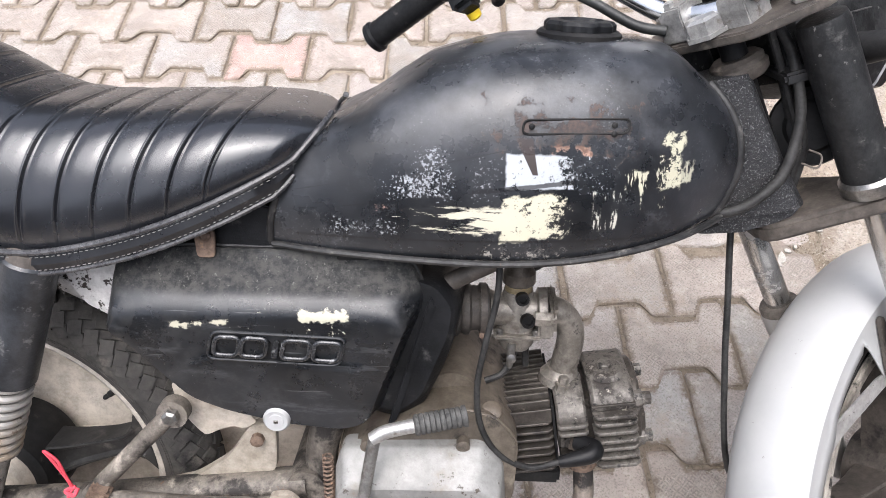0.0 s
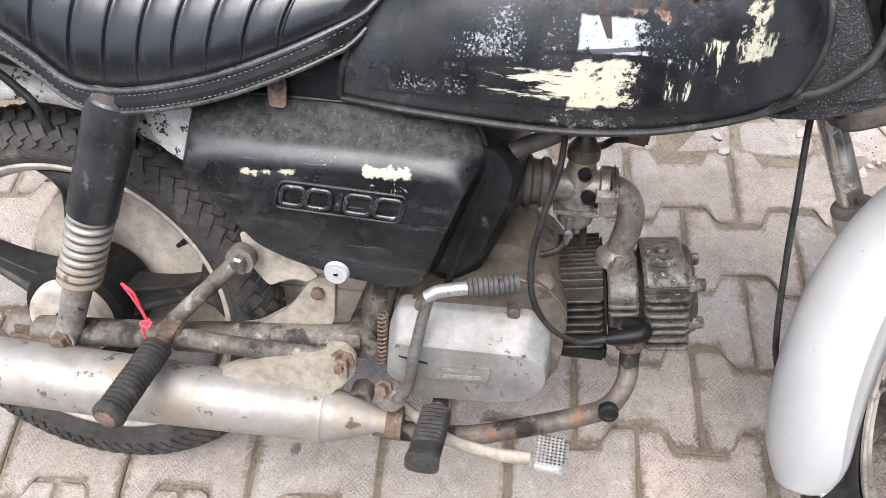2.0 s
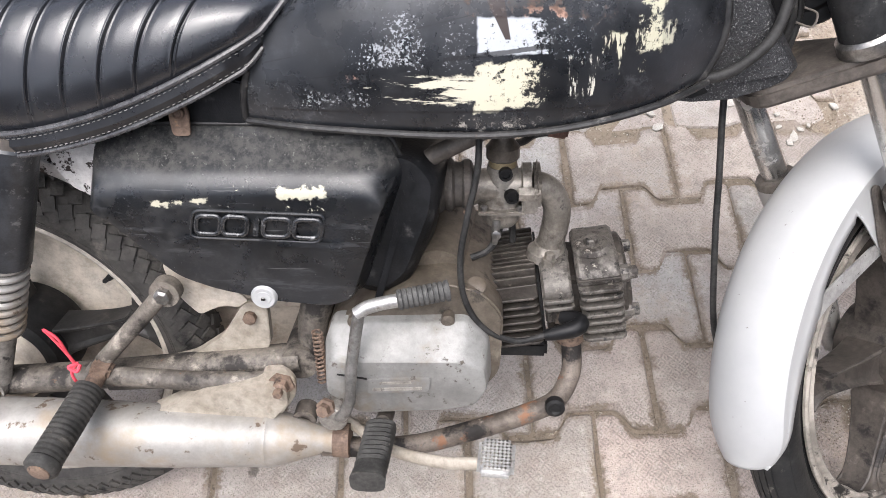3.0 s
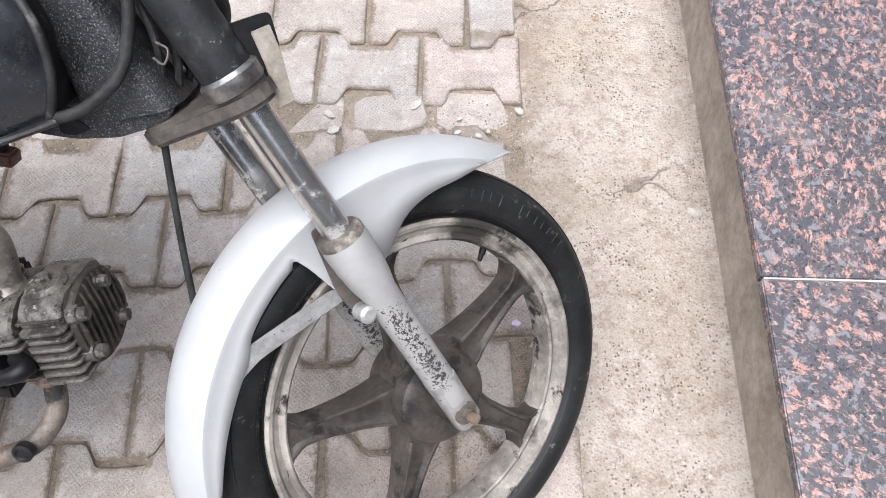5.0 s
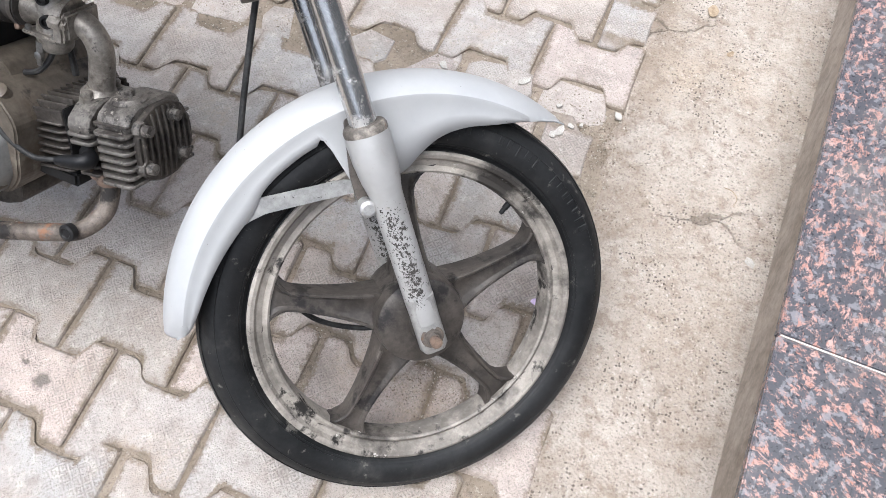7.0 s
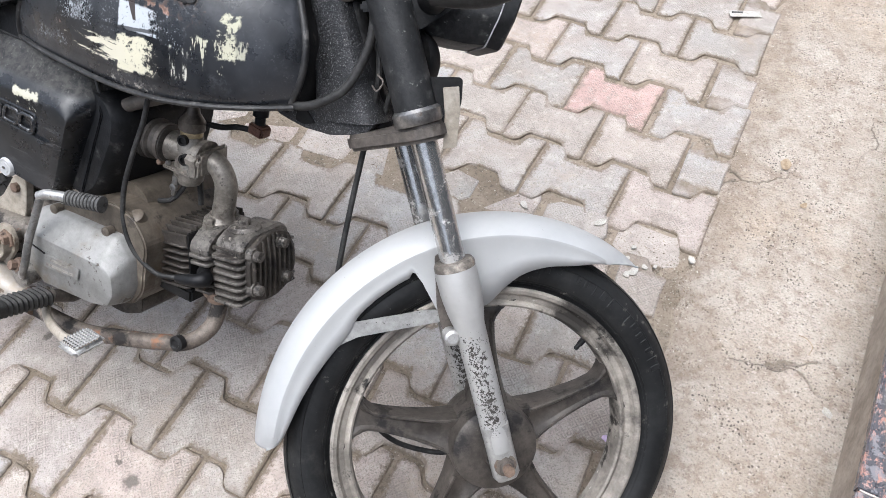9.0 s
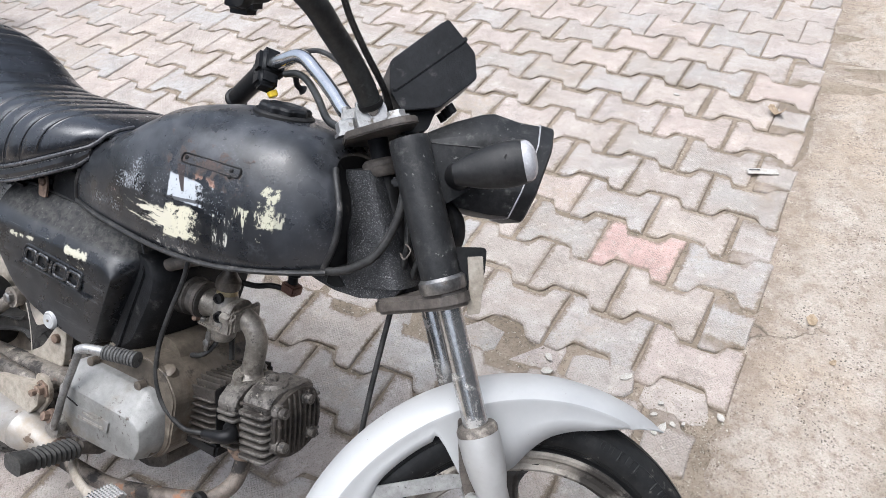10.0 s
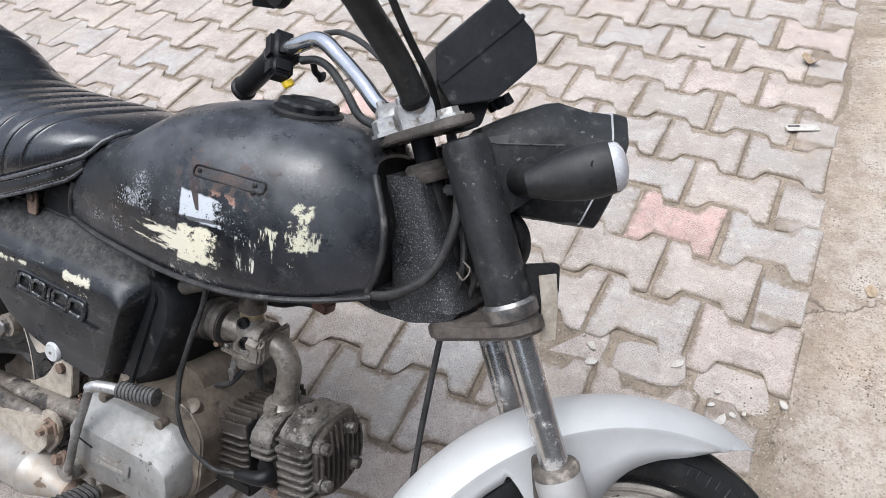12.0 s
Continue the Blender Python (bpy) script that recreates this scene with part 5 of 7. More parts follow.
def fork():
    slider = slider_mat()
    for side in (-1, 1):
        o = fork_at(0, side)
        prof = [(0.02, 0.0), (0.02, 0.0165), (0.05, 0.0192), (0.15, 0.0196), (0.205, 0.0205), (0.225, 0.0245), (0.25, 0.027), (0.276, 0.0275), (0.283, 0.0262), (0.285, 0.0185)]
        leg = front("fork_leg", lathe(B(), prof, o, FORK, 28), slider, None, "pitted silver fork leg")
        tongue = []
        for s, wx, wy in ((-0.026, 0.014, 0.008), (-0.018, 0.019, 0.011), (0.03, 0.0185, 0.014), (0.06, 0.019, 0.0185)):
            c = fork_at(s, side)
            u = FORK.cross(Vector((0, 1, 0)))
            tongue.append([c + u * wx * math.copysign(abs(math.cos(a)) ** 0.6, math.cos(a)) + Vector((0, 1, 0)) * wy * math.copysign(abs(math.sin(a)) ** 0.6, math.sin(a)) for a in (2 * math.pi * j / 20 for j in range(20))])
        front("axle_lug", loft(B(), tongue), M["fork"], leg)
        nut = front("axle_nut", lathe(B(), [(0.008, 0.013), (0.014, 0.013), (0.0145, 0.0095), (0.022, 0.0095), (0.023, 0.006), (0.027, 0.006)], o, (0, side, 0), 6), M["frame"], leg, "dirty axle nut", 20)
        front("washer", lathe(B(), [(0.008, 0.0155), (0.0125, 0.0155)], o, (0, side, 0), 24), M["pipe"], leg)
        front("seal_collar", lathe(B(), [(0.283, 0.0268), (0.289, 0.0268), (0.293, 0.0245), (0.294, 0.0175)], o, FORK, 28), M["dusty"], leg, "dusty seal collar")
        front("stanchion", lathe(B(), [(0.285, 0.0165), (0.48, 0.0165)], o, FORK, 28), M["stanchion"], leg, "scratched chrome tube")
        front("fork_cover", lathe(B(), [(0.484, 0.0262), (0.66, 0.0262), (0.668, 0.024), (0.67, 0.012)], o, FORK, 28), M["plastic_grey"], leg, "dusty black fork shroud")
        front("shroud_ring", lathe(B(), [(0.470, 0.0285), (0.473, 0.0305), (0.485, 0.0305), (0.489, 0.027)], o, FORK, 28), M["steel"], leg, "worn pale ring")
        boss = o + FORK * 0.19 + Vector((-0.026, side * 0.0, -0.008))
        front("fender_boss", lathe(B(), [(-0.012, 0.0105), (0.008, 0.0105), (0.011, 0.007)], boss, (0, side, 0), 16), M["fork"], leg)
    low, top = stem_frame(0.681), stem_frame(0.885)
    eyes = [(-0.02, 0), (0.039, 0.083), (0.039, -0.083)]
    bm = B()
    prism(bm, [(p[0], p[1]) for p in hull_plate(eyes, 0.0295)], -0.011, 0.011, 0.005)
    turn = Matrix(((1, 0, 0, 0), (0, 0, 1, 0), (0, 1, 0, 0), (0, 0, 0, 1)))
    bmesh.ops.transform(bm, matrix=low @ turn, verts=bm.verts[:])
    front("lower_clamp", bm, M["frame"], None, "brown dusty lower fork clamp")
    bm = B()
    prism(bm, [(p[0], p[1]) for p in hull_plate([(-0.02, 0.045), (-0.02, -0.045), (0.02, 0.083), (0.02, -0.083)], 0.026)], -0.0052, 0.0052, 0.002)
    bmesh.ops.transform(bm, matrix=top @ turn, verts=bm.verts[:])
    clamp = front("top_clamp", bm, M["frame"], None, "worn alloy top fork clamp")
    for side in (-1, 1):
        c = top @ Vector((0.02, side * 0.083, 0))
        front("cap_bolt", lathe(B(), [(0.006, 0.0165), (0.009, 0.0165), (0.0095, 0.012), (0.016, 0.0115)], c, STEM, 6), M["clamp"], clamp, "", 20)
    front("stem_nut", lathe(B(), [(0.006, 0.023), (0.010, 0.023), (0.0105, 0.0195), (0.024, 0.0195), (0.027, 0.015)], top @ Vector((-0.034, -0.002, 0)), STEM, 6), M["clamp"], clamp, "dirty hexagon stem nut", 20)
    front("stem", lathe(B(), [(-0.225, 0.014), (0.01, 0.014)], top.translation, STEM, 20), M["black"], clamp)


fork()


def moved(m, maker, *args):
    """A new bmesh from a maker, put in place."""
    bm = maker(B(), *args)
    bmesh.ops.transform(bm, matrix=m, verts=bm.verts[:])
    return bm


LOOM = [(0.709, 0.185, 0.965), (0.728, 0.165, 0.967), (0.748, 0.140, 0.956), (0.771, 0.100, 0.928), (0.793, 0.060, 0.896), (0.813, 0.035, 0.886)]
UPPER_CABLE = [(0.732, 0.165, 1.004), (0.753, 0.140, 1.005), (0.780, 0.100, 0.991), (0.810, 0.060, 0.966), (0.843, 0.020, 0.934), (0.879, 0.000, 0.910)]
RIGHT_CABLE = [(0.779, -0.150, 1.007), (0.793, -0.130, 0.990), (0.816, -0.100, 0.969), (0.854, -0.050, 0.939), (0.874, -0.020, 0.916), (0.890, -0.010, 0.895)]
LEVER_END = [(0.721, 0.205, 0.971), (0.729, 0.215, 0.959), (0.741, 0.225, 0.955)]


def handlebar():
    ends = [(0.672, 0.235, 0.972), (0.627, 0.33, 0.928)]
    left = curve([(0.839, 0.0, 0.899), (0.831, 0.03, 0.902), (0.814, 0.05, 0.912), (0.791, 0.08, 0.938), (0.762, 0.115, 0.966), (0.729, 0.15, 0.991), (0.699, 0.187, 0.984), *ends], 6)
    rise = [(0.849, -0.03, 0.903), (0.846, -0.045, 0.911), (0.829, -0.06, 0.931), (0.803, -0.085, 0.954), (0.776, -0.115, 0.972), (0.755, -0.14, 0.986), (0.724, -0.165, 1.0)]
    right = curve([(0.839, 0.0, 0.899), *rise, (0.697, -0.2, 0.995), *[(x, -y, z) for x, y, z in ends]], 6)
    bar = front("handlebar", sweep(B(), right[::-1] + left[1:], 0.0112, 16), M["bar_chrome"], None, "chrome high-rise handlebar")
    front("bar_sleeve", sweep(B(), curve(rise[1:], 6), 0.0152, 16), M["sleeve"], bar, "taped black cable sleeve round the bar")
    front("cable_tie", lathe(B(), [(-0.003, 0.0155), (-0.003, 0.0168), (0.003, 0.0168), (0.003, 0.0155)], (0.843, -0.048, 0.915), Vector(rise[2]) - Vector(rise[1]), 20), M["black"], bar)
    top = stem_frame(0.885)
    for s in (-1, 1):
        c = Vector((0.841 - s * 0.008, s * 0.032, 0.901))
        at = Matrix.Translation(c) @ Matrix.Rotation(-RAKE, 4, "Y")
        front("bar_clamp", moved(at, prism, rounded([(-0.021, -0.022), (0.021, -0.022), (0.019, -0.010), (0.021, 0.004), (0.019, 0.016), (-0.019, 0.016), (-0.021, 0.004), (-0.019, -0.010)], 0.004, 2), -0.016, 0.016, 0.0025, 2), M["clamp"], bar, "cast alloy bar clamp")
        for d in (-0.012, 0.012):
            front("clamp_bolt", lathe(B(), [(0.010, 0.0058), (0.0205, 0.0058), (0.022, 0.004)], c + AHEAD * d, STEM, 6), M["clamp"], bar, "", 20)
        a, b = Vector((0.672, s * 0.235, 0.972)), Vector((0.627, s * 0.33, 0.928))
        d = (b - a).normalized()
        prof = [(0.0, 0.013), (0.004, 0.0185), (0.008, 0.0185), (0.012, 0.0165)] + [(0.012 + 0.0985 * i / 20, 0.0162 + 0.0007 * (i % 2)) for i in range(21)] + [(0.113, 0.0195), (0.119, 0.0195), (0.122, 0.016)]
        grip = front("grip", lathe(B(), prof, a, d, 28), M["grip"], bar, "ribbed black rubber grip")
        hc = a - d * 0.018
        m = Matrix.Translation(hc) @ d.to_track_quat("X", "Z").to_matrix().to_4x4()
        bm = block(B(), (0, 0, 0), (0.036, 0.044, 0.05), 0.010, m, 3)
        block(bm, m @ Vector((0.002, 0.004, -0.03)), (0.032, 0.034, 0.03), 0.007, m.to_3x3().to_4x4(), 3)
        sw = front("switch_housing", bm, M["plastic"], bar, "black switch housing")
        if s > 0:
            front("horn_button", lathe(B(), [(0, 0.0085), (0.008, 0.008), (0.010, 0.006)], m @ Vector((0.006, -0.010, -0.042)), m.to_3x3() @ Vector((0.1, -0.55, -0.8)), 18), M["yellow"], sw, "yellow button")
            front("switch_knob", block(B(), m @ Vector((0, -0.024, 0.008)), (0.012, 0.006, 0.006), 0.0015, m.to_3x3().to_4x4()), M["paper"], sw)
        lv = curve([hc + Vector((0.02, 0, -0.008)), hc + Vector((0.045, s * 0.03, -0.016)), hc + Vector((0.04, s * 0.08, -0.045)), hc + Vector((0.025, s * 0.125, -0.066))], 6)
        if s > 0:
            lv = curve([hc + Vector((0.02, 0, -0.008)), *LEVER_END], 6)
        front("lever", sweep(B(), lv, [0.008, *[0.0048] * (len(lv) - 4), 0.006, 0.0088, 0.006], 12), M["black"], bar, "black brake lever" if s < 0 else "black clutch lever")
    front("control_cable", sweep(B(), curve(UPPER_CABLE, 8), 0.0040, 8), M["cable"], bar, "black control cable")
    front("control_cable", sweep(B(), curve(RIGHT_CABLE, 8), 0.0042, 8), M["cable"], bar, "black control cable")
    front("wiring_loom", sweep(B(), curve(LOOM, 8), 0.0056, 10), M["sleeve"], bar, "sleeved wiring along the bar")


handlebar()


def instruments():
    out = [(0.853, 0.972), (0.912, 1.048), (0.957, 1.016), (0.968, 0.984), (0.930, 0.934), (0.884, 0.916), (0.862, 0.938)]
    ob = front("speedometer", prism(B(), rounded(out, 0.003, 2), -0.056, 0.056, 0.004, 2), M["plastic"], None, "black boxy instrument pod", 25)
    band = [(0.869, 0.936), (0.944, 1.0285), (0.939, 1.0325), (0.864, 0.940)]
    front("seam_band", prism(B(), band, -0.0585, 0.0585, 0.0012), M["plastic"], ob)
    face = [(0.857, 0.9775), (0.908, 1.0435), (0.9065, 1.0447), (0.8555, 0.9787)]
    front("dial_glass", prism(B(), face, -0.046, 0.046), M["piping"], ob)
    front("mount", prism(B(), rounded([(0.885, 0.925), (0.93, 0.935), (0.925, 0.905), (0.90, 0.893), (0.88, 0.895)], 0.006), -0.03, 0.03, 0.004), M["black"], ob)
    for y in (-0.035, 0.0, 0.035):
        front("mount_stud", lathe(B(), [(0, 0.006), (0.012, 0.006), (0.013, 0.004)], (0.943, y, 0.945), (0.7, 0, -0.7), 10), M["black"], ob)


instruments()


def headlight():
    rings = []
    for x, hy, z0, z1, c in ((0.925, 0.040, 0.850, 0.905, 0.3), (0.952, 0.054, 0.828, 0.926, 0.3), (0.985, 0.060, 0.817, 0.946, 0.3), (1.000, 0.062, 0.815, 0.9515, 0.3), (1.035, 0.067, 0.816, 0.949, 0.3), (1.062, 0.073, 0.820, 0.951, 0.28)):
        zc, hz = (z0 + z1) / 2, (z1 - z0) / 2
        lean = -0.10
        rect = rounded([(-hy, -hz * 0.45), (-hy * 0.72, -hz), (hy * 0.72, -hz), (hy, -hz * 0.45), (hy, hz * 0.5), (hy * 0.62, hz), (-hy * 0.62, hz), (-hy, hz * 0.5)], 0.005, 2)
        rings.append([Vector((x - lean * z, y, zc + z)) for y, z in rect])
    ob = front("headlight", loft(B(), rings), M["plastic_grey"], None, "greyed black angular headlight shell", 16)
    last = rings[-1]
    cen = sum(last, Vector()) / len(last)
    rim = [[cen + (v - cen) * k + Vector((dx, 0, 0)) for v in last] for k, dx in ((1.0, 0.001), (1.03, 0.002), (1.03, 0.018), (0.985, 0.021), (0.93, 0.019))]
    line = [[cen + (v - cen) * k + Vector((dx, 0, 0)) for v in last] for k, dx in ((1.0, -0.0003), (1.032, 0.0), (1.032, 0.0009), (1.0, 0.0012))]
    front("rim_strip", loft(B(), line, (False, False)), M["lens"], ob, "thin pale trim strip", 30)
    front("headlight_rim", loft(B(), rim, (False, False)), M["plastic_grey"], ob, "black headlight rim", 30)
    pane = [[cen + (v - cen) * k + Vector((dx, 0, 0)) for v in last] for k, dx in ((0.96, 0.014), (0.955, 0.021), (0.7, 0.026), (0.35, 0.029))]
    front("lens", loft(B(), pane), M["glass"], ob, "clear headlight glass", 50)
    bowl = [[cen + (v - cen) * k + Vector((dx, 0, 0)) for v in last] for k, dx in ((0.95, 0.010), (0.6, -0.02), (0.3, -0.03))]
    front("reflector", loft(B(), bowl), M["chrome"], ob, "", 50)
    for s in (-1, 1):
        stay = rounded([(0.905, 0.893), (0.926, 0.8835), (0.975, 0.893), (1.018, 0.902), (1.022, 0.875), (0.995, 0.842), (0.968, 0.814), (0.945, 0.795), (0.925, 0.82)], 0.008)
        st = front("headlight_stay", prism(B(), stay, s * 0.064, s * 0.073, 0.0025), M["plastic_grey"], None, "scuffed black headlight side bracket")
        edge = curve([(0.912, s * 0.0735, 0.8905), (0.928, s * 0.0735, 0.8845), (0.975, s * 0.0735, 0.8925), (1.012, s * 0.0735, 0.9)], 4)
        front("worn_edge", sweep(B(), edge, 0.0009, 6), M["pedal_grey"], st, "rubbed pale top edge")
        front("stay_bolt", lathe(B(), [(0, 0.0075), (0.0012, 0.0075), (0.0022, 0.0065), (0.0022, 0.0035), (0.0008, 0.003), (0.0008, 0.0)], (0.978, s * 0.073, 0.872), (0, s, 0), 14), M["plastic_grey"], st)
    # one indicator, on the right
    path = [Vector((0.954 + 0.0125 * i, -0.160 - 0.0048 * i, 0.842 + 0.0058 * i)) for i in range(7)]
    rad = [0.0125, 0.0175, 0.0220, 0.0252, 0.0268, 0.0266, 0.0244]
    sig = front("turn_signal", sweep(B(), curve(path, 3), [ramp(i / 3, list(enumerate(rad))) for i in range(19)], 28, 0.82), M["signal"], None, "black teardrop turn signal with milky lens", 40)
    tip = path[-1]
    d = (path[-1] - path[-2]).normalized()
    front("lens", lathe(B(), [(-0.005, 0.0246), (0.000, 0.0240), (0.004, 0.0215), (0.0075, 0.016), (0.0095, 0.009)], tip, d, 32), M["lens"], sig, "milky white lens")
    front("signal_stem", sweep(B(), [(0.974, -0.070, 0.853), (0.974, -0.10, 0.853), (0.972, -0.13, 0.852), (0.966, -0.162, 0.850)], [0.019, 0.016, 0.0125, 0.0125], 14), M["signal"], sig)
    # drain hole, its dark inside drawn as a thin black disc
    front("drain_hole", lathe(B(), [(0, 0.0045), (0.0012, 0.004)], path[4] + Vector((-0.002, -0.0208, 0.0065)), (0, -1, 0.1), 14), M["black"], sig)


headlight()
# bent plate on the front of the fork
bm = prism(B(), [(1.008, 0.755), (1.027, 0.761), (1.035, 0.735), (1.042, 0.690), (1.026, 0.684), (1.018, 0.725)], -0.094, -0.0915, 0.0008)
tabs = front("plate_bracket", bm, M["cream"], None, "flaked cream metal bracket plate")
front("backing", prism(B(), rounded([(0.985, 0.762), (1.030, 0.773), (1.036, 0.74), (1.02, 0.695), (1.005, 0.695)], 0.006), -0.0905, -0.078, 0.002), M["black"], tabs)


def front_fender():
    inner = [(63, 0.329), (66, 0.323), (69, 0.315), (76, 0.297), (83, 0.281), (90, 0.270), (97, 0.255), (103, 0.234), (107, 0.219), (111, 0.212), (117, 0.209), (123, 0.209), (126, 0.211), (127.5, 0.281), (130, 0.283), (137, 0.283), (147, 0.281), (152, 0.274), (158, 0.275), (166, 0.279), (176, 0.286), (184, 0.294), (188, 0.302), (190, 0.316)]
    bm, rings = B(), []
    for i in range(191):
        a = 63 + 127 * i / 190
        lo = ramp(a, inner)
        pinch = 1.0 if a < 180 else 1 - 0.35 * ((a - 180) / 10) ** 2
        nose = 1.0 if a > 82 else 1 - 0.62 * ((82 - a) / 19) ** 1.6
        w = 0.0495 * pinch * nose
        crown = 0.3315 - 0.002 * max(0.0, (70 - a) / 7)
        side = [(-w, lo), (-w * 1.01, lo + 0.5 * (max(lo, 0.305) - lo)), (-w, max(lo, 0.302)), (-w * 1.022, max(lo, 0.3045)), (-w * 1.02, max(lo, 0.308)), (-w * 0.955, max(lo, 0.3115)), (-w * 0.88, 0.3155), (-w * 0.74, 0.322), (-w * 0.5, 0.3275), (-w * 0.25, 0.3305), (0, 0.3315)]
        side = [(y, min(r, crown) if r > lo else lo) for y, r in side]
        full = side + [(-y, r) for y, r in side[-2::-1]]
        c, s = math.cos(radians(a)), math.sin(radians(a))
        rings.append([Vector((AXLE.x + r * c, y, AXLE.z + r * s)) for y, r in full])
    loft(bm, rings, (False, False), False)
    ob = front("front_fender", bm, M["silver"], None, "silver painted front fender with worn edges", 35)
    so = ob.modifiers.new("thickness", "SOLIDIFY")
    so.thickness, so.offset = 0.0022, 0
    for s in (-1, 1):
        y = s * 0.0479
        low = [(0.940, 0.412), (0.955, 0.432), (0.979, 0.4385), (1.0704, 0.4735), (1.104, 0.478), (1.112, 0.464), (1.09, 0.460), (0.986, 0.419), (0.9674, 0.4055), (0.9465, 0.3826), (0.936, 0.37)]
        front("fender_stay", prism(B(), rounded(low, 0.005, 3), y - s * 0.002, y + s * 0.0013, 0.0006), M["fork"], ob, "silver lower stay")
        front("mount_plate", prism(B(), rounded([(1.058, 0.547), (1.066, 0.552), (1.105, 0.485), (1.125, 0.462), (1.118, 0.448), (1.092, 0.452), (1.078, 0.48)], 0.004, 2), y + s * 0.0042, y + s * 0.010, 0.001), M["frame"], ob, "rusty fender mount")


front_fender()


def wheel(name, centre, steer, label, R, r, spokes, tyre_mat, hub_mat, spoke_mat, start, rim_mat=None):
    fit = STEER if steer else Matrix()
    ob = new(name)
    ob.parent = bike
    tagged(ob, label)

    def put(n, bm, m, lab="", smooth=40):
        return part(n, bm, m, ob, lab, smooth, fit)
    a = R - r
    prof = []
    for j in range(28):
        t = -0.80 * math.pi + 1.60 * math.pi * j / 27
        prof.append((r * math.sin(t), a + r * math.cos(t)))
    prof += [(r * 0.6, 0.224), (-r * 0.6, 0.224)]
    tyre = put("tyre", lathe(B(), prof, centre, (0, 1, 0), 96, True), tyre_mat, "dusty black tyre", 30)
    bm = B()
    if steer:
        for k in (-0.38, -0.13, 0.13, 0.38):
            t0, t1 = k - 0.105, k + 0.105
            pr = [((r + h) * math.sin(t), a + (r + h) * math.cos(t)) for t, h in ((t0, -0.001), (t0, 0.0016), (t1, 0.0016), (t1, -0.001))]
            lathe(bm, pr, centre, (0, 1, 0), 96, True)
    else:
        for i in range(78):
            ang = 2 * math.pi * i / 78
            for k, sz in ((-0.55, (0.013, 0.018, 0.015)), (0.55, (0.013, 0.018, 0.015)), (0.0, (0.012, 0.018, 0.014)), (-1.08, (0.013, 0.019, 0.016)), (1.08, (0.013, 0.019, 0.016)), (-1.36, (0.0105, 0.017, 0.012)), (1.36, (0.0105, 0.017, 0.012))):
                an = ang + (0.5 * 2 * math.pi / 78 if 0.3 < abs(k) < 1.3 else 0)
                rad = a + (r - 0.0028) * math.cos(k)
                c = Vector((math.cos(an) * rad, (r - 0.0028) * math.sin(k), math.sin(an) * rad))
                m = Matrix.Rotation(-an, 4, "Y") @ Matrix.Rotation(k, 4, "Z") @ Matrix.Rotation(0.5 if k < 0 else -0.5, 4, "X")
                block(bm, Vector(centre) + c, sz, 0, m)
    part("tread", bm, tyre_mat, tyre, "", 30, fit)
    # sidewall relief
    bm = B()
    for s in (-1, 1):
        for rr in (0.2385, 0.242, a + 0.012):
            yy = math.sqrt(max(1e-8, r * r - (rr - a) ** 2)) if abs(rr - a) < r else 0.01
            lathe(bm, [(s * (yy - 0.001), rr - 0.0012), (s * (yy + 0.0008), rr), (s * (yy - 0.001), rr + 0.0012)], centre, (0, 1, 0), 96, True)
    part("sidewall_rib", bm, tyre_mat, tyre, "", 30, fit)
    if steer:
        rnd = random.Random(5)
        for first, count in ((36, 7), (64, 5), (88, 6)):
            for i in range(count):
                ang = radians(first + 3.3 * i + rnd.uniform(-0.3, 0.3))
                rr = a + 0.005 + rnd.uniform(-0.001, 0.001)
                c = Vector(centre) + Vector((math.cos(ang) * rr, -r * 0.992, math.sin(ang) * rr))
                part("raised_bar", block(B(), c, (rnd.uniform(0.010, 0.016), 0.0018, rnd.choice((0.0035, 0.006, 0.0085))), 0.0006, Matrix.Rotation(-ang, 4, "Y"), 1), tyre_mat, tyre, "", 30, fit)
    prof = [(-0.0265, 0.2225), (-0.0285, 0.2275), (-0.027, 0.2315), (-0.0235, 0.2315), (-0.021, 0.225), (-0.011, 0.2185), (0.011, 0.2185), (0.021, 0.225), (0.0235, 0.2315), (0.027, 0.2315), (0.0285, 0.2275),
            (0.0265, 0.2225), (0.019, 0.2185), (0.0155, 0.211), (0.019, 0.2075), (0.0205, 0.2045), (0.018, 0.2015), (0.0, 0.1995), (-0.018, 0.2015), (-0.0205, 0.2045), (-0.019, 0.2075), (-0.0155, 0.211), (-0.019, 0.2185)]
    if not steer:
        # a narrow bead ring with a deep well
        prof = [(-0.0265, 0.2185), (-0.029, 0.2225), (-0.0285, 0.2262), (-0.0245, 0.2268), (-0.021, 0.222), (-0.011, 0.2175), (0.011, 0.2175), (0.021, 0.222), (0.0245, 0.2268), (0.0285, 0.2262), (0.029, 0.2225),
                (0.0265, 0.2185), (0.021, 0.2145), (0.014, 0.2105), (0.0, 0.2095), (-0.014, 0.2105), (-0.021, 0.2145)]
    put("rim", lathe(B(), prof, centre, (0, 1, 0), 96, True), rim_mat or M["rim"], "dirty silver cast rim", 35)
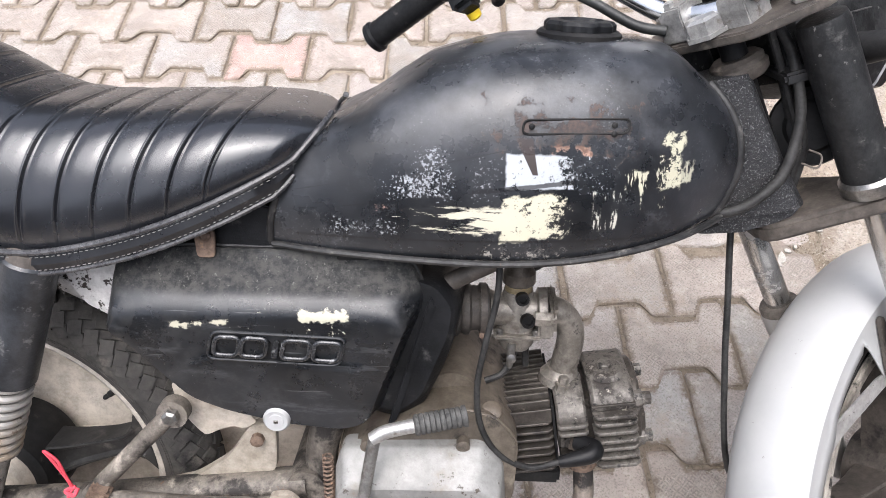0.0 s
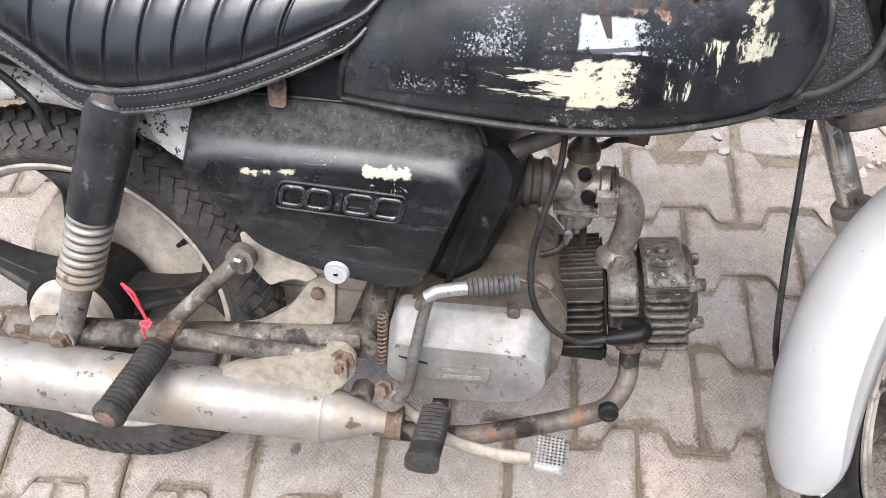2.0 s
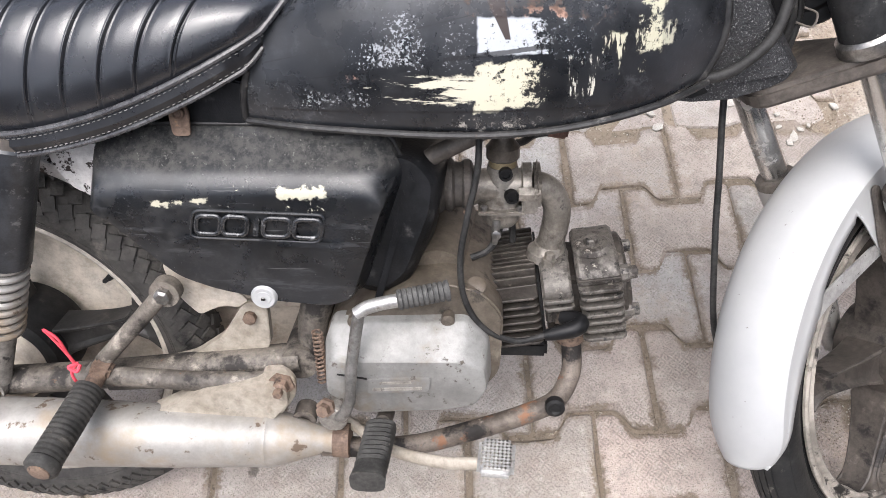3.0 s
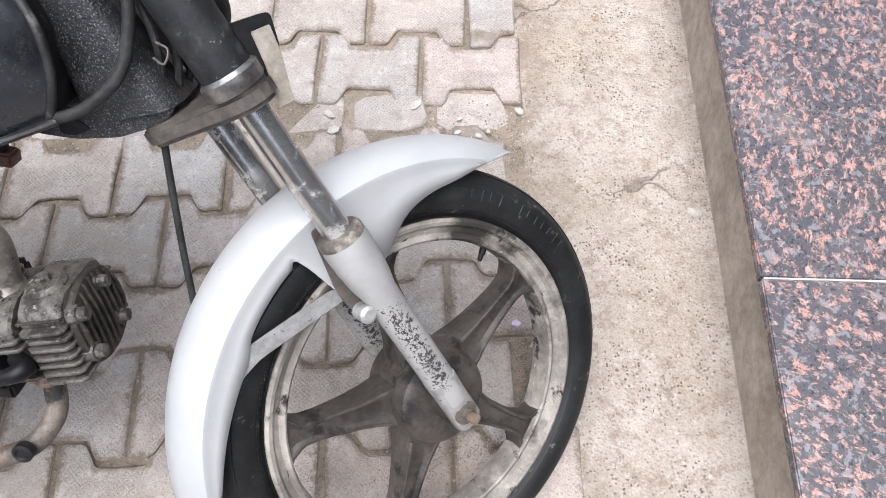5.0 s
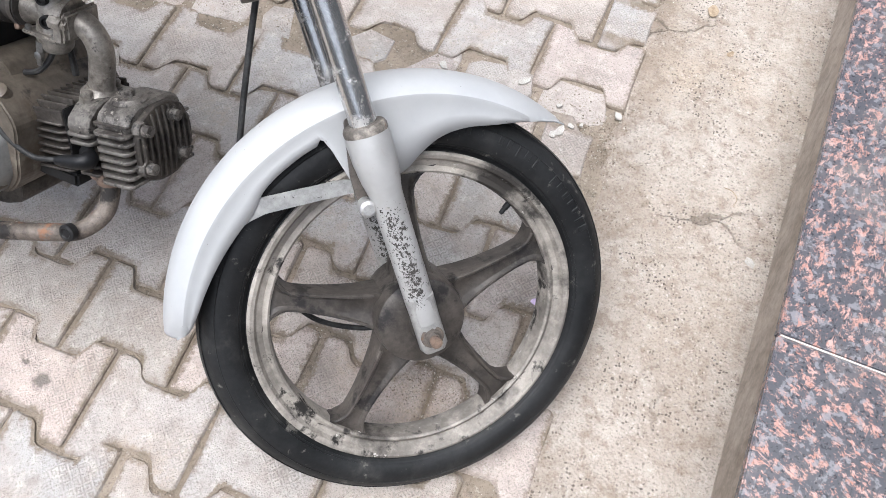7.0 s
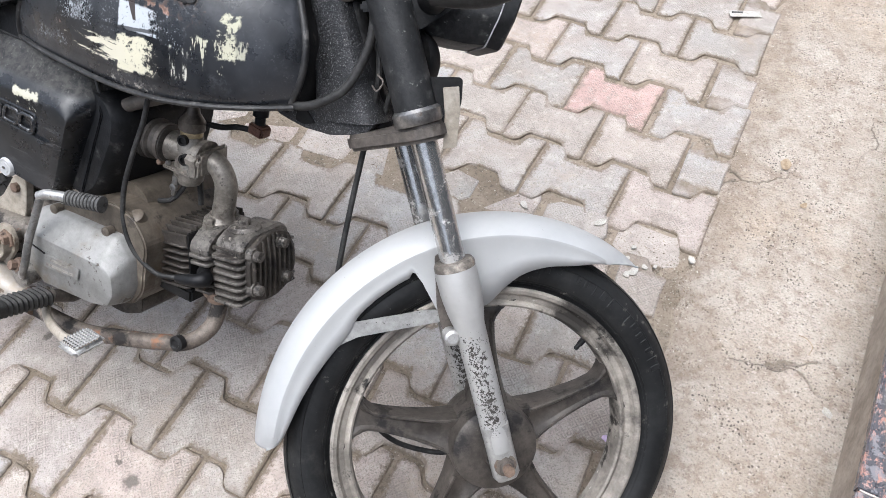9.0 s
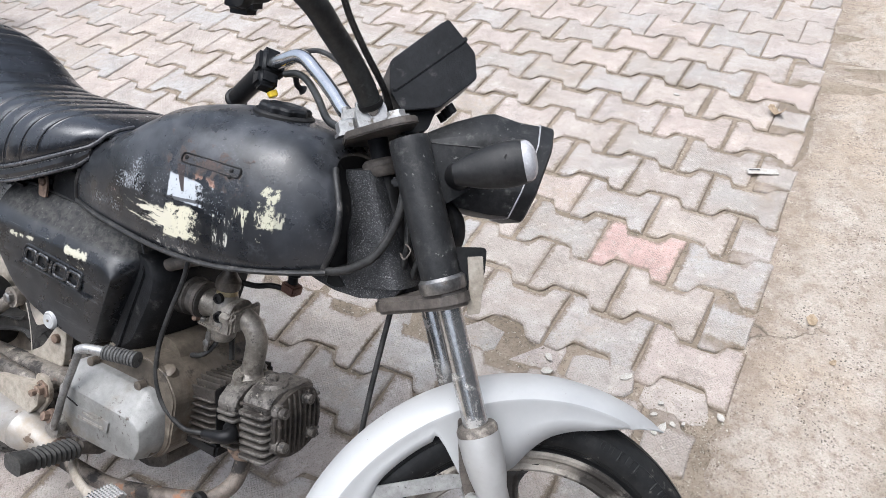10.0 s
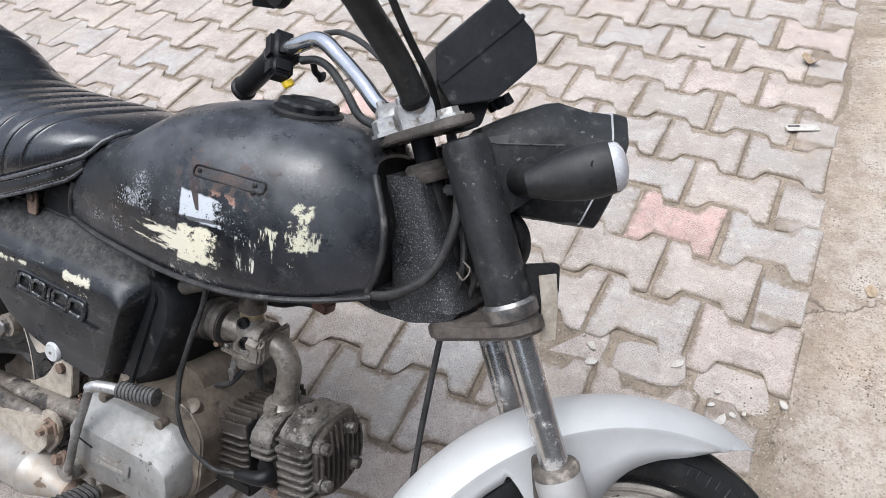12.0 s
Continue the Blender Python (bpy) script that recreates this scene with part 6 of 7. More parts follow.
    for i in range(spokes):
        ang = radians(start + 360 / spokes * i)
        e, t = Vector((math.cos(ang), 0, math.sin(ang))), Vector((-math.sin(ang), 0, math.cos(ang)))
        rings, groove = [], []
        for rad, hw, hy in ((0.040, 0.032, 0.027), (0.065, 0.0255, 0.0255), (0.085, 0.021, 0.0225), (0.115, 0.0165, 0.0195), (0.150, 0.0135, 0.017), (0.178, 0.0145, 0.0165), (0.191, 0.020, 0.0165), (0.199, 0.032, 0.0165), (0.207, 0.048, 0.0165)):
            base = Vector(centre) + e * rad
            d = hy - 0.0045
            rect = [(-hw, -hy), (-0.72 * hw, -hy), (-0.5 * hw, -d), (0.5 * hw, -d), (0.72 * hw, -hy), (hw, -hy), (hw, hy), (0.72 * hw, hy), (0.5 * hw, d), (-0.5 * hw, d), (-0.72 * hw, hy), (-hw, hy)]
            rings.append([base + t * u + Vector((0, v, 0)) for u, v in rect])
        sp = put("spoke", loft(B(), rings), spoke_mat, "", 45)
        bm = B()
        for s in (-1, 1):
            for k in (-1, 1):
                line = [Vector(centre) + e * rd + t * k * hw + Vector((0, s * hy, 0)) for rd, hw, hy in ((0.068, 0.0215, 0.0252), (0.09, 0.0172, 0.0222), (0.115, 0.0142, 0.0195), (0.150, 0.0116, 0.017), (0.18, 0.0122, 0.0165), (0.197, 0.024, 0.0165))]
                sweep(bm, curve(line, 3), 0.0026, 6)
        part("spoke_ridge", bm, spoke_mat, sp, "", 40, fit)
    big = 0.064 if steer else 0.078
    prof = [(-0.052, 0.020), (-0.052, 0.036), (-0.049, big - 0.009), (-0.045, big - 0.003), (-0.03, big), (0.03, big), (0.045, big - 0.003), (0.049, big - 0.009), (0.052, 0.036), (0.052, 0.020)]
    hub = put("hub", lathe(B(), prof, centre, (0, 1, 0), 56), hub_mat, "dirty drum brake hub", 30)
    part("axle", lathe(B(), [(-0.115, 0.0075), (0.115, 0.0075)], centre, (0, 1, 0), 16), M["rust"], hub, "", 40, fit)
    part("hub_boss", lathe(B(), [(-0.072, 0.014), (-0.07, 0.019), (-0.052, 0.022), (-0.048, 0.026)], centre, (0, 1, 0), 24), hub_mat, hub, "", 40, fit)
    ang = radians(start + 22)
    v0 = Vector(centre) + 0.203 * Vector((math.cos(ang), 0, math.sin(ang)))
    put("valve", lathe(B(), [(0, 0.005), (0.012, 0.0045), (0.013, 0.0035), (0.020, 0.0035), (0.022, 0.002)], v0, (-math.cos(ang), -0.12, -math.sin(ang)), 10), M["black"])
    return ob


wheel("front_wheel", AXLE, True, "five-spoke cast front wheel with ribbed tyre", 0.2925, 0.033, 5, M["rubber"], M["spoke"], M["spoke"], 35.7)
wheel("rear_wheel", Vector((-0.022, 0, 0.2925)), False, "five-spoke cast rear wheel with knobbly muddy tyre", 0.2925, 0.039, 5, M["rubber_old"], M["black"], M["spoke_black"], 14, M["rim_pale"])


# rear fender, shocks, swing arm
def rear_fender():
    bm, rings = B(), []
    for i in range(41):
        a = radians(28 + 130 * i / 40)
        c, s = math.cos(a), math.sin(a)
        prof = [(-0.062, 0.318), (-0.062, 0.332), (-0.052, 0.343), (-0.03, 0.349), (0, 0.351), (0.03, 0.349), (0.052, 0.343), (0.062, 0.332), (0.062, 0.318)]
        rings.append([Vector((r * c, y, 0.2985 + r * s)) for y, r in prof])
    loft(bm, rings, (False, False), False)
    ob = part("rear_fender", bm, M["white_rust"], bike, "white rear fender speckled with rust", 40)
    so = ob.modifiers.new("thickness", "SOLIDIFY")
    so.thickness, so.offset = 0.002, 0
    part("side_flap", prism(B(), rounded([(0.145, 0.63), (0.205, 0.632), (0.212, 0.60), (0.208, 0.55), (0.165, 0.575), (0.15, 0.60)], 0.005), -0.072, -0.068, 0.001), M["white_rust"], ob, "white metal flap with rust specks")
    part("grab_bar", sweep(B(), curve([(-0.16, -0.105, 0.725), (-0.04, -0.11, 0.69), (0.03, -0.11, 0.64), (0.05, -0.108, 0.60)]), 0.005, 10), M["black"], bike)


rear_fender()


def shock(side):
    a, b = Vector((0.143, side * 0.112, 0.664)), Vector((0.014, side * 0.116, 0.312))
    d = (b - a).normalized()
    ob = new("shock_absorber")
    ob.parent = bike
    tagged(ob, "rear shock absorber with black cover and grey spring")
    part("upper_cover", lathe(B(), [(0.012, 0.012), (0.014, 0.026), (0.018, 0.0295), (0.172, 0.0295), (0.174, 0.027)], a, d, 32), M["shock_cover"], ob, "scratched black cover")
    part("top_cap", lathe(B(), [(0.0, 0.02), (0.004, 0.025), (0.015, 0.027)], a, d, 28), M["frame"], ob)
    u = d.orthogonal().normalized()
    v = d.cross(u)
    pts = [a + d * (0.165 + 0.112 * t / 220) + 0.0235 * (math.cos(2 * math.pi * 9 * t / 220) * u + math.sin(2 * math.pi * 9 * t / 220) * v) for t in range(221)]
    part("spring", sweep(B(), pts, 0.0047, 8), M["muffler"], ob, "dusty grey coil spring")
    part("damper", lathe(B(), [(0.16, 0.012), (0.268, 0.012), (0.27, 0.026), (0.278, 0.027), (0.282, 0.019), (0.35, 0.0165), (0.362, 0.018), (0.366, 0.012)], a, d, 24), M["alloy"], ob, "dirty alloy damper body")
    part("eye", lathe(B(), [(-0.016, 0.017), (0.016, 0.017)], b - d * 0.003, (0, 1, 0), 22), M["alloy"], ob)
    part("eye_nut", lathe(B(), [(0.016, 0.014), (0.019, 0.014), (0.0195, 0.0105), (0.028, 0.0105), (0.03, 0.006)], b - d * 0.003, (0, side, 0), 6), M["rust"], ob, "rusty nut", 20)


shock(-1)
shock(1)


def swing_arm():
    bm = B()
    for s in (-1, 1):
        sweep(bm, curve([(0.41, s * 0.085, 0.345), (0.25, s * 0.092, 0.328), (0.10, s * 0.10, 0.315), (-0.04, s * 0.10, 0.303)]), 0.0175, 14, 1.25)
    lathe(bm, [(-0.1, 0.024), (0.1, 0.024)], (0.41, 0, 0.345), (0, 1, 0), 22)
    ob = part("swing_arm", bm, M["dusty"], bike, "brown dusty swing arm")
    bm = B()
    block(bm, (-0.03, -0.112, 0.30), (0.075, 0.006, 0.03), 0.002)
    lathe(bm, [(-0.124, 0.014), (-0.112, 0.014)], (0, 0, 0.2985), (0, 1, 0), 6)
    sweep(bm, [(-0.07, -0.118, 0.30), (0.0, -0.122, 0.298)], 0.005, 8)
    part("chain_adjuster", bm, M["rust"], ob, "rusty chain adjuster")
    # beige chain case on the far side
    out = [(0.155 * math.cos(t), 0.2985 + 0.155 * math.sin(t)) for t in (math.pi / 2 + math.pi * j / 16 for j in range(17))] + [(0.46, 0.22), (0.49, 0.31), (0.47, 0.43)]
    case = part("chain_case", prism(B(), out, 0.062, 0.088, 0.006), M["case_pale"], bike, "beige dusty chain case")
    part("case_seam", prism(B(), [(-0.02, 0.298), (0.47, 0.318), (0.47, 0.324), (-0.02, 0.304)], 0.059, 0.063, 0.001), M["case_pale"], case)
    part("brake_plate", lathe(B(), [(-0.066, 0.02), (-0.066, 0.044), (-0.068, 0.047), (-0.068, 0.055), (-0.064, 0.0585), (-0.054, 0.061), (-0.046, 0.0615)], (-0.022, 0, 0.2925), (0, 1, 0), 44), M["case_pale"], bike, "pale round brake plate")


swing_arm()


def rear_peg():
    ob = part("peg_bracket", sweep(B(), [(0.268, -0.108, 0.462), (0.155, -0.125, 0.345)], 0.0105, 14), M["dusty"], bike, "dusty tubular footrest bracket")
    part("bracket_eye", lathe(B(), [(-0.008, 0.018), (0.008, 0.018)], (0.264, -0.106, 0.456), (0, 1, 0), 22), M["dusty"], ob)
    part("bolt", lathe(B(), [(0.008, 0.0105), (0.016, 0.010), (0.018, 0.006)], (0.264, -0.106, 0.456), (0, -1, 0), 6), M["steel"], ob, "", 20)
    part("lower_tube", sweep(B(), curve([(0.13, -0.125, 0.337), (0.20, -0.128, 0.341), (0.30, -0.128, 0.337), (0.395, -0.12, 0.335)]), 0.0125, 14), M["dusty"], ob)
    part("strut", sweep(B(), [(0.165, -0.118, 0.318), (0.30, -0.115, 0.325), (0.38, -0.11, 0.335)], 0.008, 10, 0.6), M["frame"], ob)
    part("end_plate", prism(B(), rounded([(0.375, 0.365), (0.40, 0.368), (0.414, 0.352), (0.412, 0.325), (0.385, 0.285), (0.37, 0.282), (0.378, 0.318)], 0.008), -0.136, -0.129, 0.0015), M["cream"], ob, "dusty looped mounting plate")
    part("plate_bolt", lathe(B(), [(0.0, 0.017), (0.003, 0.017), (0.0035, 0.011), (0.012, 0.0105), (0.014, 0.006), (0.022, 0.006)], (0.396, -0.136, 0.343), (0, -1, 0), 6), M["rust"], ob, "rusty nut", 20)
    a, b = Vector((0.168, -0.135, 0.350)), Vector((0.155, -0.268, 0.322))
    d = (b - a)
    k = d.length
    prof = [(0.02, 0.012), (0.022, 0.0155)]
    for i in range(15):
        prof += [(0.024 + 0.0068 * i, 0.0185), (0.0275 + 0.0068 * i, 0.0185), (0.0285 + 0.0068 * i, 0.0155), (0.0302 + 0.0068 * i, 0.0155)]
    prof += [(k - 0.012, 0.0195), (k - 0.004, 0.0195), (k, 0.016)]
    peg = part("rear_footpeg", lathe(B(), prof, a, d, 22), M["peg_rubber"], bike, "ribbed black rubber rear footpeg", 50)
    part("peg_core", lathe(B(), [(-0.012, 0.011), (0.03, 0.011), (k + 0.0015, 0.0125), (k + 0.003, 0.010)], a, d, 20), M["rust"], peg, "rusty peg core")
    part("peg_clevis", block(B(), a + Vector((0.002, 0.004, 0.003)), (0.024, 0.022, 0.03), 0.004, Matrix.Rotation(0.5, 4, "Y")), M["rust"], peg)


rear_peg()


# engine
def engine():
    out = [(0.452, 0.305), (0.49, 0.292), (0.64, 0.315), (0.662, 0.345), (0.665, 0.43), (0.64, 0.462), (0.60, 0.474), (0.55, 0.466), (0.49, 0.432), (0.452, 0.412)]
    case = part("crankcase", prism(B(), rounded(out, 0.014), -0.108, 0.095, 0.01, 3), M["case"], bike, "dusty brown-stained alloy crankcase")
    part("starter_cover", lathe(B(), [(-0.06, 0.035), (0.09, 0.045)], (0.585, 0, 0.455), (0, 1, 0.0), 30), M["case"], case)
    cov = [(0.452, 0.398), (0.449, 0.338), (0.489, 0.300), (0.60, 0.310), (0.638, 0.322), (0.652, 0.352), (0.648, 0.402), (0.622, 0.432), (0.53, 0.428), (0.462, 0.424)]
    cx, cz = 0.55, 0.365
    rings = []
    for y, k, top, foot in ((-0.095, 1.0, 0, 0), (-0.119, 1.0, 0, 0), (-0.123, 0.992, 0.002, 0.001), (-0.146, 0.955, 0.030, 0.006), (-0.1505, 0.94, 0.034, 0.009), (-0.1525, 0.90, 0.038, 0.014)):
        ring = []
        for x, z in rounded(cov, 0.008, 3):
            up, dn = max(0.0, (z - cz) / 0.067), max(0.0, (cz - z) / 0.065)
            ring.append(Vector((cx + (x - cx) * k, y + 0.004 * dn * (-y - 0.095) / 0.05, z - top * up + foot * dn)))
        rings.append(ring)
    ob = part("engine_cover", loft(B(), rings), M["case_cover"], bike, "silver crankcase cover with raised maker plate", 28)
    part("maker_plate", prism(B(), rounded([(0.505, 0.346), (0.578, 0.351), (0.581, 0.372), (0.506, 0.368)], 0.004), -0.151, -0.1545, 0.001), M["case_cover"], ob)
    for bar in ([(0.52, 0.361), (0.558, 0.3635), (0.558, 0.3675), (0.52, 0.365)], [(0.511, 0.3505), (0.57, 0.3545), (0.57, 0.3595), (0.511, 0.3555)]):
        part("raised_bar", prism(B(), bar, -0.1535, -0.1555, 0.0005), M["alloy"], ob)
    part("cover_step", prism(B(), [(0.47, 0.372), (0.505, 0.366), (0.505, 0.368), (0.47, 0.374)], -0.150, -0.1532, 0.0004), M["black"], ob)
    for x, z in ((0.462, 0.350), (0.636, 0.335), (0.60, 0.432), (0.49, 0.428), (0.55, 0.306)):
        part("cover_bolt", lathe(B(), [(0, 0.008), (0.012, 0.008), (0.013, 0.006)], (x, -0.112, z), (0, -1, 0), 12), M["case"], ob)
    part("oil_cap", lathe(B(), [(-0.01, 0.012), (0.012, 0.012), (0.014, 0.009)], (0.632, -0.09, 0.455), (0, -0.6, 0.8), 14), M["case"], case)
    part("sump", prism(B(), rounded([(0.50, 0.30), (0.64, 0.32), (0.64, 0.29), (0.60, 0.272), (0.52, 0.272)], 0.01), -0.085, 0.08, 0.006), M["fins"], case)

    # barrel and head lie along a line that rises ahead
    m = Matrix.Translation((0.634, -0.006, 0.398)) @ Matrix.Rotation(-radians(9), 4, "Y")

    def put(n, bm, mat, parent, label="", smooth=35):
        return part(n, bm, mat, parent, label, smooth, m)
    def slab(x0, x1, outline, bevel=0.0015):
        """A plate across the cylinder: an outline in y and z, with its thickness along the axis."""
        bm = B()
        prism(bm, outline, x0, x1, bevel, 1)
        bmesh.ops.transform(bm, matrix=Matrix(((0, 1, 0, 0), (1, 0, 0, 0), (0, 0, 1, 0), (0, 0, 0, 1))), verts=bm.verts[:])
        return bm

    def tray(z, thick, x0, x1, y0, y1, cut=0.006):
        """A level fin with clipped corners."""
        bm = B()
        prism(bm, [(x0, y0 + cut), (x0 + cut, y0), (x1 - cut, y0), (x1, y0 + cut), (x1, y1), (x0, y1)], z - thick / 2, z + thick / 2, 0.0008, 1)
        bmesh.ops.transform(bm, matrix=Matrix(((1, 0, 0, 0), (0, 0, 1, 0), (0, 1, 0, 0), (0, 0, 0, 1))), verts=bm.verts[:])
        return bm

    barrel = put("cylinder", block(B(), (0.038, 0.002, -0.004), (0.086, 0.100, 0.066), 0.01), M["fins"], bike, "oily finned engine cylinder")
    for i in range(7):
        z = -0.046 + 0.0112 * i
        put("fin", tray(z, 0.0036, -0.001 + 0.0012 * (i % 2), 0.0775, -0.0665 - 0.0008 * ((i * 3) % 2), 0.066), M["fins"], barrel)
    for i in range(12):
        y = -0.062 + 0.0112 * i
        top = 0.0505 - 0.00012 * ((i * 37) % 11) - (0.010 if i == 0 else 0.004 if i == 1 else 0.0)
        x0 = -0.002 + 0.001 * (i % 3)
        put("fin", moved(Matrix.Translation((0, y, 0)), prism, [(x0, 0.022), (0.0775, 0.022), (0.0775, top), (x0 + 0.007, top - 0.0015), (x0, top - 0.009)], -0.0019, 0.0019, 0.0007, 1), M["fins"], barrel)
    put("base_flange", block(B(), (-0.008, 0, -0.002), (0.010, 0.128, 0.094), 0.003), M["case"], barrel)
    put("gasket", block(B(), (0.0796, 0, 0), (0.003, 0.126, 0.088), 0.001), M["black"], barrel)
    put("lead_clip", moved(Matrix.Translation((0.012, -0.072, 0.020)) @ Matrix.Rotation(0.5, 4, "Y"), prism, [(-0.008, -0.012), (0.009, -0.007), (0.006, 0.012), (-0.010, 0.008)], -0.0012, 0.0012, 0.0004), M["dusty"], barrel, "bent tin clip")

    # the head: a smooth shoulder under the intake, a slot, then the finned rocker end
    # grimy core, also kept dark to deepen the shade between the fins
    head = put("cylinder_head", block(B(), (0.130, 0.004, -0.006), (0.092, 0.098, 0.074), 0.008), M["fins"], bike, "dusty finned cylinder head")
    shoulder = [(-0.062, 0.012), (-0.066, 0.022), (-0.062, 0.034), (-0.045, 0.047), (-0.03, 0.053), (0.03, 0.053), (0.05, 0.04), (0.055, -0.03), (-0.05, -0.03), (-0.05, 0.012)]
    put("head_shoulder", slab(0.083, 0.119, shoulder, 0.003), M["head"], head, "dusty cast shoulder")
    for z, reach in ((0.0135, -0.069), (0.0015, -0.067)):
        put("fin", tray(z, 0.0052, 0.083, 0.120, reach, -0.04, 0.004), M["head"], head)
    for z in (-0.034, -0.046):
        put("fin", tray(z, 0.0042, 0.084, 0.119, -0.062, 0.06, 0.004), M["fins"], head)
    put("plug_well", lathe(B(), [(0.0, 0.0145), (0.004, 0.0145), (0.0045, 0.009), (0.013, 0.009)], (0.104, -0.050, -0.017), (0.1, -1, 0), 6), M["pipe"], head, "rusty spark plug hexagon", 20)
    rocker = [(-0.058, 0.024), (-0.060, 0.034), (-0.052, 0.046), (-0.034, 0.056), (0.034, 0.056), (0.05, 0.046), (0.055, 0.02), (-0.05, 0.02)]
    box = put("rocker_box", slab(0.126, 0.178, rocker, 0.004), M["head"], head, "dusty rocker box")
    put("parting_line", slab(0.1255, 0.1785, [(-0.0612, 0.0325), (-0.0612, 0.0355), (-0.05, 0.0355), (-0.05, 0.0325)], 0.0004), M["fins"], box)
    for i in range(7):
        z = 0.0225 - 0.0118 * i
        put("fin", tray(z, 0.0048, 0.1265 + 0.0014 * (i % 2), 0.180, -0.0695 + 0.0009 * ((i * 5) % 3), 0.064, 0.006), M["head"], head)
    cap = put("tappet_cap", lathe(B(), [(0.048, 0.0245), (0.0575, 0.0245), (0.0595, 0.0225), (0.0605, 0.0205), (0.0625, 0.019)], (0.150, -0.010, 0), (0, -0.12, 1), 32), M["head"], box, "round tappet cap")
    put("cap_hex", lathe(B(), [(0.0625, 0.0095), (0.069, 0.0095), (0.0705, 0.0075)], (0.150, -0.010, 0), (0, -0.12, 1), 6), M["head"], cap, "", 20)
    end = put("head_end_cover", slab(0.176, 0.186, rounded([(-0.052, 0.016), (-0.04, 0.040), (-0.012, 0.052), (0.018, 0.052), (0.044, 0.040), (0.056, 0.014), (0.056, -0.02), (0.042, -0.046), (0.014, -0.056), (-0.016, -0.056), (-0.042, -0.046), (-0.052, -0.02)], 0.008, 2), 0.002), M["fins"], head, "round finned end cover")
    for i in range(9):
        y = -0.044 + 0.0115 * i
        h = math.sqrt(max(0.0004, 0.055 ** 2 - (y - 0.002) ** 2))
        put("fin", moved(Matrix.Translation((0, y, -0.002)), prism, [(0.178, -h), (0.1885, -h + 0.006), (0.1915, -0.3 * h), (0.1915, 0.3 * h), (0.1885, h - 0.006), (0.178, h)], -0.002, 0.002, 0.0007, 1), M["fins"], end)
    for y, z in ((0.018, 0.031), (-0.040, 0.027), (-0.041, -0.027), (0.028, -0.028)):
        put("head_bolt", lathe(B(), [(0.176, 0.0125), (0.189, 0.0115), (0.1895, 0.0085), (0.199, 0.008), (0.2, 0.005)], (0, y, z), (1, 0, 0), 10), M["head"], head, "domed nut", 25)
    plug = part("plug_cap", sweep(B(), curve([(0.739, -0.066, 0.402), (0.757, -0.082, 0.404), (0.749, -0.092, 0.401), (0.715, -0.094, 0.392)], 4), [0.010, 0.0105, 0.011, 0.0115, 0.012, 0.012, 0.0115, 0.011, 0.0105, 0.0098, 0.009, 0.008, 0.0065], 14), M["grip"], bike, "black spark plug cap")
    lead = [(0.715, -0.094, 0.392), (0.68, -0.102, 0.389), (0.642, -0.108, 0.412), (0.62, -0.108, 0.45), (0.614, -0.104, 0.50), (0.622, -0.098, 0.555), (0.633, -0.09, 0.61), (0.634, -0.08, 0.665)]
    part("plug_lead", sweep(B(), curve(lead), 0.0038, 10), M["cable"], plug, "black ignition lead")
    part("under_block", block(B(), (0.680, -0.02, 0.350), (0.085, 0.10, 0.022), 0.004), M["black"], bike)
    return m


ENGINE = engine()


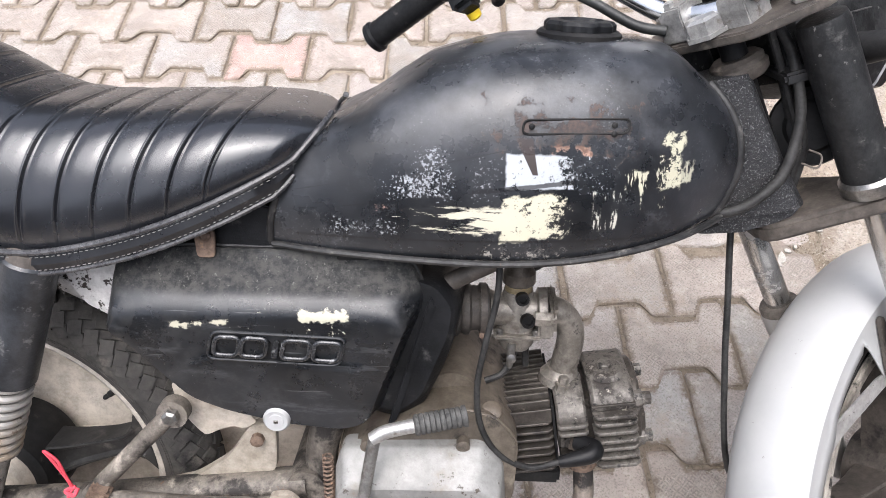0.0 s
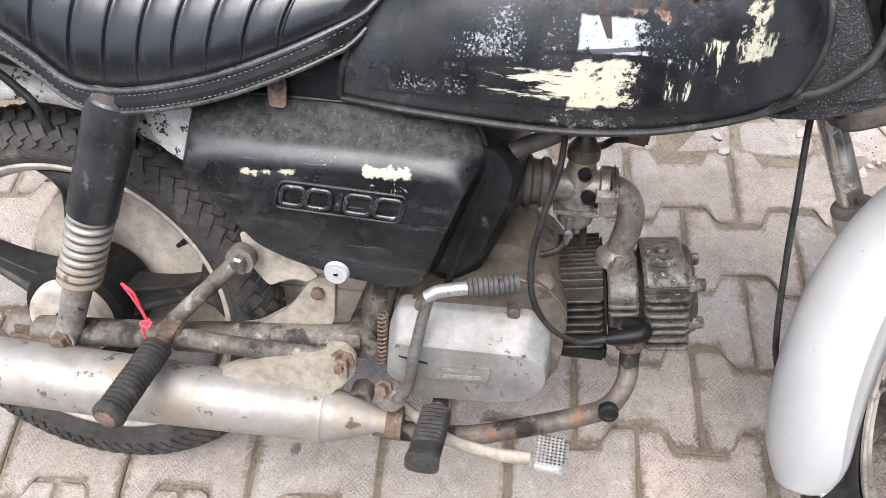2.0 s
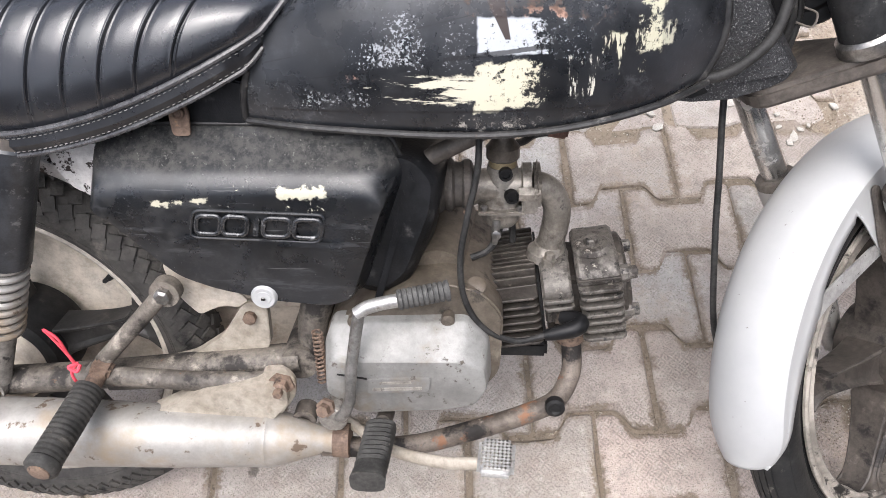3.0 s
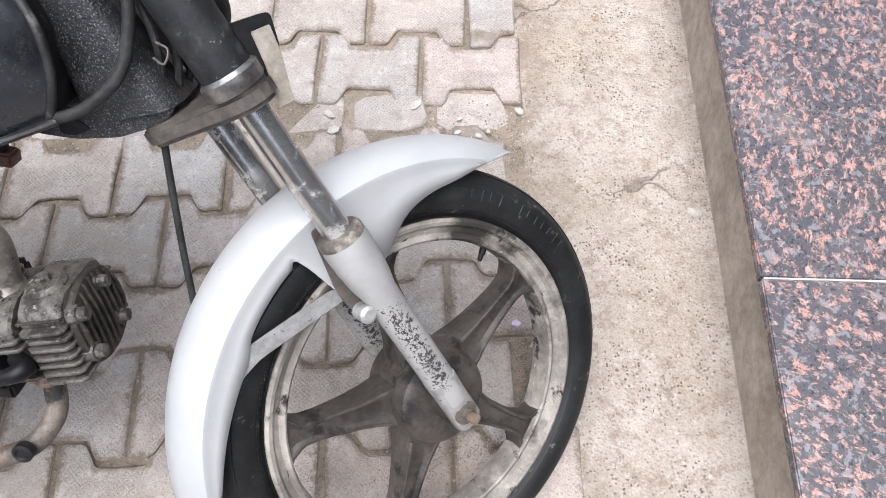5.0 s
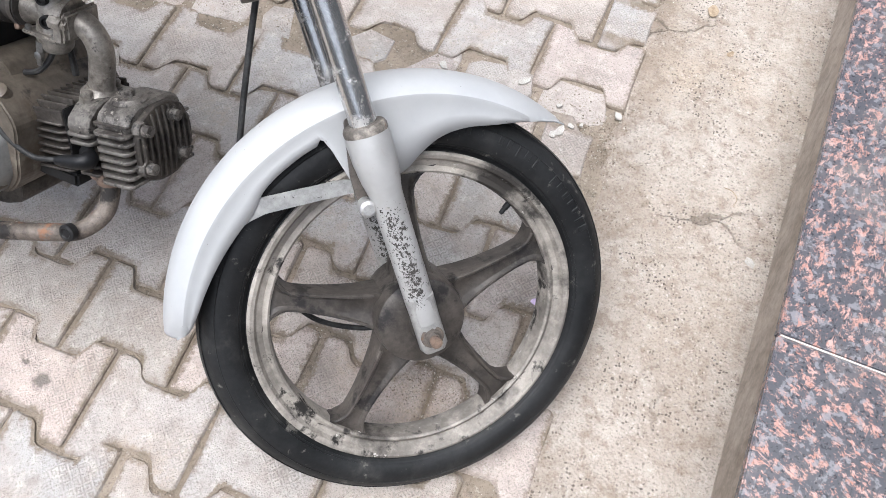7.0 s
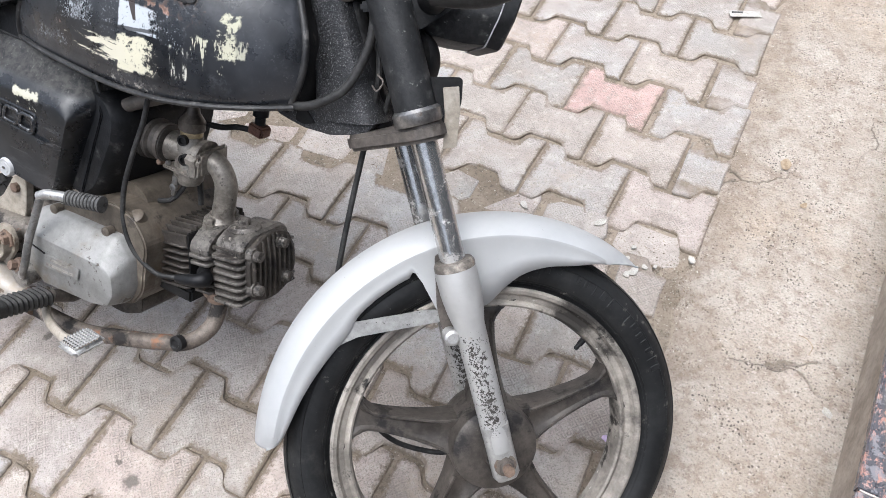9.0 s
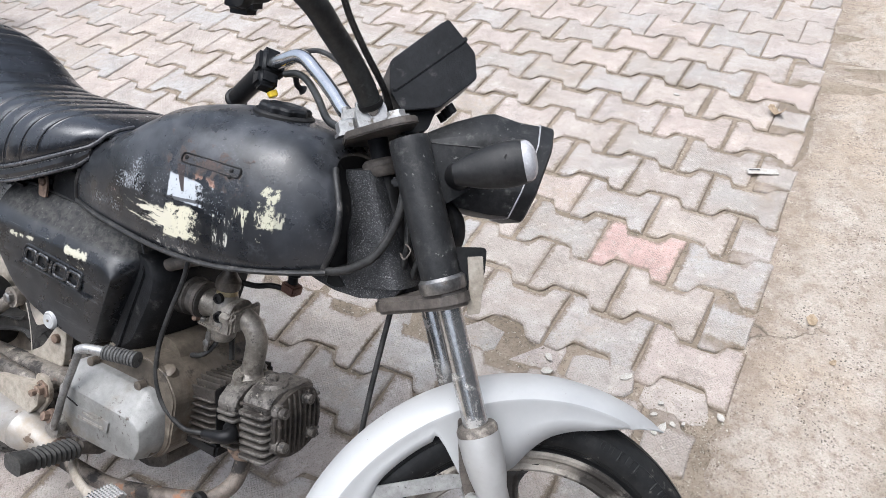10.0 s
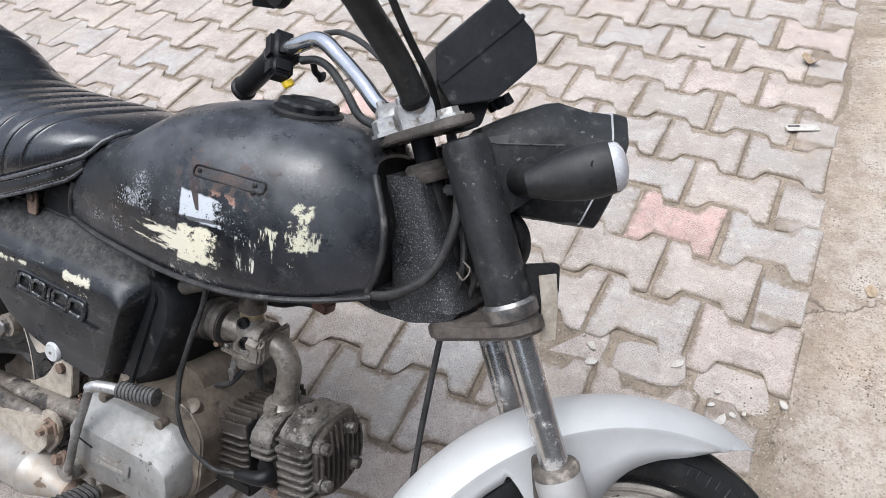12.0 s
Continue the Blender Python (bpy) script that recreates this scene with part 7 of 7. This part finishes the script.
def fuel_system():
    prof = [(0.508, 0.004), (0.510, 0.017), (0.516, 0.0215), (0.528, 0.0235), (0.531, 0.0235), (0.5315, 0.0275), (0.537, 0.0275), (0.5375, 0.0225), (0.546, 0.021), (0.572, 0.0205), (0.578, 0.0185), (0.586, 0.0175)]
    body = part("carburettor", lathe(B(), prof, (0.661, -0.024, 0), (0, 0, 1), 28), M["carb"], bike, "grimy alloy carburettor")
    part("throat", lathe(B(), [(-0.047, 0.025), (-0.032, 0.0235), (-0.024, 0.020), (0.0, 0.0205), (0.022, 0.020), (0.024, 0.026), (0.034, 0.0265), (0.0345, 0.022)], (0.661, -0.024, 0.560), (1, 0, 0.02), 26), M["carb"], body)
    for y in (-0.048, 0.0):
        part("flange_lug", lathe(B(), [(-0.006, 0.009), (0.012, 0.009), (0.0125, 0.0065), (0.019, 0.006)], (0.686, y, 0.560), (1, 0, 0), 6), M["carb"], body, "", 20)
    part("bowl_flange", block(B(), (0.661, -0.024, 0.5345), (0.056, 0.056, 0.006), 0.002), M["carb"], body)
    for x, y in ((0.64, -0.046), (0.682, -0.046), (0.64, -0.004), (0.682, -0.004)):
        part("bowl_screw", lathe(B(), [(0, 0.0042), (0.006, 0.0042), (0.0075, 0.0025)], (x, y, 0.536), (0, 0, 1), 10), M["steel"], body)
    part("drain", sweep(B(), [(0.655, -0.044, 0.524), (0.654, -0.046, 0.500), (0.6535, -0.047, 0.492)], [0.0055, 0.0045, 0.003], 10), M["steel"], body, "pale drain nipple")
    part("drain_screw", lathe(B(), [(0, 0.006), (0.005, 0.006), (0.006, 0.003)], (0.655, -0.046, 0.506), (0, -1, 0), 12), M["steel"], body)
    part("adjuster_port", lathe(B(), [(0, 0.0085), (0.008, 0.0085), (0.0082, 0.0055), (0.004, 0.005)], (0.671, -0.043, 0.556), (0.25, -1, 0), 14), M["black"], body, "dark adjuster port")
    part("adjuster_port", lathe(B(), [(0, 0.008), (0.007, 0.008), (0.0072, 0.005), (0.004, 0.0045)], (0.664, -0.041, 0.583), (0.1, -1, 0), 14), M["black"], body, "dark adjuster port")
    part("choke_lever", block(B(), (0.693, -0.050, 0.548), (0.018, 0.008, 0.026), 0.003), M["carb"], body)
    part("brass_collar", lathe(B(), [(0.584, 0.0165), (0.594, 0.0165), (0.5945, 0.0145)], (0.661, -0.024, 0), (0, 0, 1), 24), M["brass"], body, "dull brass collar")
    part("cable_cap", lathe(B(), [(0.592, 0.0150), (0.596, 0.0195), (0.609, 0.0195), (0.613, 0.0165), (0.622, 0.0105), (0.634, 0.0085), (0.655, 0.007)], (0.661, -0.024, 0), (0, 0, 1), 14), M["carb_cap"], body, "oily brown screw cap", 30)
    part("throttle_cable", sweep(B(), curve([(0.661, -0.024, 0.645), (0.668, -0.02, 0.665), (0.70, 0.0, 0.70)]), 0.0055, 8), M["cable"], body)
    part("overflow_hose", sweep(B(), curve([(0.660, -0.028, 0.512), (0.657, -0.034, 0.497), (0.645, -0.042, 0.480), (0.625, -0.046, 0.472)]), 0.0042, 8), M["cable"], body, "black overflow hose")
    part("vent_hose", sweep(B(), curve([(0.673, -0.014, 0.514), (0.675, -0.012, 0.495), (0.676, -0.010, 0.475)]), 0.0045, 8), M["cable"], body)
    pipe = curve([(0.697, -0.023, 0.560), (0.709, -0.022, 0.557), (0.720, -0.020, 0.547), (0.7275, -0.018, 0.529), (0.7275, -0.017, 0.506), (0.724, -0.015, 0.483), (0.721, -0.013, 0.455)], 6)
    ob = part("intake_pipe", sweep(B(), pipe, 0.0168, 22), M["carb"], bike, "curved dusty intake pipe")
    part("intake_flange", block(B(), (0.702, -0.022, 0.560), (0.009, 0.060, 0.038), 0.004, Matrix.Rotation(0.1, 4, "X")), M["carb"], ob)
    part("lower_flange", lathe(B(), [(0.0, 0.0265), (0.010, 0.0255), (0.013, 0.0215), (0.020, 0.0185)], (0.7195, -0.014, 0.456), (0.1, 0, 1), 24), M["carb"], ob)
    for y in (-0.040, 0.014):
        part("flange_ear", lathe(B(), [(0, 0.0095), (0.010, 0.0095), (0.0105, 0.0065), (0.018, 0.0065), (0.019, 0.004)], (0.7195, y, 0.458), (0.1, 0, 1), 6), M["carb"], ob, "", 20)
    prof = [(-0.040, 0.040), (-0.026, 0.037), (-0.021, 0.031), (-0.017, 0.034), (-0.012, 0.034), (-0.008, 0.029), (-0.004, 0.032), (0.001, 0.032), (0.004, 0.0275), (0.012, 0.0265), (0.014, 0.0285), (0.024, 0.0285), (0.026, 0.024)]
    boot = part("intake_boot", lathe(B(), prof, (0.601, -0.029, 0.562), (1, 0.06, 0), 30), M["boot"], bike, "dusty brown ribbed rubber intake boot")
    part("boot_clip", lathe(B(), [(0.015, 0.0285), (0.015, 0.0302), (0.022, 0.0302), (0.022, 0.0285)], (0.601, -0.029, 0.562), (1, 0.06, 0), 30), M["frame"], boot, "dirty hose clip")
    part("clip_screw", lathe(B(), [(-0.008, 0.0045), (0.008, 0.0045), (0.009, 0.003)], (0.620, -0.038, 0.533), (0, -1, 0.2), 10), M["rust"], boot)


fuel_system()


def exhaust():
    line = curve([(0.752, -0.040, 0.372), (0.756, -0.045, 0.335), (0.755, -0.06, 0.305), (0.735, -0.085, 0.282), (0.695, -0.10, 0.270), (0.63, -0.112, 0.252), (0.56, -0.122, 0.235), (0.50, -0.135, 0.240), (0.44, -0.15, 0.256)], 8)
    ob = part("exhaust_pipe", sweep(B(), line, 0.0130, 18), M["pipe"], bike, "rust-mottled exhaust pipe")
    part("exhaust_flange", lathe(B(), [(-0.006, 0.026), (0.004, 0.026), (0.006, 0.019), (0.016, 0.018)], (0.752, -0.040, 0.364), (0.05, -0.05, -1), 20), M["rust"], ob)
    part("pipe_bolt", lathe(B(), [(0, 0.0125), (0.010, 0.0125), (0.012, 0.008), (0.010, 0.006)], (0.733, -0.098, 0.287), (0, -1, 0.15), 16), M["black"], ob, "black bolt head")
    prof = [(0.0, 0.016), (0.02, 0.0165), (0.03, 0.02), (0.075, 0.0345), (0.085, 0.0355), (0.0865, 0.0365), (0.090, 0.0365), (0.0915, 0.0358), (0.2, 0.0395), (0.35, 0.0425), (0.62, 0.0435), (0.72, 0.041), (0.78, 0.03), (0.79, 0.02)]
    d = Vector((-1, -0.018, 0.018))
    muf = part("muffler", lathe(B(), prof, (0.462, -0.146, 0.262), d, 40), M["muffler"], bike, "long dulled silver muffler with rust patches", 30)
    out = [(0.222, 0.296), (0.30, 0.337), (0.385, 0.350), (0.405, 0.345), (0.405, 0.322), (0.374, 0.286), (0.30, 0.289)]
    part("heat_shield", prism(B(), rounded(out, 0.006), -0.150, -0.122, 0.006), M["cream"], bike, "cream dusted side plate above the muffler")
    part("inlet_clamp", lathe(B(), [(-0.014, 0.0195), (-0.014, 0.0215), (0.006, 0.0215), (0.006, 0.0195)], (0.462, -0.146, 0.262), d, 24), M["rust"], muf, "rusty pipe clamp")
    lathe_at = (0.418, -0.126, 0.285)
    part("mount_eye", lathe(B(), [(-0.012, 0.015), (0.012, 0.015), (0.012, 0.008), (0.006, 0.007)], lathe_at, (0, -1, 0), 20), M["frame"], bike)


exhaust()


def controls():
    line = curve([(0.462, -0.150, 0.315), (0.474, -0.168, 0.322), (0.487, -0.172, 0.352), (0.490, -0.168, 0.385), (0.497, -0.160, 0.43), (0.503, -0.155, 0.463)], 6)
    ob = part("kick_starter", sweep(B(), line, [0.012] * 4 + [0.0072] * (len(line) - 4), 14, 0.8), M["kick"], bike, "worn steel folding kick starter")
    part("kick_boss", lathe(B(), [(-0.02, 0.017), (0.008, 0.017), (0.01, 0.012)], (0.462, -0.156, 0.312), (0, -1, 0), 20), M["alloy"], ob)
    part("pinch_bolt", lathe(B(), [(0, 0.012), (0.006, 0.012), (0.007, 0.008), (0.016, 0.008)], (0.455, -0.158, 0.328), (-0.2, -1, 0.3), 6), M["rust"], ob, "rusty pinch bolt", 20)
    part("pedal_arm", sweep(B(), curve([(0.500, -0.155, 0.462), (0.512, -0.152, 0.469), (0.53, -0.147, 0.472), (0.556, -0.142, 0.475)], 4), 0.0078, 12), M["clamp"], ob)
    prof = [(0.0, 0.009)]
    for i in range(9):
        prof += [(0.002 + 0.0058 * i, 0.0118), (0.0055 + 0.0058 * i, 0.0118), (0.0064 + 0.0058 * i, 0.0102)]
    prof += [(0.056, 0.0125), (0.059, 0.0125), (0.060, 0.008)]
    part("pedal_rubber", lathe(B(), prof, (0.545, -0.1435, 0.474), (0.93, 0.2, 0.1), 18), M["pedal_grey"], ob, "worn grey-black rubber sleeve", 50)
    # front footpeg
    a, b = Vector((0.520, -0.162, 0.303)), Vector((0.518, -0.262, 0.316))
    d = b - a
    k = d.length
    rings = []
    for i in range(26):
        s = k * i / 25
        wid = 0.0172 + (0.0014 if i % 2 else -0.0014) * (1 if i < 20 else 0) + 0.0025 * max(0, i - 19) / 6
        c = a + d * (i / 25)
        ring = [c + Vector((wid * math.copysign(abs(math.cos(t)) ** 0.6, math.cos(t)), 0, 0.75 * wid * math.copysign(abs(math.sin(t)) ** 0.6, math.sin(t)))) for t in (2 * math.pi * j / 20 for j in range(20))]
        rings.append(ring)
    peg = part("front_footpeg", loft(B(), rings), M["peg_rubber"], bike, "ribbed black rubber front footpeg", 50)
    part("peg_bar", sweep(B(), [(0.52, 0.15, 0.282), (0.52, -0.12, 0.284), (0.52, -0.155, 0.300)], 0.0105, 14), M["frame"], peg)
    # brake pedal
    arm = curve([(0.47, -0.125, 0.275), (0.53, -0.17, 0.272), (0.59, -0.195, 0.280), (0.635, -0.208, 0.292), (0.66, -0.212, 0.297)], 6)
    br = part("brake_pedal", sweep(B(), arm, 0.0085, 12, 0.75), M["cream"], bike, "bent steel brake pedal")
    m = Matrix.Translation((0.658, -0.213, 0.307)) @ Matrix.Rotation(radians(-4), 4, "Z") @ Matrix.Rotation(radians(6), 4, "X")
    bm = block(B(), (0, 0, 0), (0.042, 0.052, 0.014), 0.006, m, 3)
    pad = part("pedal_pad", bm, M["clamp"], br, "knurled steel foot pad")
    bm = B()
    for i in range(8):
        for j in range(9):
            if (i in (0, 7)) and (j in (0, 8)):
                continue
            block(bm, m @ Vector((-0.0158 + 0.0045 * i, -0.0188 + 0.0047 * j, 0.0072)), (0.0026, 0.0026, 0.0026), 0, Matrix.Rotation(0.78, 4, "Z"))
    part("knurling", bm, M["bar_chrome"], pad)
    spring = [Vector((0.443 + 0.006 * math.cos(0.9 * i), -0.118 + 0.006 * math.sin(0.9 * i), 0.33 + 0.0009 * i)) for i in range(90)]
    part("return_spring", sweep(B(), spring, 0.0015, 6), M["rust"], br, "rusty return spring")


controls()

# cables round the steering head and to the front hub
pts = [(0.908, -0.012, 0.895), (0.928, -0.022, 0.864), (0.943, -0.036, 0.805), (0.932, -0.052, 0.747), (0.905, -0.062, 0.718), (0.874, -0.066, 0.703), (0.83, -0.055, 0.697)]
part("throttle_hose", sweep(B(), curve(pts), 0.0058, 12), M["cable"], bike, "thick black cable round the steering head")
for dy, dx in ((-0.016, 0.0), (-0.006, 0.012), (0.006, 0.004), (0.016, 0.014)):
    pts = [(0.905 + dx, dy, 0.885), (0.935 + dx, dy, 0.82), (0.955 + dx, dy * 1.4, 0.76), (0.95 + dx, dy, 0.70)]
    part("wiring", sweep(B(), curve(pts), 0.004, 8), M["cable"], bike, "black wiring bundle")
pts = [(0.918, 0.045, 0.70), (0.920, 0.031, 0.627), (0.924, 0.016, 0.556), (0.929, 0.002, 0.474)]
pts += [tuple(STEER @ Vector(p)) for p in ((0.965, 0.09, 0.36), (1.0, 0.086, 0.30), (1.048, 0.082, 0.261), (1.099, 0.08, 0.228), (1.161, 0.075, 0.221), (1.20, 0.06, 0.235))]
part("speedometer_cable", sweep(B(), curve(pts), 0.0042, 10), M["cable"], bike, "thin black speedometer cable")

# a red thread tied to the footrest bracket
knot = Vector((0.150, -0.146, 0.372))
thread = B()
sweep(thread, curve([knot, knot + Vector((-0.004, -0.004, 0.022)), knot + Vector((-0.016, -0.004, 0.046)), knot + Vector((-0.022, -0.004, 0.056)), knot + Vector((-0.008, -0.005, 0.044)), knot + Vector((-0.002, -0.004, 0.02)), knot + Vector((0.001, 0, 0.002))]), 0.0017, 6)
sweep(thread, curve([knot + Vector((0.002, 0, 0.004)), knot + Vector((-0.004, -0.006, -0.008)), knot + Vector((0.0, -0.004, -0.03)), knot + Vector((0.001, 0.004, -0.046))]), 0.0019, 6)
sweep(thread, curve([knot + Vector((0.004, 0, 0.004)), knot + Vector((-0.006, -0.005, 0.001)), knot + Vector((0.003, -0.006, -0.004)), knot + Vector((0.006, 0.0, 0.002))]), 0.0024, 6)
bmesh.ops.transform(thread, matrix=BIKE, verts=thread.verts[:])
tagged(part("thread", thread, M["red_thread"], None), "knotted red cotton thread tied on the footrest bracket", "thread")

# ---- litter on the ground ----
def scrap(name, x, y, size, material, label, category, seed, thick=0.002, z=0.003, curl=0.25):
    rnd = random.Random(seed)
    bm = B()
    k = 9 if curl else 6
    ring = [(size * rnd.uniform(0.6, 1.0) * math.cos(2 * math.pi * j / k), 0.65 * size * rnd.uniform(0.6, 1.0) * math.sin(2 * math.pi * j / k)) for j in range(k)]
    prism(bm, ring, 0, thick)
    turn = Matrix(((1, 0, 0, 0), (0, 0, 1, 0), (0, 1, 0, 0), (0, 0, 0, 1)))
    bmesh.ops.transform(bm, matrix=turn, verts=bm.verts[:])
    for v in bm.verts:
        v.co.z += curl * (v.co.x ** 2 + 0.5 * v.co.y ** 2) / size + curl * 0.25 * size * math.sin(90 * v.co.x + 40 * v.co.y)
    ob = part(name, bm, material, None, "", 30)
    ob.matrix_world = Matrix.Translation((x, y, z)) @ pose(0, 0, 0, 0, 0, rnd.uniform(0, 180))
    return tagged(ob, label, category)


for i, (x, y, s) in enumerate(((0.664, 1.183, 0.017), (0.491, 1.167, 0.016), (0.768, 1.085, 0.017), (0.786, 1.102, 0.011), (0.745, 1.112, 0.010), (0.757, 1.070, 0.012), (0.87, 1.158, 0.013), (0.805, 1.112, 0.008), (0.853, 0.669, 0.008), (1.172, 0.916, 0.014), (0.471, 2.38, 0.012), (0.75, 1.145, 0.009), (0.50, 1.128, 0.018))):
    scrap("stone_chip", x, y, s, M["paper"], "small white stone chip on the paving", "stone chip", i, 0.004, 0.0005, 0)
scrap("petal", 0.826, 0.708, 0.011, M["lilac"], "small lilac petal on the paving", "petal", 31)
scrap("leaf", 0.78, 2.372, 0.035, M["leaf"], "curled dry brown leaf on the paving", "leaf", 32, 0.0015, 0.004, 1.0)
scrap("leaf", 1.0, 1.51, 0.022, M["leaf"], "crumpled dry leaf on the concrete strip", "leaf", 33, 0.001, 0.003, 0.12)
scrap("leaf", 1.056, 1.399, 0.012, M["leaf"], "crumpled dry leaf on the concrete strip", "leaf", 34, 0.001, 0.003, 0.12)
wrap = part("wrapper", block(B(), (0, 0, 0), (0.085, 0.026, 0.003), 0.001), M["paper"], None)
wrap.matrix_world = Matrix.Translation((0.80, 2.045, 0.006)) @ pose(0, 0, 0, 2, 3, 22)
tagged(wrap, "white torn paper wrapper lying on the paving", "wrapper")
part("print_band", block(B(), (-0.022, 0.004, 0.0022), (0.03, 0.006, 0.001)), M["pedal_grey"], wrap)
string = part("straw", sweep(B(), curve([(1.10, 1.06, 0.004), (1.116, 1.056, 0.005), (1.128, 1.042, 0.0045), (1.124, 1.022, 0.004)]), 0.0008, 6), M["leaf"], None)
tagged(string, "pale bent straw on the concrete strip", "straw")


def gravel():
    rnd = random.Random(11)
    verts, faces = [], []
    for i in range(7600):
        u = rnd.random()
        low = -0.003
        if u < 0.12:
            x, y = rnd.gauss(0.865, 0.06), 1.08 + rnd.gauss(0, 0.04)
        elif u < 0.22:
            x, y = rnd.uniform(-0.6, 0.95), 1.145 + rnd.gauss(0, 0.03)
        elif u < 0.42:
            x, y = rnd.gauss(0.90, 0.025), rnd.uniform(-0.4, 3.5)
        elif u < 0.50:
            y = rnd.uniform(-0.3, 2.3)
            x = edge_x(y) - abs(rnd.gauss(0, 0.02))
        elif u < 0.66:
            x, y, low = rnd.gauss(0.70, 0.055), rnd.gauss(0.515, 0.045), 0.0
        elif u < 0.76:
            x, y = rnd.uniform(0.93, 1.12), rnd.uniform(-0.2, 2.6)
        else:
            # along the joints of the nearer blocks
            k = rnd.randint(-3, 5)
            x, y = rnd.uniform(-0.6, 0.9), 0.2175 + 0.150 * k
            y += rnd.gauss(0, 0.009) + 0.0185 * math.copysign(1, math.sin(2 * math.pi * x / 0.2105))
        s = rnd.uniform(0.0008, 0.0026) * (0.75 if u > 0.5 else 1.0)
        a = rnd.uniform(0, math.pi)
        c, t = s * math.cos(a), s * math.sin(a)
        k = rnd.uniform(0.5, 0.95)
        n = len(verts)
        verts += [(x + c, y + t, low), (x - k * t, y + k * c, low + 0.2 * s), (x - c, y - t, low), (x + k * t, y - k * c, low), (x + 0.2 * c, y + 0.2 * t, low + rnd.uniform(0.7, 1.3) * s)]
        faces += [(n, n + 1, n + 4), (n + 1, n + 2, n + 4), (n + 2, n + 3, n + 4), (n + 3, n, n + 4), (n + 3, n + 2, n + 1, n)]
    me = bpy.data.meshes.new("gravel")
    me.from_pydata(verts, [], faces)
    me.materials.append(M["grit"])
    tagged(new("gravel", me), "loose sandy grit in the paving seams", "gravel", "", "stuff")


def parked_tyre():
    ob = part("parked_tyre", lathe(B(), [(0.04 * math.sin(t), 0.26 + 0.045 * math.cos(t)) for t in (2 * math.pi * j / 16 for j in range(16))], (0, 0, 0.305), (0, 1, 0), 64, True), M["rubber"], None)
    ob.matrix_world = Matrix.Translation((-2.545, 1.86, -0.004)) @ pose(0, 0, 0, 0, 0, 12)
    tagged(ob, "dusty black motorcycle tyre standing on the paving", "tyre")
    part("rim", lathe(B(), [(-0.02, 0.215), (-0.024, 0.225), (-0.01, 0.218), (0.01, 0.218), (0.024, 0.225), (0.02, 0.215), (0.012, 0.2), (-0.012, 0.2)], (0, 0, 0.305), (0, 1, 0), 64, True), M["rim"], ob)


parked_tyre()
gravel()
paving()
